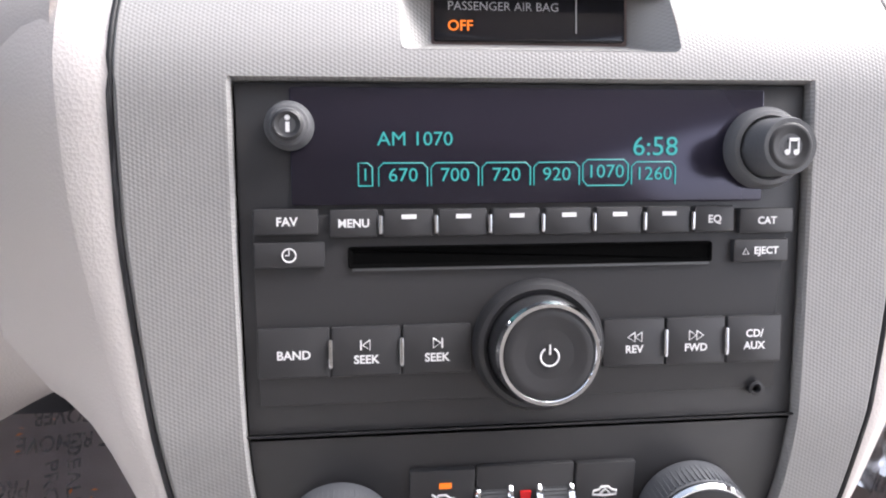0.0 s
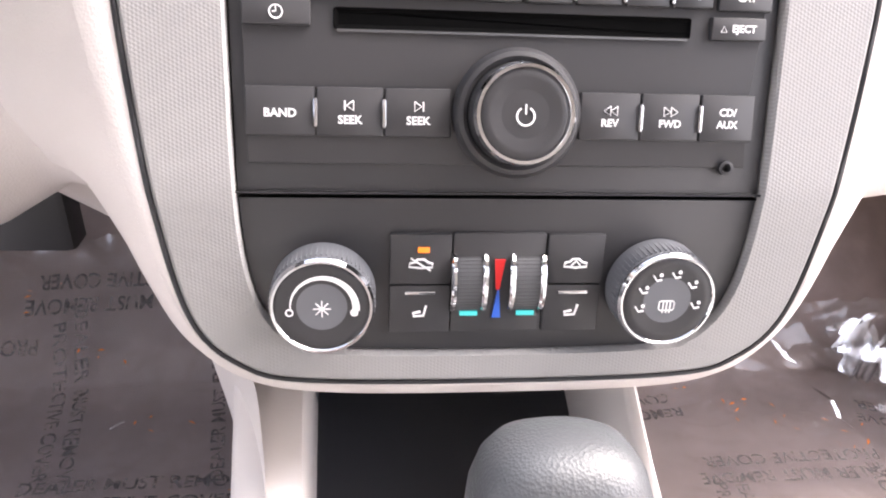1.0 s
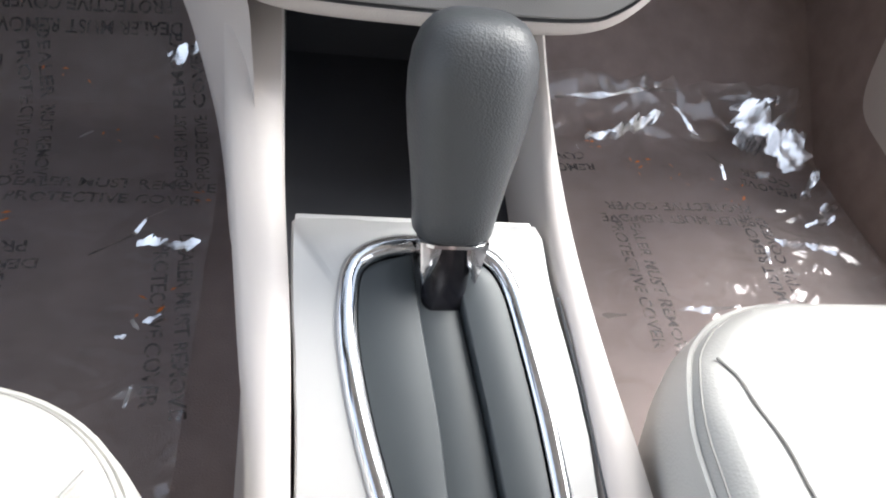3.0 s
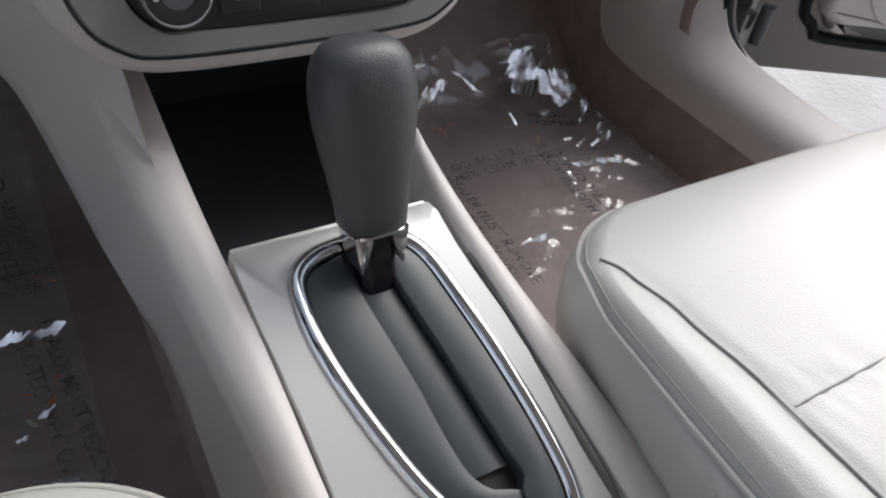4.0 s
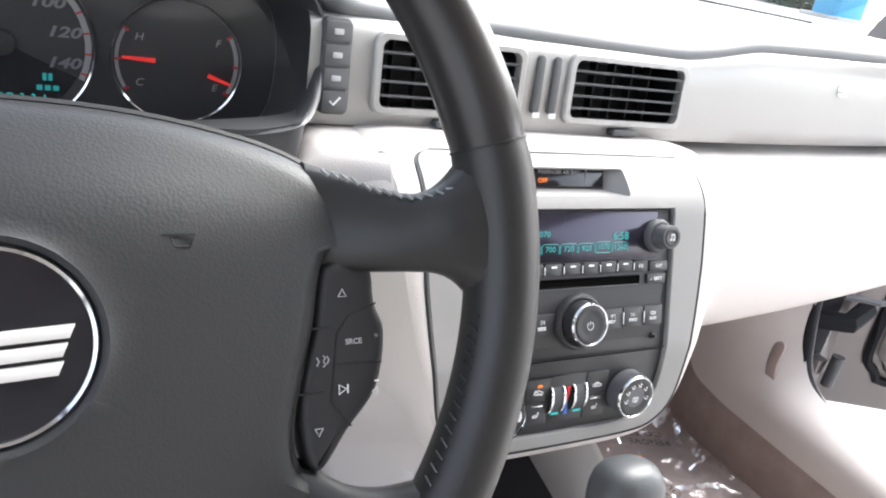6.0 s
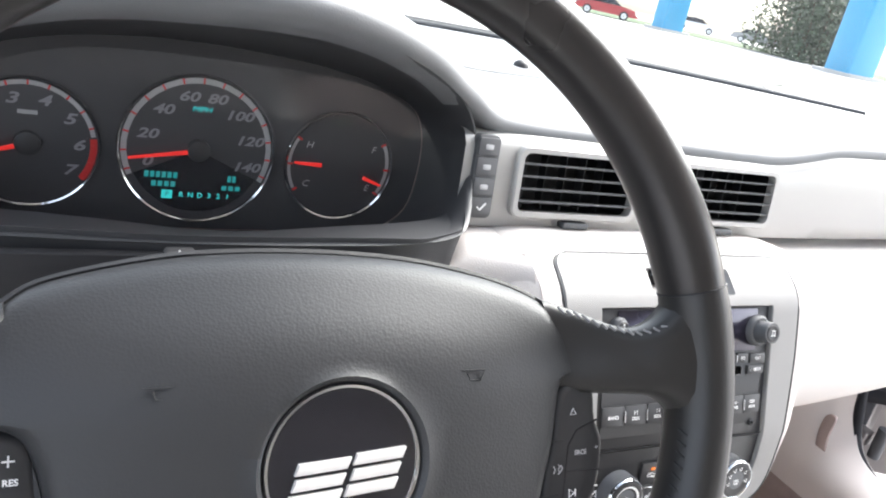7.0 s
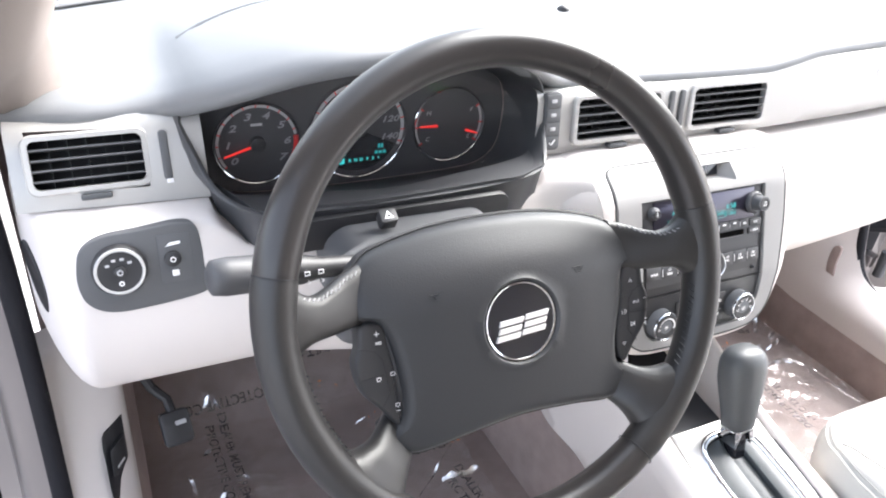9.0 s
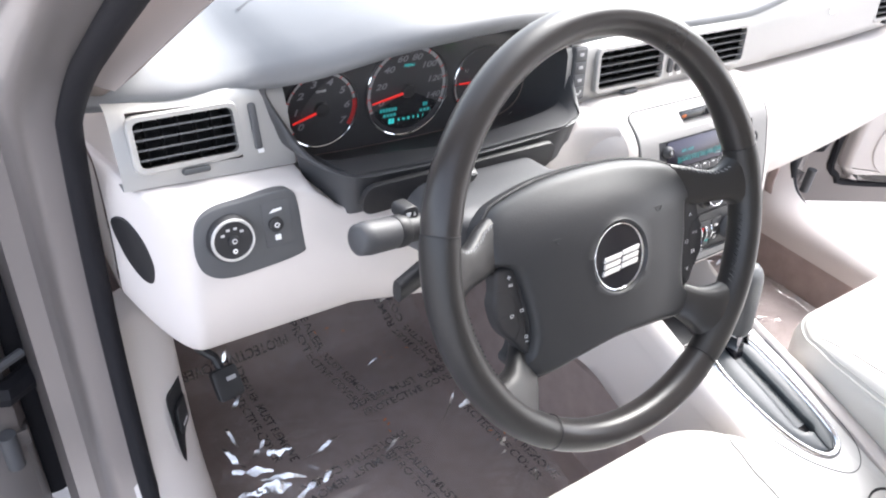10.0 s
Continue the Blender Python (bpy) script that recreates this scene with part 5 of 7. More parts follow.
for s in (-1, 1):
    spoke([(s * 0.106, 0.0165, 0.0225, -0.032, 0.010), (s * 0.120, 0.0140, 0.0200, -0.026, 0.010), (s * 0.135, 0.0108, 0.0170, -0.018, 0.011), (s * 0.147, 0.0094, 0.0156, -0.012, 0.012), (s * 0.157, 0.0098, 0.0175, -0.007, 0.0125), (s * 0.166, 0.0105, 0.0245, -0.004, 0.013), (s * 0.174, 0.0110, 0.0370, -0.002, 0.0135), (s * 0.181, 0.0110, 0.0500, 0.0, 0.0120)])
    spoke([(s * 0.086, -0.085, 0.0165, -0.036, 0.010), (s * 0.099, -0.0955, 0.0172, -0.024, 0.011), (s * 0.109, -0.1035, 0.0195, -0.014, 0.012), (s * 0.118, -0.1100, 0.0250, -0.008, 0.013), (s * 0.126, -0.1155, 0.0340, -0.003, 0.0135), (s * 0.134, -0.1210, 0.0450, 0.0, 0.012)])
    # stitches along the spoke and inner rim
    st = []
    for i in range(14):
        u = 0.114 + 0.047 * i / 13
        vt, wt = lerp_table([(0.106, 0.0390, -0.032), (0.120, 0.0340, -0.026), (0.135, 0.0278, -0.018), (0.147, 0.0250, -0.012), (0.157, 0.0273, -0.007), (0.166, 0.0350, -0.004)], u)
        st.append((s * u, vt - 0.0020, wt + 0.0088))
    for i in range(13):
        p, q = Vector(st[i]), Vector(st[i + 1])
        part("stitch", Shape(wmap).tube([tuple(p + Vector((0, 0.0009, -0.0008))), tuple(p * 0.4 + q * 0.6 - Vector((0, 0.0011, -0.0004)))], 0.0006, 5), STITCH, wheel)
    for i in range(14):
        a = radians((-31 + i * 1.75) if s > 0 else (211 - i * 1.75))
        a2 = a + radians(0.8)
        rr_ = R - RT * 0.93
        part("stitch", Shape(wmap).tube([(RX + rr_ * math.cos(a), rr_ * math.sin(a), 0.0075), (RX + (rr_ - 0.0018) * math.cos(a2), (rr_ - 0.0018) * math.sin(a2), 0.0035)], 0.0006, 4), COVER, wheel)
    # switch pod
    PO = [(0.1135, -0.003), (0.1315, -0.002), (0.1345, -0.018), (0.1385, -0.030), (0.1345, -0.052), (0.1215, -0.068), (0.112, -0.081), (0.106, -0.080), (0.1025, -0.066), (0.1030, -0.050), (0.109, -0.0265)]
    PO = [(x, y) if s > 0 else (-(x - 0.0135), y - 0.003) for x, y in PO]
    if s > 0: PO = list(reversed(PO))
    po = [p[:2] for p in smooth_loop([(x, y, 0) for x, y in PO], 4)]
    pod = part("switch_pod", Shape(wmap).slab(po, -0.030, -0.0165, 0.004, 3), BLACK, wheel, "black thumb switch pod", smooth=50)
    ox = 0.0 if s > 0 else 0.0135
    for line in ([(0.104, -0.0265), (0.1145, -0.0262)], [(0.102, -0.051), (0.112, -0.0505)], [(0.134, -0.018), (0.1225, -0.022), (0.1175, -0.029), (0.1145, -0.055), (0.1225, -0.0655)], [(0.117, -0.0405), (0.136, -0.0415)]):
        part("groove", Shape(wmap).tube([(s * (x - ox), y - (0.003 if s < 0 else 0), -0.0165) for x, y in line], 0.0005, 4), DEEP, pod)
    if s < 0:
        part("plus_icon", Shape(wmap).box((-0.1062, -0.0125, -0.0163), (0.0038, 0.0006, 0.0004)), WHITE, pod)
        part("plus_icon", Shape(wmap).box((-0.1062, -0.0125, -0.0163), (0.0006, 0.0038, 0.0004)), WHITE, pod)
        part("lettering", lettering("RES", 0.0030, wmap, (-0.1055, -0.0195, -0.0161), bold=0.0001), WHITE, pod)
        for u, v in ((-0.1085, -0.046), (-0.0975, -0.044), (-0.0965, -0.068)):
            part("icon", Shape(wmap).tube([(u + x, v + y, -0.0161) for x, y in rr(0.0030, 0.0024, 0.0006, 2)], 0.0003, 4, True), WHITE, pod)
        part("icon", Shape(wmap).box((-0.0965, -0.0725, -0.0162), (0.0030, 0.0006, 0.0004)), WHITE, pod)
    else:
        for c, v, d in ((0.120, -0.0135, 1), (0.1095, -0.0660, -1)):
            part("arrow_icon", Shape(wmap).tube([(c - 0.0016, v - d * 0.0012, -0.0161), (c + 0.0016, v - d * 0.0012, -0.0161), (c, v + d * 0.0017, -0.0161)], 0.00025, 4, True), WHITE, pod)
        part("lettering", lettering("SRCE", 0.0030, wmap, (0.1243, -0.0325, -0.0161), bold=0.0001), GREYP, pod)
        for k, (du, dv, ln) in enumerate(((-0.0018, 0.0, 0.0034), (0.0008, 0.0012, 0.0020), (0.0008, -0.0012, 0.0020), (0.0022, 0.0004, 0.0030))):
            part("voice_icon", Shape(wmap).tube([(0.1114 + du - 0.0004, -0.0391 + dv - ln / 2, -0.0161), (0.1114 + du + 0.0005, -0.0391 + dv, -0.0161), (0.1114 + du - 0.0004, -0.0391 + dv + ln / 2, -0.0161)], 0.0003, 4), GREYP, pod)
        for v, sign in ((-0.0310, 1), (-0.0490, 0)):
            part("volume_icon", Shape(wmap).tube([(0.1318, v - 0.0042, -0.0168), (0.1342, v - 0.0058, -0.0172), (0.1342, v - 0.0026, -0.0172)], 0.00025, 4, True), WHITE, pod)
            part("sign_icon", Shape(wmap).box((0.1338, v, -0.0168), (0.0018, 0.0005, 0.0006)), WHITE, pod)
            if sign:
                part("sign_icon", Shape(wmap).box((0.1338, v, -0.0168), (0.0005, 0.0018, 0.0006)), WHITE, pod)
        for u, v in ((0.1195, -0.0507),):
            part("icon", Shape(wmap).tube([(u - 0.0016, v + 0.0018, -0.0161), (u - 0.0016, v - 0.0018, -0.0161), (u + 0.0014, v, -0.0161)], 0.0004, 4, True), WHITE, pod)
        part("icon", Shape(wmap).box((0.1215, -0.0507, -0.0162), (0.0005, 0.0034, 0.0004)), WHITE, pod)
for u in (-0.062, 0.058):
    part("horn_mark", Shape(wmap).tube([(u + x, 0.0085 + y, cover_w(u, 0.0085) + 0.0001) for x, y in [(-0.005, 0.002), (0.006, 0.002), (0.004, -0.002), (-0.001, -0.002), (-0.002, 0.001)]], 0.00045, 4), COVER, wheel)

# ---- column, stalk, keys ----
column = thing("steering_column", "dark grey steering column shroud", "steering column", (-0.37, 0.0, 0.52))
rows = []
for y, cx, cz, w, h in ((0.10, -0.372, 0.578, 0.18, 0.085), (0.05, -0.372, 0.582, 0.175, 0.085), (0.0, -0.372, 0.592, 0.160, 0.085), (-0.04, -0.385, 0.606, 0.200, 0.086), (-0.060, -0.385, 0.608, 0.195, 0.082), (-0.066, -0.385, 0.608, 0.18, 0.07)):
    rows.append([(cx + x, y, cz + z) for x, z in rr(w, h, 0.025, 6)])
part("shroud", Shape().loops(rows, True, True), DARKGREY, column, smooth=50)
part("boss", Shape(wmap).lathe([(0.045, -0.11), (0.048, -0.06), (0.060, -0.045), (0.062, -0.030)], 32, (0.0, -0.02)), BLACK, column)
part("tilt_lever", Shape().loops([[(-0.470 - k * 0.048, y - 0.01 * k, z - 0.012 * k) for y, z in [(-0.030 + 0.5 * p, 0.582 + q) for p, q in rr(0.030, 0.030 - 0.008 * k, 0.009, 4)]] for k in (0.0, 0.7, 0.95, 1.0)], True, True), BLACK, column, "black tilt lever", smooth=60)
hz = plane_map((-0.408, 0.013, 0.646), 62)
hb = part("hazard_button", Shape(hz).slab(rr(0.0165, 0.0145, 0.0025), -0.008, 0.004, 0.001), BLACK, column, "black hazard light button")
part("triangle_icon", Shape(hz).slab([(-0.0046, -0.0038), (0.0046, -0.0038), (0, 0.0046)], 0.0035, 0.0043), WHITE, hb)
part("triangle_icon", Shape(hz).slab([(-0.0019, -0.0024), (0.0019, -0.0024), (0, 0.0015)], 0.0040, 0.0046), BLACK, hb)
# indicator stalk
stalk = thing("turn_signal_stalk", "black turn signal and light stalk with white symbols", "stalk", (-0.5, -0.04, 0.65))
S0, S1 = Vector((-0.455, -0.045, 0.640)), Vector((-0.580, -0.068, 0.666))
def stalk_p(k): return S0 + (S1 - S0) * k
def rod(profile):
    ax = (S1 - S0).normalized()
    e1 = ax.orthogonal().normalized()
    e2 = ax.cross(e1)
    return [[tuple(stalk_p(k) + e1 * r * math.cos(t) + e2 * r * math.sin(t)) for t in [2 * math.pi * i / 24 for i in range(24)]] for k, r in profile]
part("arm", Shape().loops(rod([(0.0, 0.008), (0.3, 0.009), (0.42, 0.012), (0.58, 0.0125)]), True, True), BLACK, stalk)
part("twist_ring", Shape().loops(rod([(0.585, 0.0135), (0.60, 0.0145), (0.66, 0.0145), (0.675, 0.0135)]), True, True), BLACK, stalk, "ribbed twist ring")
part("tip", Shape().loops(rod([(0.68, 0.0135), (0.70, 0.0142), (0.90, 0.0146), (0.98, 0.0132), (1.0, 0.009)]), True, True), SHROUD, stalk, "rounded dark grey tip", smooth=60)
sm = plane_map(stalk_p(0.36) + Vector((0, -0.0140, 0.003)), 10)
for u in (-0.006, 0.005):
    part("lamp_icon", Shape(sm).tube([(u - 0.002, 0.0035, 0.0), (u - 0.002, 0.0, 0.0), (u + 0.0018, 0.0004, 0.0), (u + 0.0018, 0.0031, 0.0)], 0.0005, 4, True), WHITE, stalk)
    part("arrow_icon", Shape(sm).tube([(u, -0.0045, 0.0), (u + 0.002, -0.006, 0.0), (u, -0.0075, 0.0)], 0.0004, 4), WHITE, stalk)
washer = thing("wiper_switch", "black wiper paddle with a white washer symbol", "switch", (-0.50, -0.04, 0.665))
wm = plane_map((-0.521, -0.058, 0.669), 10)
wp = part("paddle", Shape(wm).slab(rr(0.016, 0.013, 0.005), -0.02, 0.0, 0.002), BLACK, washer)
part("washer_icon", Shape(wm).slab([(-0.005, 0.002), (-0.004, -0.002), (-0.001, -0.002), (0.000, 0.002)], -0.0005, 0.0004), WHITE, wp)
part("washer_icon", Shape(wm).slab([(0.002, -0.002), (0.005, -0.002), (0.0035, 0.002)], -0.0005, 0.0004), WHITE, wp)
# keys in the ignition
keys_ = thing("key_set", "black remote key with brass keys and a green tag", "keys", (-0.22, -0.03, 0.55))
km = plane_map((-0.232, -0.048, 0.562), 12, 12)
fob = part("remote_fob", Shape(km).slab([p[:2] for p in smooth_loop([(x, y, 0) for x, y in [(0.013, 0.030), (0.0, 0.034), (-0.013, 0.028), (-0.017, 0.0), (-0.012, -0.026), (0.004, -0.032), (0.018, -0.022), (0.019, 0.004)]], 4)], -0.006, 0.006, 0.003), BLACK, keys_, smooth=60)
for (u, v, m_) in ((-0.006, 0.018, RED), (-0.003, 0.005, SHROUD), (0.007, -0.004, SHROUD), (-0.006, -0.010, SHROUD), (0.008, -0.0165, SHROUD), (-0.003, -0.022, SHROUD)):
    part("fob_button", Shape(km).slab([(x + u, y + v) for x, y in rr(0.0105, 0.0075, 0.0028, 4)], 0.005, 0.0076, 0.0012), m_, fob)
for u, v in ((0.007, -0.004), (0.008, -0.0165)):
    part("fob_icon", Shape(km).box((u, v, 0.0077), (0.0034, 0.0022, 0.0003)), GREYP, fob)
BRASS = mat("brass", (0.62, 0.42, 0.18), 0.3, 1.0, vary=0.1)
for u, a in ((-0.007, 2), (0.006, 12)):
    t = radians(a)
    part("key_blade", Shape(lambda x, y, z, u=u, t=t: km(u + x * math.cos(t) - y * math.sin(t), -0.030 + x * math.sin(t) + y * math.cos(t), z)).box((0, -0.010, 0), (0.0034, 0.029, 0.002), 0.0006), BRASS, keys_, "worn brass key blade")
GREEN = mat("green_card", (0.05, 0.30, 0.03), 0.5, vary=0.1, grain=0.002, bump=0.1)
tm = plane_map((-0.2165, -0.030, 0.585), 10, 1)
tg = Shape(lambda x, y, z: tm(x * 0.72 + y * 0.69, -x * 0.69 + y * 0.72, z))
tag = part("green_tag", tg.slab(rr(0.051, 0.017, 0.001), -0.0005, 0.0005), GREEN, keys_, "green paper key tag")
for q in range(6):
    part("print_bar", Shape(lambda x, y, z: tm(x * 0.72 + y * 0.69, -x * 0.69 + y * 0.72, z)).box((-0.018 + q * 0.007, 0.001, 0.0006), (0.0012, 0.012, 0.0003)), mat("dark_green_print", (0.02, 0.14, 0.02), 0.5), tag)
part("key_ring", Shape(km).tube([(-0.008 + 0.007 * math.cos(t), 0.036 + 0.007 * math.sin(t), 0.002) for t in [2 * math.pi * i / 24 for i in range(24)]], 0.0009, 6, True), CHROME, keys_)

# ---- instrument cluster ----
cluster = thing("instrument_cluster", "black instrument cluster with three round gauges", "instrument cluster", (-0.37, 0.15, 0.6))
LIP = [(-0.567, 0.142, 0.713), (-0.558, 0.115, 0.676), (-0.545, 0.078, 0.655), (-0.515, 0.052, 0.645), (-0.47, 0.047, 0.6435), (-0.40, 0.045, 0.643), (-0.33, 0.046, 0.643), (-0.26, 0.050, 0.644), (-0.215, 0.060, 0.647), (-0.194, 0.085, 0.655), (-0.184, 0.112, 0.675), (-0.180, 0.124, 0.700), (-0.205, 0.108, 0.732), (-0.255, 0.076, 0.758), (-0.32, 0.046, 0.777), (-0.40, 0.040, 0.779), (-0.47, 0.050, 0.768), (-0.532, 0.092, 0.742)]
lip = smooth_loop(LIP, 4)
INN = [(-0.545, 0.182, 0.690), (-0.548, 0.182, 0.660), (-0.540, 0.182, 0.625), (-0.515, 0.182, 0.604), (-0.47, 0.182, 0.599), (-0.40, 0.182, 0.597), (-0.33, 0.182, 0.597), (-0.26, 0.182, 0.599), (-0.225, 0.182, 0.604), (-0.203, 0.182, 0.622), (-0.197, 0.182, 0.655), (-0.20, 0.182, 0.690), (-0.215, 0.182, 0.712), (-0.26, 0.182, 0.728), (-0.32, 0.182, 0.736), (-0.40, 0.182, 0.738), (-0.47, 0.182, 0.730), (-0.52, 0.182, 0.714)]
inn = smooth_loop(INN, 4)
hous = Shape()
mid = [tuple(Vector(a) * 0.5 + Vector(b_) * 0.5) for a, b_ in zip(lip, inn)]
def shift_out(loop, d, dy):
    out = []
    for x, y, z in loop:
        v = Vector((x + 0.37, 0, z - 0.685))
        v.normalize()
        out.append((x + v.x * d, y + dy, z + v.z * d))
    return out
hous.loops([shift_out(lip, 0.012, 0.05), shift_out(lip, 0.006, 0.012), shift_out(lip, 0.002, 0.0015), lip, shift_out(lip, -0.003, 0.004), mid, inn])
part("surround", hous, SHROUD, cluster, "dark grey grained cluster surround", smooth=60)
ap = Shape()
def apron(a, b):
    x = -0.552 + 0.366 * a
    edge = min(1, min(a, 1 - a) / 0.09)
    drop = 0.048 * math.sqrt(max(0, edge * (2 - edge)))
    y0 = lerp_table([(-0.552, 0.105), (-0.51, 0.053), (-0.40, 0.046), (-0.25, 0.052), (-0.21, 0.065), (-0.186, 0.11)], x)[0]
    return (x, y0 - 0.001 + 0.010 * math.sin(b * 1.4), 0.648 + 0.012 * (1 - edge) - drop * b - 0.004 * b)
part("column_recess", Shape(plane_map((-0.385, 0.0455, 0.619), -8)).slab(rr(0.25, 0.036, 0.014), -0.004, 0.002, 0.001), DEEP, cluster, "black gap above the column")
part("apron", ap.sheet(apron, 48, 8), SHROUD, cluster, "dark apron under the gauges", smooth=60)
part("dial_plate", Shape().loops([[(x, 0.1835, z) for x, y, z in inn], [(x, 0.187, z) for x, y, z in inn]], True, True), mat("dial_plate_black", (0.040, 0.041, 0.046), 0.45, grain=0.001, bump=0.1, vary=0.1), cluster)
gm = plane_map((0, 0.1832, 0), 0)
DIAL = mat("pale_dial_print", (0.25, 0.25, 0.27), 0.5, vary=0.03)
DIAL_FACE = mat("dial_face_black", (0.040, 0.040, 0.045), 0.5, grain=0.001, bump=0.05, vary=0.1)
def gauge(cx, cz, r, name, label):
    g = part(name, Shape(gm).lathe([(r, 0.0), (r, 0.001), (r - 0.002, 0.0012), (0.0005, 0.0012)], 56, (cx, cz)), DIAL_FACE, cluster, label)
    part("ring", Shape(gm).lathe([(r + 0.0016, 0.0), (r + 0.0016, 0.003), (r + 0.0006, 0.0042), (r - 0.0006, 0.0035), (r - 0.0008, 0.001)], 56, (cx, cz), False, False), CHROME, g, "thin chrome ring")
    return g
def ticks(g, cx, cz, r, a0, a1, n, m, ln=0.004, th=0.0008):
    for k in range(n):
        a = radians(a0 + (a1 - a0) * k / (n - 1))
        c, s = math.cos(a), math.sin(a)
        part("tick", Shape(gm).slab([(cx + (r - ln) * c - th * s, cz + (r - ln) * s + th * c), (cx + (r - ln) * c + th * s, cz + (r - ln) * s - th * c), (cx + r * c + th * s, cz + r * s - th * c), (cx + r * c - th * s, cz + r * s + th * c)], 0.001, 0.0017), m, g)
def needle(g, cx, cz, a, r0, r1, parent_hub=True):
    c, s = math.cos(radians(a)), math.sin(radians(a))
    part("needle", Shape(gm).slab([(cx + r0 * c - 0.0013 * s, cz + r0 * s + 0.0015 * c), (cx + r0 * c + 0.0013 * s, cz + r0 * s - 0.0015 * c), (cx + r1 * c + 0.0008 * s, cz + r1 * s - 0.0008 * c), (cx + r1 * c - 0.0008 * s, cz + r1 * s + 0.0008 * c)], 0.004, 0.0055), NEEDLE, g, "red needle")
    if parent_hub:
        part("hub", Shape(gm).lathe([(0.0085, 0.001), (0.008, 0.0055), (0.006, 0.0065)], 24, (cx, cz)), BLACK, g)
def band_arc(g, cx, cz, r0, r1, a0, a1, m):
    part("scale", Shape(gm).loops(arc_band(r0, r1, a0, a1, (cx, cz), 0.0014), closed=False), m, g)
tach = gauge(-0.488, 0.656, 0.0440, "tachometer", "engine speed gauge with a red zone")
band_arc(tach, -0.488, 0.656, 0.0395, 0.0425, 215, 10, GREYP)
band_arc(tach, -0.488, 0.656, 0.0385, 0.0430, 8, -35, RED)
ticks(tach, -0.488, 0.656, 0.0425, 215, -35, 15, RED, 0.003, 0.0006)
for k in range(8):
    a = radians(215 - 250 * k / 7)
    part("numeral", lettering(str(k), 0.0105, gm, (-0.488 + 0.0310 * math.cos(a), 0.656 + 0.0310 * math.sin(a), 0.0015), shear=0.25, wide=1.45, bold=0.0003), DIAL, tach)
needle(tach, -0.488, 0.656, 197, 0.004, 0.037)
part("print_bar", Shape(gm).box((-0.488, 0.677, 0.0014), (0.012, 0.0028, 0.0003)), GREYP, tach)
spd = gauge(-0.377, 0.660, 0.0550, "speedometer", "speedometer marked to 140 miles per hour")
band_arc(spd, -0.377, 0.660, 0.0495, 0.0535, 205, -25, GREYP)
ticks(spd, -0.377, 0.660, 0.0535, 200, -20, 15, RED, 0.004, 0.0006)
for k in range(8):
    a = radians(197 - 214 * k / 7)
    part("numeral", lettering(str(20 * k), 0.0100, gm, (-0.377 + 0.0372 * math.cos(a), 0.660 + (0.0405 if math.sin(a) > 0.2 else 0.0380) * math.sin(a), 0.0015), shear=0.25, wide=1.4, bold=0.0003), DIAL, spd)
part("lettering", lettering("MPH", 0.0058, gm, (-0.377, 0.6905, 0.0015), wide=1.2, shear=0.2), TEAL, spd)
needle(spd, -0.377, 0.660, 190, 0.004, 0.049)
band_arc(spd, -0.377, 0.660, 0.0, 0.0485, 205, 335, GLOSS)
for u, v, w_, h_ in ((-0.025, -0.0205, 0.024, 0.0045), (-0.023, -0.0275, 0.018, 0.004), (0.026, -0.021, 0.007, 0.005), (0.026, -0.0285, 0.015, 0.0035)):
    for q in range(max(2, int(w_ / 0.004))):
        n_ = max(2, int(w_ / 0.004))
        part("display_bar", Shape(gm).box((-0.377 + u - w_ / 2 + (q + 0.5) * w_ / n_, 0.660 + v, 0.0018), (w_ / n_ * 0.72, h_, 0.0003)), TEAL_DIM, spd)
part("gear_box", Shape(gm).box((-0.377 - 0.020, 0.660 - 0.0355, 0.0018), (0.0075, 0.0065, 0.0003)), TEAL, spd)
part("lettering", lettering("P", 0.0055, gm, (-0.377 - 0.020, 0.660 - 0.0355, 0.0022)), BLACK, spd)
for q, n_ in enumerate(("R", "N", "D", "3", "2", "1")):
    part("lettering", lettering(n_, 0.0055, gm, (-0.377 - 0.010 + q * 0.0068, 0.660 - 0.0355, 0.0019), bold=0.0001), TEAL, spd)
fuel = gauge(-0.267, 0.656, 0.0440, "fuel_temperature_gauge", "combined fuel and temperature gauge")
band_arc(fuel, -0.267, 0.656, 0.0395, 0.0425, 30, -30, GREYP)
band_arc(fuel, -0.267, 0.656, 0.0400, 0.0425, 150, 210, GREYP)
ticks(fuel, -0.267, 0.656, 0.0425, 30, -32, 3, RED, 0.004)
ticks(fuel, -0.267, 0.656, 0.0425, 150, 212, 3, RED, 0.004)
for t_, a in (("H", 150), ("C", 212), ("F", 30), ("E", -34)):
    part("numeral", lettering(t_, 0.0075, gm, (-0.267 + 0.031 * math.cos(radians(a)), 0.656 + 0.031 * math.sin(radians(a)), 0.0015), shear=0.2, wide=1.1), GREYP, fuel)
needle(fuel, -0.267, 0.656, 178, 0.016, 0.038, False)
needle(fuel, -0.267, 0.656, -20, 0.022, 0.039, False)
# clear lens over the dials
part("lens", Shape().sheet(lambda a, b: (-0.553 + 0.366 * a, 0.150 - 0.02 * b, 0.612 + 0.125 * b * math.sqrt(max(0.05, 1 - (2 * a - 1) ** 4))), 20, 6), LENS, cluster, "clear gauge lens").visible_shadow = False

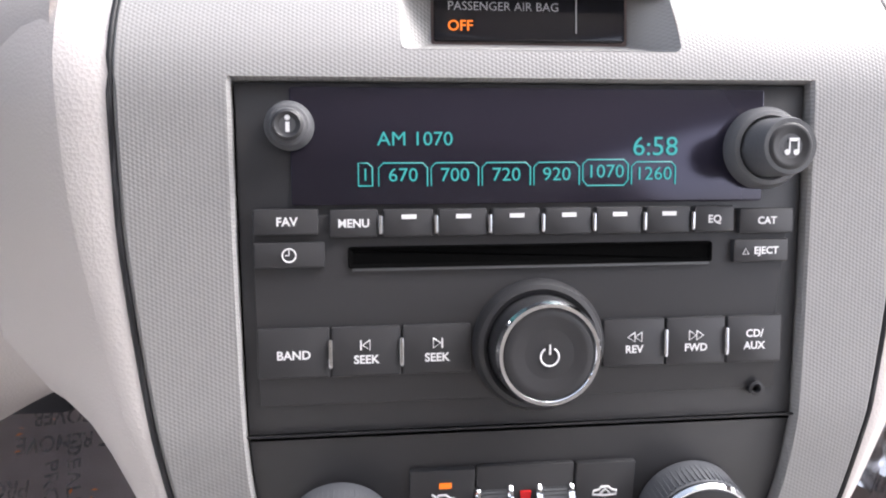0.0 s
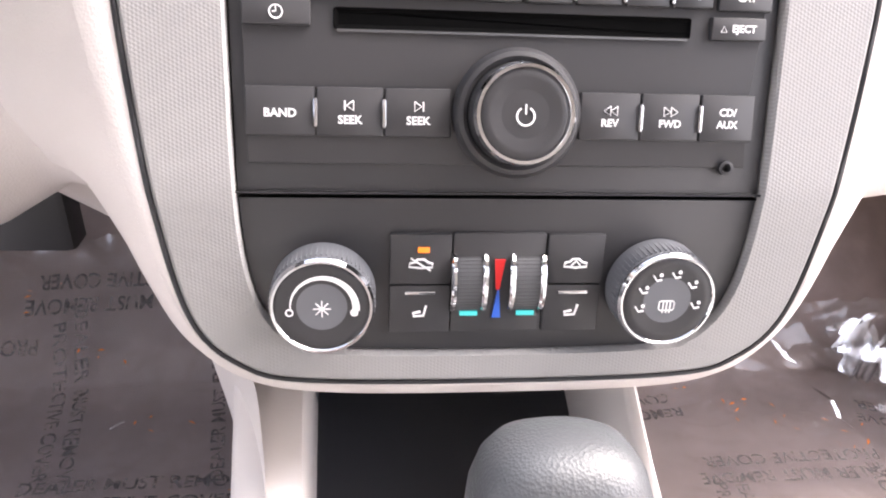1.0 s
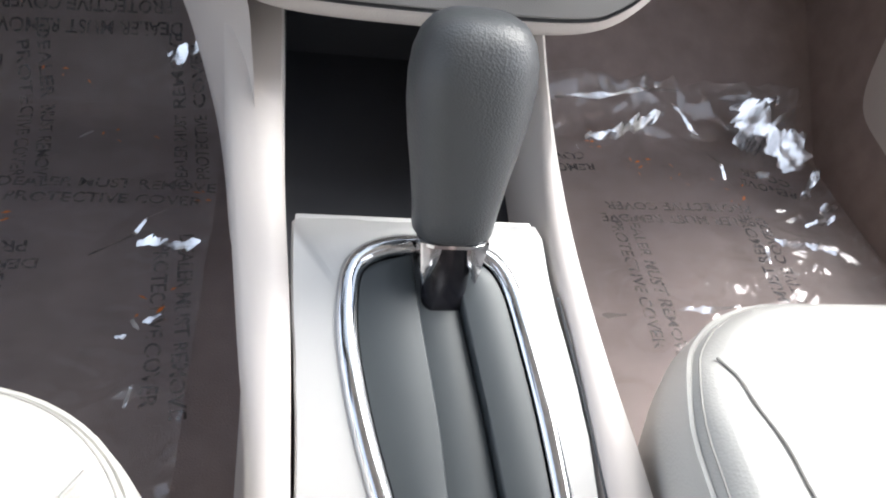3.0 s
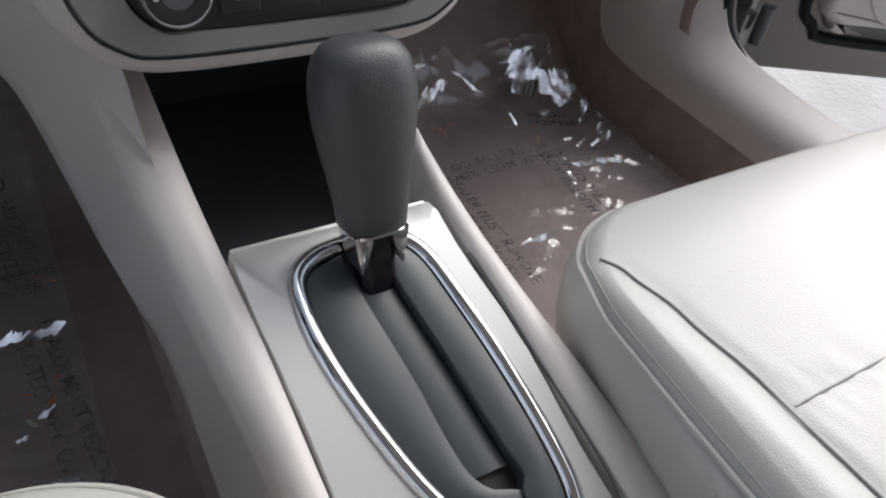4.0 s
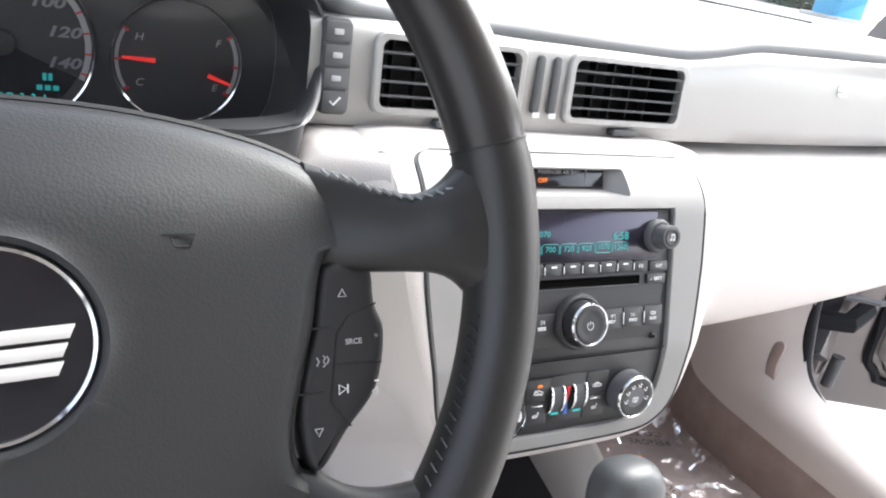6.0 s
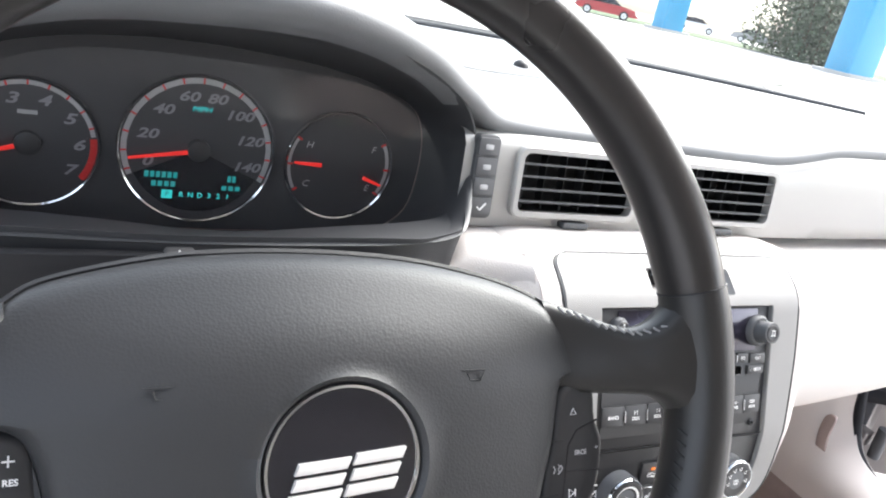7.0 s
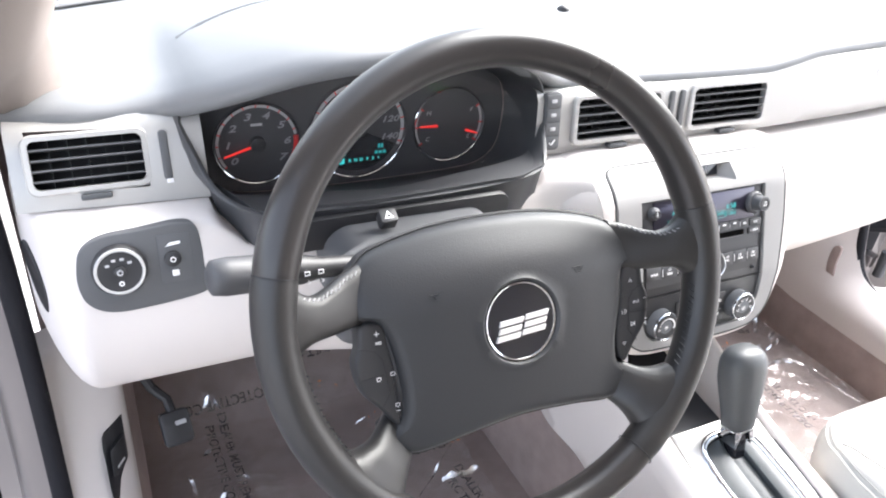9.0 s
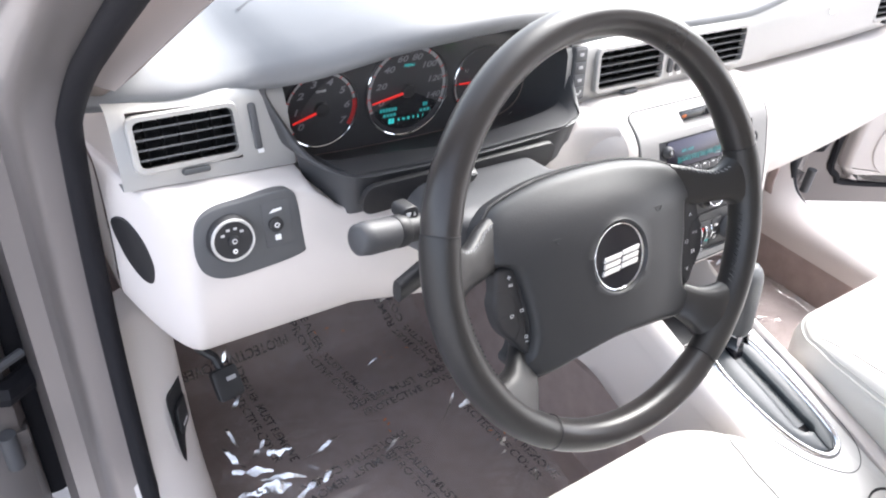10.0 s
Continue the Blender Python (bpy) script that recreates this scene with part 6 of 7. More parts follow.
# ---- air vents and dash switches ----
def vent(x0, x1, z0, z1, tilt=8, name="air_vent"):
    cx, cz = (x0 + x1) / 2, (z0 + z1) / 2
    y = yt(cx) - 0.004
    vm = plane_map((cx, y, cz), tilt)
    w, h = x1 - x0, z1 - z0
    v = part(name, Shape(vm).loops([[(x, y, 0.001) for x, y in rr(w + 0.003, h + 0.003, 0.004)], [(x, y, -0.045) for x, y in rr(w + 0.003, h + 0.003, 0.004)]], False, True), DEEP, dash, "black louvred air vent", smooth=30)
    part("vent_frame", Shape(vm).collar_plate(rr(w + 0.008, h + 0.008, 0.009), rr(w - 0.003, h - 0.003, 0.006), -0.004, 0.0052, 0.0014), TRIM, v, "silver vent frame")
    for k in range(4):
        q = -h / 2 + h * (k + 1) / 5
        part("louvre", Shape(vm).loops([[(s * w / 2, q + a, d) for a, d in ((0.0008, 0.003), (-0.0010, 0.003), (-0.0030, -0.016), (-0.0018, -0.016))] for s in (-1, 1)], True, True), DARKGREY, v)
    for k in range(5):
        q = -w / 2 + w * (k + 1) / 6
        part("vane", Shape(vm).box((q, 0, -0.024), (0.0014, h, 0.010)), BLACK, v)
    part("vent_tab", Shape(vm).slab([(p + 0.002, q - h / 2 - 0.0085) for p, q in rr(0.026, 0.0055, 0.002)], -0.003, 0.0065, 0.0012), KNOBLEATHER, v, "grey vent tab")
    return v
vent(-0.696, -0.600, 0.652, 0.698, 21)
vent(-0.142, -0.022, 0.650, 0.701)
vent(0.028, 0.150, 0.651, 0.701)
vent(0.565, 0.665, 0.655, 0.705)
for x, z in ((-0.583, 0.676), (-0.004, 0.677), (0.012, 0.677)):
    vm = plane_map((x, yt(x) - 0.004, z), 21 if x < -0.5 else 8)
    wl = part("vent_wheel", Shape(vm).slab(rr(0.0075, 0.046, 0.0036), -0.004, 0.0035, 0.0012), DARKGREY, dash, "dark vent thumbwheel")
    part("wheel_mark", Shape(vm).box((0.001, -0.024, 0.0032), (0.006, 0.004, 0.0012)), WHITE, wl)
bm_ = plane_map((-0.1735, yt(-0.17) - 0.004, 0.677), 8)
bank = part("button_strip", Shape(bm_).slab(rr(0.0215, 0.066, 0.005), -0.004, 0.004, 0.0015), DARKGREY, dash, "column of four dark menu buttons")
for k in range(4):
    v = 0.0235 - 0.0157 * k
    bb = part("menu_button", Shape(bm_).slab([(x, y + v) for x, y in rr(0.019, 0.0142, 0.002)], 0.003, 0.0052, 0.0008), DARKGREY, bank)
    if k == 3: part("tick_icon", Shape(bm_).tube([(-0.0035, v, 0.0054), (-0.001, v - 0.0025, 0.0054), (0.004, v + 0.003, 0.0054)], 0.0008, 5), WHITE, bb)
    else: part("icon", Shape(bm_).box((0, v, 0.0053), (0.0072, 0.0042, 0.0006), 0.001), GREYP, bb)
# emblem on the passenger trim
em_ = plane_map((0.389, yt(0.389) - 0.003, 0.695), 8)
part("trim_emblem", Shape(em_).slab(rr(0.020, 0.014, 0.006), -0.001, 0.002, 0.0008), CHROME, dash, "small chrome emblem")
part("trim_line", Shape(em_).box((-0.045, 0.001, 0.0002), (0.075, 0.001, 0.001)), SILVER, dash)
# defroster slot and light sensor in the dash top
def pad_z(x, y):
    a = (x + 0.74) / 1.48
    lo, hi = 6 / 18, 1.0
    for _ in range(24):
        m_ = (lo + hi) / 2
        if pad_fn(a, m_)[1] < y: lo = m_
        else: hi = m_
    return pad_fn(a, lo)[2]
slot_p = [(-0.60 + 1.20 * k / 48, 0.300 - 0.16 * (-0.60 + 1.20 * k / 48) ** 2) for k in range(49)]
for i0, i1 in ((2, 15), (17, 31), (33, 46)):
    part("defroster_slot", Shape().loops([[(x, y - 0.004, pad_z(x, y - 0.004) + 0.0006), (x, y, pad_z(x, y) + 0.0016), (x, y + 0.004, pad_z(x, y + 0.004) + 0.0006)] for x, y in slot_p[i0:i1 + 1]], closed=False), DARKGREY, dash, "dark defroster slot")
part("light_sensor", Shape().loops([[(-0.02 + r_ * math.cos(t), 0.345 + r_ * math.sin(t), pad_z(-0.02, 0.345) + h_) for t in [math.pi * k / 10 for k in range(20)]] for r_, h_ in ((0.009, -0.001), (0.0085, 0.003), (0.005, 0.006), (0.001, 0.007))], False, True), BLACK, dash, "small dark sensor dome", smooth=60)
strip = []
for k in range(61):
    x = -0.68 + 1.36 * k / 60
    y = 0.578 - 0.34 * x * x
    strip.append((x, y, pad_z(x, y) + 0.003))
part("windscreen_strip", Shape().tube(strip, 0.0032, 6), DARKGREY, dash, "black strip along the windscreen foot", smooth=60)
# headlamp switch panel
lm = plane_map((-0.620, 0.069, 0.598), 14, 0)
PL = [(-0.052, 0.010), (-0.046, 0.026), (-0.030, 0.034), (0.0, 0.036), (0.036, 0.038), (0.049, 0.034), (0.053, 0.020), (0.055, -0.020), (0.050, -0.032), (0.0, -0.037), (-0.030, -0.036), (-0.047, -0.026), (-0.053, -0.010)]
lights = thing("headlight_switch_panel", "dark grey headlight switch panel with a ringed dial", "switch panel", (-0.62, 0.07, 0.56))
part("plate", Shape(lm).slab([p[:2] for p in smooth_loop([(x, y, 0) for x, y in reversed(PL)], 4)], -0.012, 0.003, 0.0015), DARKGREY, lights, smooth=50)
dl = part("dial", Shape(lm).lathe([(0.0200, 0.002), (0.0195, 0.010), (0.018, 0.012), (0.0005, 0.0115)], 40, (-0.018, 0.0035)), BLACK, lights, "black headlight dial", smooth=50)
part("skirt", Shape(lm).lathe([(0.0232, 0.002), (0.0228, 0.0085), (0.0212, 0.0108), (0.0195, 0.0108)], 48, (-0.018, 0.0035), False, False), BLACK, dl)
part("ring", Shape(lm).lathe([(0.0212, 0.0100), (0.0209, 0.0122), (0.0203, 0.0130), (0.0186, 0.0128), (0.0180, 0.0112)], 48, (-0.018, 0.0035), False, False), SILVER, dl, "bright satin silver ring")
for a in (40, 75, 110, 145):
    part("icon", Shape(lm).box((-0.018 + 0.0115 * math.cos(radians(a)), 0.0035 + 0.0115 * math.sin(radians(a)), 0.0121), (0.0036, 0.0024, 0.0006), 0.0005), GREYP, dl)
part("icon", Shape(lm).tube([(-0.018 + 0.0018 * math.cos(t * 0.785), -0.0075 + 0.0018 * math.sin(t * 0.785), 0.0122) for t in range(8)], 0.0007, 4, True), WHITE, dl)
part("dial_pointer", Shape(lm).lathe([(0.0055, 0.0112), (0.005, 0.0145), (0.004, 0.015)], 20, (-0.018, 0.0035)), BLACK, dl)
part("pointer_icon", Shape(lm).tube([(-0.018 + 0.0022 * math.cos(t * 0.785), 0.0035 + 0.0022 * math.sin(t * 0.785), 0.0151) for t in range(8)], 0.0007, 4, True), GREYP, dl)
part("switch_tile", Shape(lm).slab([(x + 0.030, y + 0.006) for x, y in rr(0.029, 0.046, 0.002)], 0.0026, 0.0035, 0.0003), DARKGREY, lights)
part("slide_icon", Shape(lm).slab([(0.022, 0.0175), (0.035, 0.0190), (0.035, 0.0215), (0.026, 0.0210)], 0.003, 0.0041), WHITE, lights)
part("dimmer", Shape(lm).lathe([(0.0075, 0.002), (0.007, 0.007), (0.005, 0.008)], 24, (0.027, 0.006)), BLACK, lights, "small dimmer button")
part("dimmer_icon", Shape(lm).tube([(0.027 + 0.0022 * math.cos(t * 0.785), 0.006 + 0.0022 * math.sin(t * 0.785), 0.0081) for t in range(8)], 0.0006, 4, True), WHITE, lights)
part("lock_icon", Shape(lm).box((0.028, -0.008, 0.0040), (0.0062, 0.0060, 0.0008), 0.001), WHITE, lights)
# end vent on the dash's side
ev = thing("side_vent", "black oval vent in the dash end", "vent", (-0.72, 0.17, 0.56))
def evm(u, v, w):
    x = -0.7105 - 0.24 * v
    return Vector((x - 0.9 * w, 0.062 + end_curve(x) - 0.4 * w, 0.566 + 0.25 * v + u * 2.1))
part("grille", Shape(evm).slab([p[:2] for p in smooth_loop([(x, y, 0) for x, y in [(0.0, 0.038), (-0.012, 0.02), (-0.014, -0.01), (-0.008, -0.034), (0.004, -0.040), (0.012, -0.02), (0.012, 0.012)]], 4)], -0.008, 0.002, 0.001), DEEP, ev)

# ---- seats ----
def seat(cx, side, front, label):
    st = thing("bucket_seat", label, "car seat", (cx, -0.45, 0.05))
    W, F, B = 0.243, front, -0.80
    cy = (F + B) / 2
    outline = []
    for x, y in rr(2 * W, F - B, 0.100, 14):
        # front edge bows gently forward
        outline.append((x, y + (0.012 * (1 - (x / W) ** 2) if y > 0 else 0) - (0.010 if y > 0 else 0)))
    def dense(poly, step=0.02):
        out = []
        for a, b in zip(poly, poly[1:] + poly[:1]):
            m = max(1, int(math.dist(a, b) / step))
            out += [(a[0] + (b[0] - a[0]) * i / m, a[1] + (b[1] - a[1]) * i / m) for i in range(m)]
        return out
    outline = dense(outline)
    def seam_x(y):
        """Inner edge of the side bolster, from the front corner backwards."""
        return lerp_table([(0.0, 0.209), (0.020, 0.201), (0.06, 0.192), (0.12, 0.184), (0.20, 0.180), (0.7, 0.180)], F - 0.060 - y)[0]
    def height(x, y):
        z = 0.337 - 0.03 * max(0, (F - y) / 0.7) - 0.020 * max(0, (y - F + 0.09) / 0.09) ** 2
        d = abs(x) - seam_x(y)
        if y < F - 0.055:
            z += 0.006 * math.exp(-((d - 0.026) / 0.018) ** 2) - 0.0022 * math.exp(-(d / 0.007) ** 2)
        z -= 0.002 * math.exp(-((y - F + 0.195) / 0.008) ** 2) if abs(x) < seam_x(y) else 0
        return z + 0.004 * (1 - (x / W) ** 2)
    def at(p, k, dz=0.0):
        x, y = p[0] * k, p[1] * k
        return (cx + x, cy + y, height(x, cy + y) + dz)
    rings = []
    for d, z in ((0.060, 0.07), (0.044, 0.12), (0.028, 0.18), (0.013, 0.24), (0.007, 0.275), (0.005, 0.300), (0.007, 0.314)):
        rings.append([(cx + x, cy + y, z - (0.012 * max(0, (cy + y - F + 0.06) / 0.06) if z > 0.25 else 0)) for x, y in inset(outline, d)])
    sides = list(rings)
    top0 = inset(outline, 0.010)
    tops = [[(cx + x, cy + y, height(x, cy + y) - 0.014) for x, y in top0], [(cx + x, cy + y, height(x, cy + y) - 0.005) for x, y in inset(outline, 0.015)]]
    inner = inset(outline, 0.022)
    tops += [[at(p, k) for p in inner] for k in [1 - 0.011 * i for i in range(36)] + [0.55, 0.45, 0.3, 0.15, 0.02]]
    part("side_panel", Shape().loops(sides + [tops[0]], True, False), SEATLEATHER, st, "cream leather seat side", smooth=70)
    part("cushion", Shape().loops(tops, False, True), SEATLEATHER, st, "smooth cream leather cushion", smooth=70)
    back = min(range(len(top0)), key=lambda i: (top0[i][1], top0[i][0]))
    def edge_line(d, dz):
        loop = inset(outline, d)
        loop = loop[back:] + loop[:back]
        return [(cx + x, cy + y, height(x, cy + y) + dz) for x, y in loop if cy + y > B + 0.12]
    part("piping", Shape().tube(edge_line(0.0105, -0.0115), 0.0021, 6), SEATLEATHER, st, "raised seam")
    part("seam_line", Shape().tube(edge_line(0.0142, -0.0058), 0.0006, 5), SEAM, st, "stitched seam line")
    for s in (-1, 1):
        bs = [(s * seam_x(y), y) for y in [F - 0.058 - 0.5 * (k / 40) ** 1.5 for k in range(41)]]
        part("piping", Shape().tube([(cx + x, y, height(x, y) + 0.0011) for x, y in bs[2:]], 0.0009, 6), SEAM, st, "bolster seam")
    part("piping", Shape().tube([(cx + x, F - 0.195, height(x, F - 0.195) + 0.0011) for x in [-0.178 + 0.356 * k / 30 for k in range(31)]], 0.0009, 6), SEAM, st, "cross seam")
    part("base", Shape().box((cx, -0.48, 0.06), (0.40, 0.50, 0.10), 0.02), BLACK, st)
    return st
seat(0.347, 1, -0.106, "cream leather passenger seat cushion with piped seams")
seat(-0.346, -1, -0.160, "cream leather driver's seat cushion with piped seams")

# ---- protective film on the floor ----
def film(name, x0, x1, y0, y1, seed, label, ruffled, calm):
    """Clear sheet over the carpet, crumpled most round the given spots (x, y, radius, strength)."""
    f = thing(name, label, "protective film", ((x0 + x1) / 2, (y0 + y1) / 2, 0.02))
    def fn(a, b):
        x, y = x0 + (x1 - x0) * a, y0 + (y1 - y0) * b
        amount = calm
        for cx, cy, r, k in ruffled:
            amount += k * math.exp(-((x - cx) ** 2 + (y - cy) ** 2) / (r * r))
        amount = min(1.1, amount)
        wx = 0.012 * noise.noise(Vector((x * 14, y * 14, seed)))
        wy = 0.012 * noise.noise(Vector((x * 14, y * 14, seed + 9)))
        n1 = 1 - abs(noise.noise(Vector(((x + wx) * 13 + seed, (y + wy) * 17, seed)))) * 2
        n2 = 1 - abs(noise.noise(Vector(((x + 2 * wx) * 22 + seed, (y + 2 * wy) * 34, 2 * seed)))) * 2
        n3 = 1 - abs(noise.noise(Vector(((x + 2 * wx) * 95, (y - 2 * wy) * 80 + seed, 4.0)))) * 2
        z = amount * (0.0085 * n1 * abs(n1) + 0.0040 * n2 * abs(n2) + 0.0008 * n3)
        edge = 0.010 * math.exp(-((1 - b) / 0.03) ** 2) * (0.5 + n2) + 0.006 * math.exp(-(min(a, 1 - a) / 0.02) ** 2) * (0.5 + n2)
        return (x, y, floor_z(x, y) + 0.023 + max(-0.004, z + max(0, edge)))
    sh = part("sheet", Shape().sheet(fn, round((x1 - x0) / 0.0023), round((y1 - y0) / 0.0024)), FILM, f, "wrinkled clear plastic sheet", smooth=75)
    sh.visible_shadow = False
    return f
def worn_print(name):
    """Dark print that has come off in patches."""
    m = mat(name, (0.055, 0.050, 0.052), 0.6, vary=0.3, scale2=60)
    nt = m.node_tree
    geo = nt.nodes.new("ShaderNodeNewGeometry")
    n_ = nt.nodes.new("ShaderNodeTexNoise")
    n_.inputs["Scale"].default_value, n_.inputs["Detail"].default_value = 130, 4
    nt.links.new(geo.outputs["Position"], n_.inputs["Vector"])
    mr = nt.nodes.new("ShaderNodeMapRange")
    mr.inputs["From Min"].default_value, mr.inputs["From Max"].default_value = 0.36, 0.52
    mr.inputs["To Max"].default_value = 0.76
    nt.links.new(n_.outputs["Fac"], mr.inputs["Value"])
    nt.links.new(mr.outputs["Result"], nt.nodes["Principled BSDF"].inputs["Alpha"])
    return m
PRINT = worn_print("dark_film_print")
def film_text(f, cx, cy, turn, size=0.0205, lines=("DEALER MUST REMOVE", "PROTECTIVE COVER")):
    """Printed warning, following the dents of the film a little."""
    def lie(u, v, w):
        sway = 0.0022 * noise.noise(Vector((u * 60, v * 60, 3.0)))
        return (u + sway, v - sway, floor_z(u, v) + 0.0170)
    for k, t in enumerate(lines):
        c, s = math.cos(radians(turn)), math.sin(radians(turn))
        o = -k * size * 1.15
        part("lettering", lettering(t, size, lie, (cx - s * o, cy + c * o, 0), turn=turn, wide=1.05, bold=0.0004), PRINT, f)
fd = film("driver_floor_film", -0.66, -0.155, -0.15, 0.56, 2.0, "clear protective film with printed warnings over the driver's carpet",
          [(-0.20, 0.48, 0.05, 0.8), (-0.20, 0.19, 0.05, 0.4), (-0.20, 0.03, 0.05, 0.35), (-0.57, 0.20, 0.07, 1.0), (-0.60, 0.34, 0.07, 0.8), (-0.50, 0.12, 0.08, 0.8), (-0.53, 0.25, 0.06, 0.9), (-0.59, 0.26, 0.05, 0.9), (-0.55, 0.44, 0.05, 0.7), (-0.62, 0.05, 0.09, 0.3), (-0.55, 0.28, 0.09, 0.35), (-0.40, 0.30, 0.08, 0.2)], 0.13)
fp = film("passenger_floor_film", 0.17, 0.63, -0.12, 0.485, 5.0, "clear protective film with printed warnings over the passenger carpet",
          [(0.54, 0.44, 0.10, 1.0), (0.36, 0.45, 0.08, 0.8), (0.60, 0.34, 0.05, 0.8), (0.57, 0.24, 0.06, 0.8), (0.50, 0.18, 0.06, 0.5), (0.26, 0.42, 0.06, 0.7), (0.38, 0.11, 0.06, 0.5), (0.27, 0.15, 0.05, 0.4), (0.45, 0.36, 0.06, 0.3), (0.43, 0.19, 0.06, 0.35)], 0.14)
# folds of film that stand out of the sheet
def shard(f, x, y, ln, wd, turn, seed):
    rg = random.Random(seed)
    wd = max(0.0036, wd * 1.25)
    c, s = math.cos(radians(turn)), math.sin(radians(turn))
    nrm = (Vector((-0.07, -0.75, 0.60)) if x > 0 else Vector((-0.25, -0.66, 0.70))).normalized()
    nu, nv = max(8, round(ln / 0.0028)), max(4, round(wd / 0.0028))
    pleat = 0.055 if wd > 0.03 else 0.018
    rows = []
    for k in range(nu + 1):
        q = k / nu
        taper = (math.sin(math.pi * (0.06 + 0.9 * q)) ** 0.6) * ((0.95 + 0.4 * noise.noise(Vector((q * 4.5, seed, 0.3)))) if wd > 0.03 else (0.62 + 0.75 * noise.noise(Vector((q * 4.5, seed, 0.3)))))
        row = []
        for j in range(nv + 1):
            v = 2 * j / nv - 1
            jag = 0.25 * wd * noise.noise(Vector((q * 9 + seed, v * 2, 1.1)))
            a, b = ln * (q - 0.5) + jag, 0.55 * wd * v * taper + 0.2 * wd * math.sin(3 * q + seed) + jag
            px, py = x + c * a - s * b, y + s * a + c * b
            up = -(nrm.x * (px - x) + nrm.y * (py - y)) / nrm.z + (0.004 if wd > 0.03 else 0.007) * noise.noise(Vector((px * 24, py * 24, seed)))
            up = pleat * (up / pleat - math.floor(up / pleat)) if wd > 0.010 else max(-0.007, min(0.007, up)) + 0.007
            crumple = (1 - abs(noise.noise(Vector((px * 50 + seed, py * 50, 2.0)))) * 2) * min(0.0026, 0.07 * wd)
            row.append((px, py, up + crumple))
        rows.append(row)
    rows = [[(p[0], p[1], floor_z(p[0], p[1]) + 0.027 + max(0, p[2])) for p in r] for r in rows]
    part("fold", Shape().loops(rows, closed=False), FLAP, f, "shiny fold of film", smooth=60).visible_shadow = False
for k, row in enumerate([(0.560, 0.392, 0.105, 0.044, -28), (0.562, 0.466, 0.069, 0.006, 8), (0.608, 0.453, 0.061, 0.005, 22), (0.360, 0.425, 0.115, 0.014, 15), (0.355, 0.466, 0.177, 0.005, 1), (0.453, 0.440, 0.054, 0.004, -30), (0.478, 0.345, 0.057, 0.004, -62), (0.604, 0.330, 0.074, 0.013, -125), (0.610, 0.287, 0.042, 0.009, 28), (0.580, 0.256, 0.050, 0.009, 14), (0.538, 0.212, 0.076, 0.009, -21), (0.481, 0.197, 0.034, 0.004, -57), (0.370, 0.108, 0.072, 0.004, 3), (0.256, 0.095, 0.026, 0.003, -1)]):
    shard(fp, *row, 20 + k)
for k, row in enumerate([(-0.210, 0.474, 0.048, 0.010, 23), (-0.193, 0.180, 0.062, 0.009, -6), (-0.226, 0.202, 0.107, 0.003, 37), (-0.305, 0.347, 0.016, 0.003, 1), (-0.208, 0.077, 0.010, 0.004, -27), (-0.195, 0.086, 0.017, 0.004, 20), (-0.217, 0.063, 0.011, 0.004, -2), (-0.200, 0.0, 0.017, 0.004, 57), (-0.584, 0.224, 0.062, 0.008, -28), (-0.548, 0.190, 0.07, 0.006, -24), (-0.555, 0.37, 0.030, 0.005, 30), (-0.588, 0.300, 0.035, 0.006, -70), (-0.600, 0.262, 0.045, 0.006, -60), (-0.560, 0.262, 0.030, 0.007, 25), (-0.535, 0.236, 0.040, 0.010, -20), (-0.585, 0.180, 0.085, 0.014, -12), (-0.530, 0.150, 0.060, 0.008, 15), (-0.470, 0.215, 0.075, 0.004, 6), (-0.545, 0.455, 0.030, 0.006, 40), (-0.49, 0.16, 0.04, 0.005, 20), (-0.37, 0.165, 0.03, 0.004, 8)]):
    shard(fd, *row, 60 + k)
film_text(fd, -0.272, 0.284, 1)
film_text(fd, -0.362, 0.392, -80)
film_text(fd, -0.330, 0.505, 183)
film_text(fd, -0.211, 0.395, 98)
film_text(fd, -0.172, 0.10, -85)
film_text(fd, -0.518, 0.335, -88)
film_text(fd, -0.425, 0.155, 186)
film_text(fd, -0.335, 0.055, -82)
film_text(fd, -0.520, 0.46, 182, lines=("PROTECTIVE COVER",))
film_text(fp, 0.408, 0.270, 180)
film_text(fp, 0.332, 0.165, -92)
film_text(fp, 0.488, 0.170, 88)
film_text(fp, 0.555, 0.340, 166, lines=("REMOVE", "COVER"))
film_text(fp, 0.275, 0.368, 184, lines=("REMOVE", "COVER"))
# orange glints on the film, painted as tiny flakes of plain orange
GLINT = mat("orange_glint", (0.85, 0.22, 0.03), 0.3, vary=0.2)
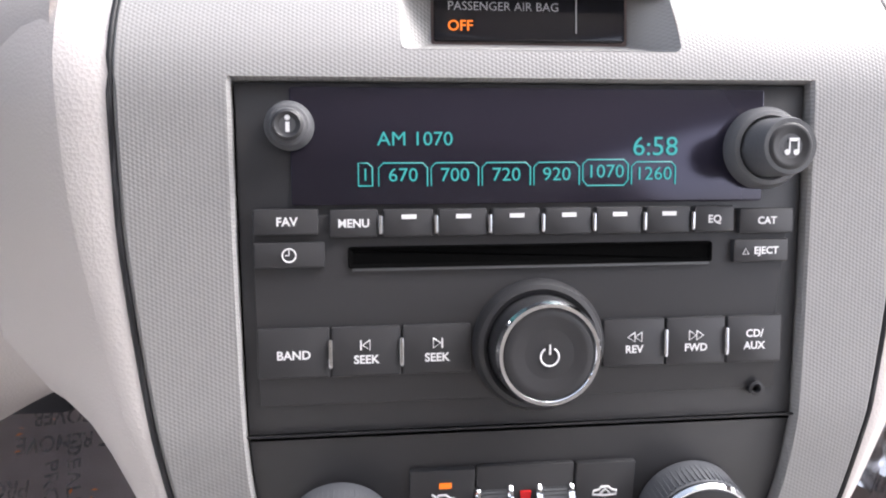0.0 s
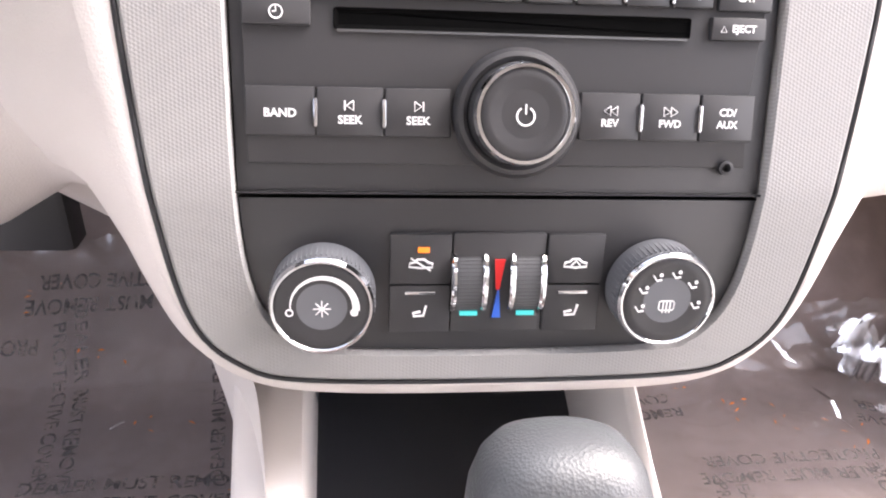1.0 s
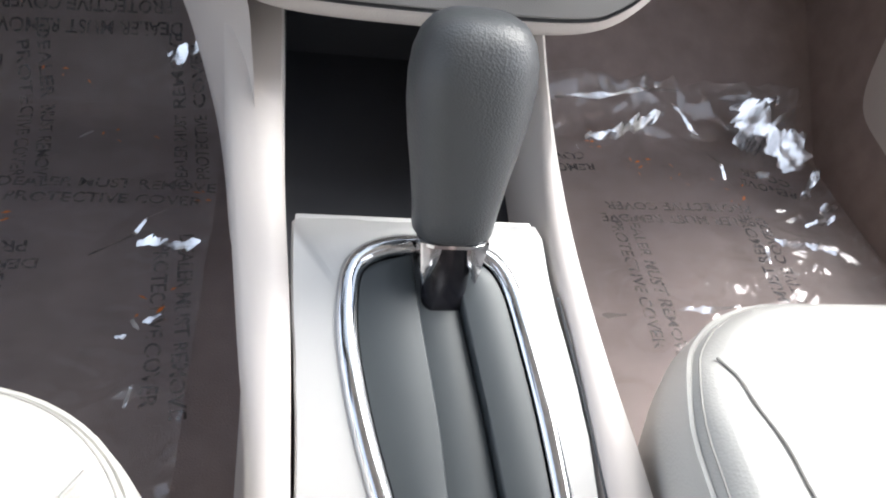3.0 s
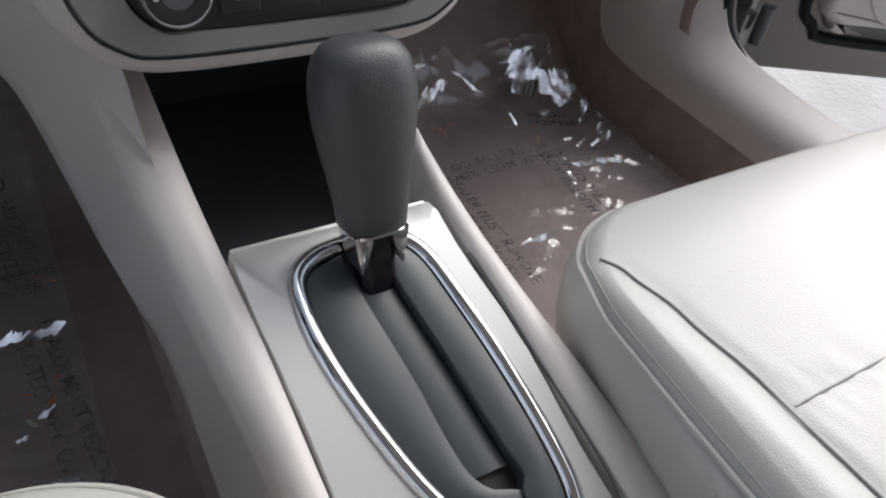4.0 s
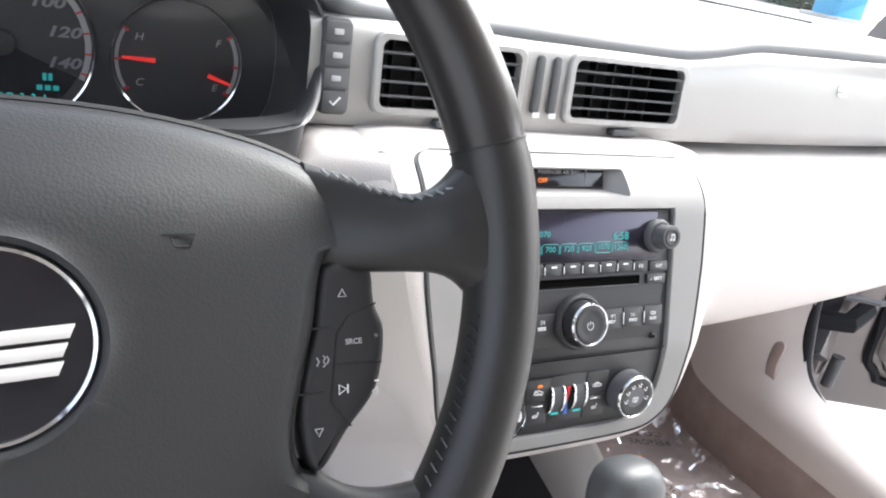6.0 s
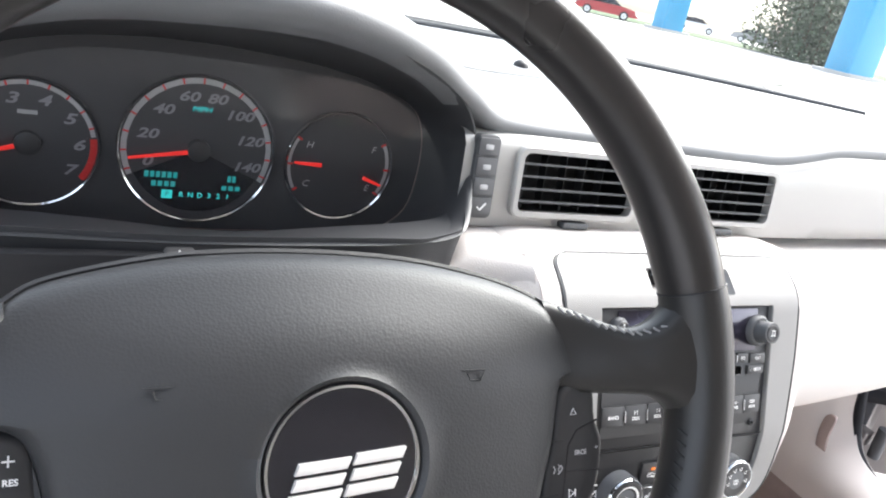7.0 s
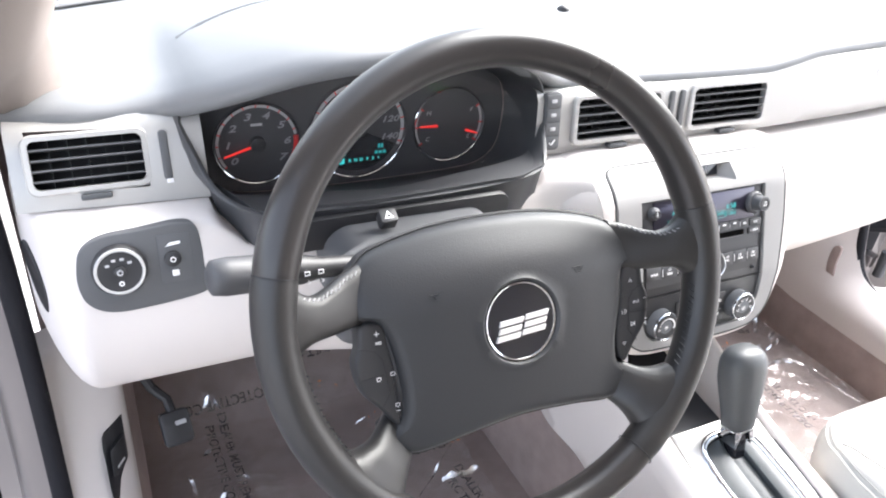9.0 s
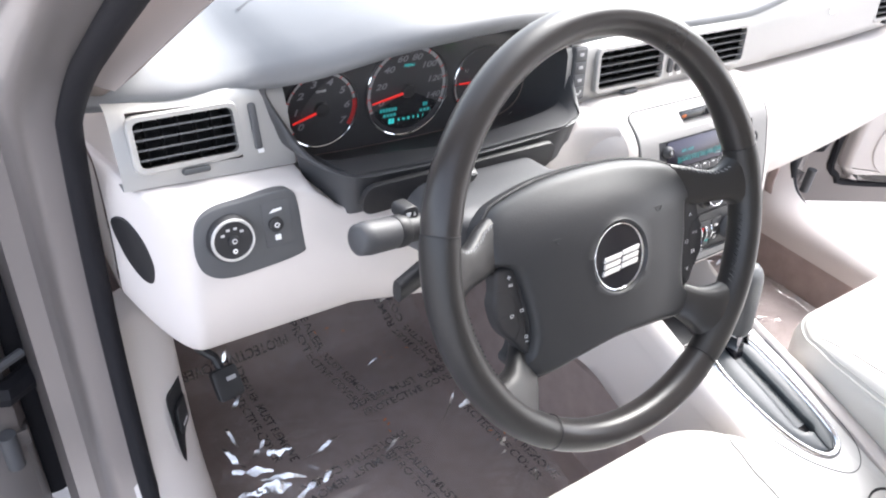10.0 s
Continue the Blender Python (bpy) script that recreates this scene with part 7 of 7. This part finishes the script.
for f, spots in ((fd, ((-0.42, 0.50), (-0.35, 0.44), (-0.27, 0.35), (-0.185, 0.255), (-0.36, 0.20), (-0.21, 0.10))), (fp, ((0.33, 0.42), (0.38, 0.36), (0.42, 0.33), (0.30, 0.40), (0.36, 0.345), (0.47, 0.30)))):
    rg = random.Random(11)
    for cx, cy in spots:
        for k in range(4):
            x, y, a, r_ = cx + rg.gauss(0, 0.012), cy + rg.gauss(0, 0.012), rg.uniform(0, 3.1), rg.uniform(0.0012, 0.0032)
            z = floor_z(x, y) + 0.0320
            part("glint", Shape().add([(x + 2 * r_ * math.cos(a), y + 2 * r_ * math.sin(a), z), (x - 0.6 * r_ * math.sin(a), y + 0.6 * r_ * math.cos(a), z + 0.001), (x - 2 * r_ * math.cos(a), y - 2 * r_ * math.sin(a), z), (x + 0.6 * r_ * math.sin(a), y - 0.6 * r_ * math.cos(a), z)], [(0, 1, 2, 3)]), GLINT, f, "small orange flake painted for a glint")

# ---- footwells, kick panels, pedals ----
def side_lining(sd, opening_edge, inner_edge, x_in, x_out, label):
    """Kick panel running into the sill trim: skin between the carpet edge and the door opening."""
    k = thing("kick_panel", label, "kick panel", (sd * 0.7, 0.25, 0.0))
    oe = smooth_loop([(0, y, z) for y, z in opening_edge], 6, False)
    ie = smooth_loop([(0, y, z) for y, z in inner_edge], 6, False)
    n_ = len(oe) - 1
    def fn(a, b):
        i = round(a * n_)
        p, q = ie[i], oe[i]
        s_ = b ** 0.8
        x = x_in + (x_out - x_in) * max(0, (b - 0.25) / 0.75) ** 1.5
        return (sd * x, p[1] + (q[1] - p[1]) * s_, p[2] + (q[2] - p[2]) * s_ + 0.012 * math.sin(math.pi * b))
    part("panel", Shape().sheet(fn, n_, 14), CREAM_S, k, smooth=70)
    part("flange", Shape().loops([[(sd * x_out, y, z) for _, y, z in oe], [(sd * (x_out + 0.02), y + 0.004, z - 0.006) for _, y, z in oe]], closed=False), CREAM_S, k)
    return k
kickd = side_lining(-1, [(0.30, 0.388), (0.256, 0.380), (0.232, 0.34), (0.20, 0.28), (0.15, 0.20), (0.08, 0.13), (-0.05, 0.11), (-0.6, 0.105)],
            [(0.325, 0.40), (0.31, 0.36), (0.288, 0.30), (0.272, 0.22), (0.225, 0.12), (0.13, 0.07), (-0.1, 0.06), (-0.6, 0.06)], 0.660, 0.738, "cream kick panel and sill trim in the driver's footwell")
kickp = side_lining(1, [(0.34, 0.54), (0.305, 0.45), (0.275, 0.386), (0.266, 0.30), (0.252, 0.25), (0.220, 0.205), (0.15, 0.186), (0.0, 0.18), (-0.3, 0.18), (-0.6, 0.18)],
            [(0.46, 0.54), (0.45, 0.42), (0.44, 0.30), (0.43, 0.20), (0.40, 0.13), (0.33, 0.112), (0.25, 0.11), (0.04, 0.11), (-0.3, 0.11), (-0.6, 0.11)], 0.672, 0.735, "cream kick panel and sill trim on the passenger side")
for s, poly in ((1, [(-0.6, 0.0), (0.85, 0.0), (0.85, 0.54), (0.455, 0.54), (0.435, 0.22), (0.38, 0.125), (0.25, 0.114), (-0.6, 0.114)]), (-1, [(-0.6, 0.0), (0.85, 0.0), (0.85, 0.46), (0.37, 0.46), (0.345, 0.30), (0.315, 0.19), (0.24, 0.10), (0.11, 0.072), (-0.6, 0.065)])):
    part("wall_footwell", Shape().loops([[(s * x, y, z) for y, z in poly] for x in (0.676, 0.71)], True, True), CARPET, None, "carpeted side of the footwell", kind="structure", category="wall")
box_ = thing("data_connector_box", "black plastic box under the driver's dash", "connector box", (-0.28, 0.26, 0.34))
part("case", Shape().box((-0.305, 0.265, 0.342), (0.085, 0.03, 0.050), 0.006), BLACK, box_)
part("bracket", Shape().box((-0.305, 0.275, 0.400), (0.060, 0.02, 0.075), 0.004), BLACK, box_)
def wrap_fn(a, b):
    z = 0.42 - 0.34 * a
    y0 = lerp_table([(0.07, 0.13), (0.12, 0.225), (0.22, 0.272), (0.30, 0.288), (0.36, 0.31), (0.42, 0.33)], z)[0]
    return (-0.6605 + 0.012 * math.sin(1.57 * b), y0 + 0.11 * b, z)
part("carpet_wrap", Shape().sheet(wrap_fn, 16, 6), CARPET, kickd, "taupe carpet wrapped behind the panel's edge", smooth=60)
def on_kick(u, v, w):
    """The kick panel's face: u towards the cabin, v up, w out of the face."""
    x, z = -0.677 + u, 0.232 + v
    outer = lerp_table([(0.13, 0.08), (0.20, 0.15), (0.28, 0.20), (0.34, 0.232)], z)[0]
    inner = lerp_table([(0.12, 0.225), (0.22, 0.272), (0.30, 0.288), (0.36, 0.31)], z)[0]
    k = max(0, min(1, (-x - 0.660) / 0.078))
    return Vector((x, inner + (outer - inner) * k ** 0.55 - 0.017 - w, z + 0.3 * w))
rel = thing("hood_release", "black hood release lever on the kick panel", "lever", (-0.68, 0.27, 0.22))
part("recess", Shape(on_kick).slab([p[:2] for p in smooth_loop([(x, y, 0) for x, y in [(0.014, 0.042), (-0.004, 0.044), (-0.015, 0.038), (-0.015, 0.008), (-0.014, -0.028), (-0.009, -0.050), (-0.002, -0.020), (0.010, -0.007), (0.014, 0.012)]], 3)], -0.004, 0.002, 0.001), DEEP, rel)
hnd = part("handle", Shape(on_kick).box((0.001, 0.008, 0.006), (0.019, 0.032, 0.010), 0.004), BLACK, rel)
part("mark", Shape(on_kick).box((0.002, 0.000, 0.0115), (0.009, 0.003, 0.0008)), WHITE, hnd)
ped = thing("parking_brake_pedal", "black parking brake pedal with a ribbed pad", "pedal", (-0.60, 0.26, 0.2))
pmap = plane_map((-0.603, 0.238, 0.237), 35, 8)
pp = part("pad", Shape(pmap).slab(rr(0.038, 0.046, 0.006), -0.012, 0.0, 0.003), BLACK, ped)
part("pad_mark", Shape(pmap).box((0.006, 0.006, 0.0004), (0.014, 0.006, 0.0008), 0.001), GREYP, pp)
part("arm", Shape().tube([(-0.605, 0.252, 0.244), (-0.610, 0.270, 0.262), (-0.626, 0.285, 0.274), (-0.636, 0.288, 0.300), (-0.642, 0.295, 0.345), (-0.645, 0.33, 0.44)], 0.0065, 8), BLACK, ped)
def kick_x(y):
    return 0.672 + 0.063 * max(0, (0.42 - y) / 0.16 - 0.25) ** 1.5 * 0.55
def on_pass_kick(u, v, w):
    """The passenger kick panel's face: u rearwards, v up, w out of the face."""
    y = 0.272 - u
    return Vector((kick_x(y) + 0.0035 - w, y, 0.212 + v))
# the groove's shade, laid on the panel as a thin carpet-brown patch
part("grip_shade", Shape(on_pass_kick).slab([p[:2] for p in smooth_loop([(x, y, 0) for x, y in [(0.006, 0.046), (-0.009, 0.043), (-0.010, 0.006), (0.000, -0.030), (0.017, -0.052), (0.026, -0.050), (0.012, -0.020), (0.006, 0.010)]], 4)], -0.004, 0.0008, 0.0004), CARPET, kickp, "narrow brown patch for the shade in a grip groove", smooth=40)

# ---- door openings, pillars, seals ----
def opening(s):
    """Body frame and rubber seal round a front door opening; s is the side."""
    P = [(-0.60, 0.075), (-0.05, 0.085), (0.08, 0.115), (0.150, 0.19), (0.180, 0.30), (0.196, 0.42), (0.194, 0.53), (0.180, 0.62), (0.155, 0.70), (0.105, 0.762), (0.042, 0.812), (-0.035, 0.868), (-0.12, 0.928), (-0.23, 1.0), (-0.38, 1.07), (-0.80, 1.095)]
    if s > 0:
        P = [(-0.60, 0.145), (-0.02, 0.15), (0.09, 0.158), (0.19, 0.178), (0.242, 0.212), (0.266, 0.28), (0.283, 0.36), (0.305, 0.45), (0.312, 0.55), (0.29, 0.65), (0.24, 0.735), (0.16, 0.795), (0.04, 0.855), (-0.14, 0.925), (-0.30, 0.985), (-0.48, 1.045), (-0.80, 1.085)]
    pts = smooth_loop([(0, y, z) for y, z in P], 4, False)
    def lean(z):
        return 0.0 if z < 0.70 else (z - 0.70) * (0.15 if s < 0 else 0.28)
    line = [Vector((s * (0.742 - lean(z)), y, z)) for _, y, z in pts]
    part("trim_seal", Shape().tube([tuple(p) for p in line], 0.0110, 10), RUBBER, None, "black rubber door seal", smooth=70, kind="structure", category="seal")
    rows = []
    for i, p in enumerate(line):
        d = (line[min(len(line) - 1, i + 1)] - line[max(0, i - 1)])
        n_ = Vector((0, d.z, -d.y)).normalized()
        rows.append([tuple(p + n_ * 0.002 + Vector((s * -0.004, 0, 0))), tuple(p + n_ * 0.002 + Vector((s * 0.004, 0, 0))), tuple(p + n_ * 0.006 + Vector((s * 0.030, 0, 0))), tuple(p + n_ * 0.016 + Vector((s * 0.040, 0, 0))), tuple(p + n_ * 0.05 + Vector((s * 0.046, 0, 0))), tuple(p + n_ * 0.075 + Vector((s * 0.052, 0, 0))), tuple(p + n_ * 0.085 + Vector((s * 0.075, 0, 0))), tuple(p + n_ * 0.16 + Vector((s * 0.085, 0, 0)))])
    part("trim_body_frame", Shape().loops(rows, closed=False), PAINT, None, "silver painted door frame", smooth=50, kind="structure", category="body")
    # pillar lining
    rows = []
    for k in range(12):
        f = 0.20 + 0.80 * k / 11
        y, z = 0.205 - 0.45 * f, 0.705 + 0.36 * f - 0.02 * f * f
        x = 0.706 - 0.108 * f
        rows.append([(s * (x + 0.03), y - 0.035, z - 0.02), (s * (x + 0.014), y - 0.042, z - 0.005), (s * (x - 0.004), y - 0.024, z + 0.0), (s * (x - 0.024), y + 0.008, z + 0.016), (s * (x - 0.022), y + 0.04, z + 0.035), (s * (x + 0.03), y + 0.05, z + 0.04)])
    rows = [[(s * 0.722, 0.190, 0.700), (s * 0.708, 0.184, 0.700), (s * 0.690, 0.188, 0.700), (s * 0.660, 0.207, 0.700), (s * 0.658, 0.25, 0.70), (s * 0.72, 0.27, 0.70)],
            [(s * 0.722, 0.172, 0.728), (s * 0.708, 0.166, 0.728), (s * 0.689, 0.172, 0.732), (s * 0.658, 0.206, 0.738), (s * 0.656, 0.245, 0.745), (s * 0.72, 0.26, 0.75)]] + rows
    part("trim_pillar", Shape().loops(rows, True, True), PILLAR, None, "beige fabric-textured windscreen pillar trim", smooth=60, kind="structure", category="pillar")
opening(-1)
opening(1)
for s in (-1, 1):
    part("wall_sill", Shape().box((s * 0.79, -0.55, -0.04), (0.11, 1.0, 0.20), 0.02), PAINT, None, "silver painted door sill", kind="structure", category="sill")
    part("wall_fender", Shape().box((s * 0.90, 0.82, 0.30), (0.10, 1.0, 0.62), 0.03), PAINT, None, "silver front wing", kind="structure", category="body")
    part("wall_rear_side", Shape().box((s * 0.74, -1.20, 0.5), (0.05, 0.6, 1.1), 0.02), HEADLINER, None, "plain light side of the rear cabin", kind="structure", category="wall")
# windscreen
wsx = lambda f: 0.72 - 0.10 * f
part("window_windscreen", Shape().sheet(lambda a, b: (wsx(b) * (2 * a - 1), 0.60 - 0.27 * (wsx(b) * (2 * a - 1)) ** 2 - 0.85 * b, 0.735 + 0.40 * b - 0.05 * b * b), 16, 8), GLASS, None, "clear windscreen", kind="structure", category="window").visible_shadow = False
part("trim_cowl", Shape().sheet(lambda a, b: (-0.74 + 1.48 * a, 0.595 - 0.27 * (-0.74 + 1.48 * a) ** 2 + 0.05 * b, 0.741 - 0.02 * (1.48 * a - 0.74) ** 2 + 0.008 * math.sin(3.1 * b)), 30, 4), RUBBER, None, "black strip along the windscreen's foot", kind="structure", category="trim")

# ---- open doors ----
def door(s, hinge, ang, name, label):
    d = thing(name, label, "car door", (hinge[0], hinge[1], 0.1))
    a = radians(ang)
    ex = Vector((s * math.sin(a), -math.cos(a), 0))
    en = Vector((s * math.cos(a), math.sin(a), 0)) * -1
    def dm(u, v, w):
        return Vector(hinge) + ex * u + Vector((0, 0, v)) + en * w
    shell = [(0.0, 0.03), (0.03, 0.0), (0.95, -0.01), (1.0, 0.05), (1.0, 0.60), (0.10, 0.62), (0.02, 0.50)]
    part("shell", Shape(dm).slab(shell, -0.10, 0.0, 0.008), PAINT, d, "silver painted door shell", smooth=50)
    inner = [p[:2] for p in smooth_loop([(x, y, 0) for x, y in [(0.115, 0.15), (0.145, 0.085), (0.24, 0.060), (0.90, 0.055), (0.95, 0.10), (0.95, 0.56), (0.18, 0.58), (0.125, 0.42)]], 4)]
    part("seal", Shape(dm).tube([(x, y, 0.004) for x, y in inner], 0.009, 6, True), RUBBER, d)
    panel = inset(inner, 0.022)
    part("lining", Shape(dm).slab(panel, 0.0, 0.035, 0.016, 3), CREAM, d, "cream door lining", smooth=60)
    sp = [(x + 0.29, y + 0.19) for x, y in rr(0.20, 0.17, 0.08, 8)]
    part("speaker_grille", Shape(dm).slab(sp, 0.03, 0.040, 0.003), CREAM_S, d, "round speaker grille")
    part("armrest", Shape(dm).slab([(x + 0.60, y + 0.40) for x, y in rr(0.50, 0.07, 0.03)], 0.03, 0.075, 0.02, 3), CREAM, d)
    return d, dm
dr, drm = door(1, (0.885, 0.345, 0.075), 64, "passenger_door", "open silver passenger door with a cream lining")
dl_, dlm = door(-1, (-0.905, 0.330, 0.075), 66, "driver_door", "open silver driver's door with a cream lining")
for s, hy in ((1, 0.305), (-1, 0.34)):
    h = thing("door_hinge", "greasy black steel door hinge and check strap", "hinge", (s * 0.86, hy, 0.25))
    for z in (0.18, 0.40):
        part("leaf", Shape().box((s * 0.865, hy, z), (0.030, 0.032, 0.026), 0.005), PAINT, h)
        part("pin", Shape(lambda u, v, w: Vector((s * 0.875 + u, hy - 0.03 + v, z + w))).lathe([(0.011, -0.03), (0.011, 0.03)], 16), DARKGREY, h)
    part("check_strap", Shape().tube([(s * 0.83, hy - 0.02, 0.33), (s * 0.88, hy - 0.05, 0.33), (s * 0.93, hy - 0.04, 0.32)], 0.006, 6), DARKGREY, h, "greasy metal check strap")
    part("loom", Shape().tube([(s * 0.82, hy + 0.01, 0.27), (s * 0.86, hy - 0.03, 0.28), (s * 0.93, hy - 0.01, 0.29)], 0.018, 8), RUBBER, h, "black rubber cable sleeve")
# solid black boxes stand in for the shade of the hinge cavities
part("wall_hinge_shade", Shape().box((0.845, 0.345, 0.34), (0.10, 0.06, 0.50), 0.01), RUBBER, None, "black box for the shade behind the hinges", kind="structure", category="body")
part("wall_hinge_shade", Shape().box((-0.85, 0.40, 0.30), (0.05, 0.06, 0.60), 0.01), RUBBER, None, "black box for the shade behind the hinges", kind="structure", category="body")

# ---- outside ----
G = -0.28
part("ground", Shape().sheet(lambda a, b: (-150 + 300 * a, -120 + 300 * b, G), 12, 12), ASPHALT, None, "pale worn asphalt", kind="structure", category="ground")

LINE = mat("worn_line_paint", (0.62, 0.62, 0.60), 0.8, grain=0.02, bump=0.4, vary=0.15, scale2=20)
part("ground_line", Shape().sheet(lambda a, b: (8.40 + 8.0 * a, 8.86 + 4.9 * a + 0.16 * b, G + 0.004), 20, 1), LINE, None, "worn white parking line", kind="structure", category="road marking")
def car(at, yaw, colour, name_label):
    c = thing("parked_car", name_label, "car", (at[0], at[1], G))
    t = Matrix.Rotation(radians(yaw), 3, "Z")
    cm = lambda u, v, w: Vector((at[0], at[1], G)) + t @ Vector((u, v, w))
    paint = mat("paint_" + name_label.split()[0], colour, 0.3, 0.1, vary=0.04, coat=0.5)
    prof = smooth_loop([(x, z, 0) for x, z in [(-2.25, 0.35), (-2.3, 0.62), (-2.15, 0.88), (-1.3, 0.96), (1.0, 0.96), (2.05, 0.82), (2.25, 0.55), (2.2, 0.32)]], 4)
    part("body", Shape(cm).loops([[(x, s * 0.88 * k, z) for x, z, _ in prof] for s, k in ((-1, 0.92), (-1, 1.0), (1, 1.0), (1, 0.92))], True, True), paint, c, smooth=50)
    roof = [(-1.7, 0.94), (-1.2, 1.38), (-0.3, 1.46), (0.4, 1.40), (1.15, 0.95)]
    part("cabin", Shape(cm).loops([[(x * 0.97, s * (0.74 if z < 1.2 else 0.60), z) for x, z in roof] for s in (-1, 1)], True, True), GLOSS, c, "dark glazed cabin")
    part("roof", Shape(cm).loops([[(x, s * 0.61, z) for x, z in ((-1.15, 1.385), (-0.3, 1.475), (0.4, 1.415), (0.4, 1.39), (-0.3, 1.45), (-1.1, 1.36))] for s in (-1, 1)], True, True), paint, c)
    for x in (-1.4, 1.4):
        for s in (-1, 1):
            wm_ = lambda u, v, w, x=x, s=s: cm(x + u, s * (0.80 + w), 0.33 + v)
            wl = part("wheel", Shape(wm_).lathe([(0.33, -0.1), (0.33, 0.06), (0.30, 0.09), (0.22, 0.09)], 28), RUBBER, c)
            part("rim", Shape(wm_).lathe([(0.22, 0.085), (0.20, 0.10), (0.05, 0.09)], 24), mat("alloy", (0.6, 0.6, 0.6), 0.3, 0.6), wl)
    return c
car((35.7, 48.2), -36.5, (0.35, 0.012, 0.02), "red parked car across the road")
car((58.0, 62.2), -43, (0.75, 0.75, 0.76), "white parked car across the road")
car((63.0, 58.6), -47, (0.30, 0.31, 0.32), "grey parked car beside a hedge")
BLUEP = mat("blue_painted_steel", (0.05, 0.29, 0.50), 0.45, vary=0.08, grain=0.02, bump=0.1)
def post(x, y, w, h, lean, label):
    p = thing("blue_post", label, "post", (x, y, G))
    pm = lambda u, v, q: Vector((x + u + lean * v, y + q, G + v))
    part("column", Shape(pm).loops([[(u * k, v, q * k) for u, q in rr(w, w * 0.7, w * 0.1, 3)] for v, k in ((0, 1), (h, 1))], True, True), BLUEP, p)
    part("footing", Shape(pm).loops([[(u, v, q) for u, q in rr(w * 1.35, w * 1.1, w * 0.1, 3)] for v in (0, 0.18)], True, True), mat("footing_concrete", (0.45, 0.44, 0.42), 0.9, vary=0.1, grain=0.02, bump=0.3), p)
post(36.6, 42.0, 1.9, 5.5, 0.0, "tall blue painted steel post by the road")
post(37.2, 27.6, 2.3, 6.0, 0.0, "broad blue painted steel post by the hedge")
# verge and pavement
part("ground_verge", Shape().sheet(lambda a, b: (28 + 24 * a + 14 * b, 64 - 48 * a + 7 * b, G + 0.05 + 0.05 * b), 30, 6), GRASS, None, "strip of mown grass", kind="structure", category="grass")
part("pavement", Shape().sheet(lambda a, b: (14 + 60 * a + 7.5 * b, 66 - 62 * a + 7.5 * b - 6.0, G + 0.01), 20, 4), mat("sunlit_concrete", (0.36, 0.35, 0.335), 0.9, vary=0.08, grain=0.05, bump=0.3, scale2=1.0), None, "pale concrete pavement", kind="structure", category="pavement")
part("road", Shape().sheet(lambda a, b: (-60 + 160 * a, -40 + 160 * b, G + 0.004), 4, 4), mat("grey_asphalt", (0.33, 0.32, 0.315), 0.9, vary=0.2, grain=0.02, bump=0.6, scale2=6), None, "grey asphalt lot", kind="structure", category="road")
# hedge: many small leaf clumps on stems
hedge = thing("hedge", "dense dark green hedge behind the verge", "hedge", (42, 32, G))
rng = random.Random(7)
stem = Shape()
leaf = Shape()
for k in range(26):
    bx, by = 43.5 + rng.uniform(-2.4, 3.0), 36.0 + rng.uniform(-2.6, 2.6)
    hgt = 5.0 + rng.uniform(-0.6, 1.0)
    stem.tube([(bx, by, G), (bx + rng.uniform(-0.2, 0.2), by, G + hgt * 0.5), (bx + rng.uniform(-0.3, 0.3), by + rng.uniform(-0.3, 0.3), G + hgt)], lambda f: 0.05 * (1 - 0.7 * f), 6)
    for j in range(420):
        a, r_, z = rng.uniform(0, 6.28), rng.uniform(0.1, 1.0), rng.uniform(0.05, hgt)
        c = Vector((bx + r_ * math.cos(a), by + r_ * math.sin(a), G + z))
        d = Vector((rng.uniform(-1, 1), rng.uniform(-1, 1), rng.uniform(-0.6, 1))).normalized() * 0.30
        e = d.orthogonal().normalized() * 0.11
        leaf.add([tuple(c), tuple(c + d * 0.5 + e), tuple(c + d), tuple(c + d * 0.5 - e)], [(0, 1, 2, 3)])
part("stems", stem, mat("bark", (0.10, 0.07, 0.05), 0.9, vary=0.2), hedge)
me = bpy.data.meshes.new("leaves")
me.from_pydata(leaf.v, [], leaf.f)
part("leaves", me, mat("hedge_leaves", (0.055, 0.080, 0.042), 0.6, vary=0.4, scale2=2.0), hedge, kind="stuff")

LINE = mat("white_road_paint", (0.70, 0.70, 0.68), 0.8, vary=0.06, grain=0.02, bump=0.3)
for a, b_ in (((4.5, 6.6), (24.0, 18.0)), ((9.0, 16.5), (30.0, 28.5)), ((12.0, 4.0), (28.0, 13.5))):
    d = (Vector(b_) - Vector(a)).normalized()
    n_ = Vector((-d.y, d.x)) * 0.12
    part("trim_parking_line", Shape().loops([[(a[0] - n_.x, a[1] - n_.y, G + 0.014), (a[0] + n_.x, a[1] + n_.y, G + 0.014)], [(b_[0] - n_.x, b_[1] - n_.y, G + 0.014), (b_[0] + n_.x, b_[1] + n_.y, G + 0.014)]], closed=False), LINE, None, "white painted parking line", kind="structure", category="road marking")
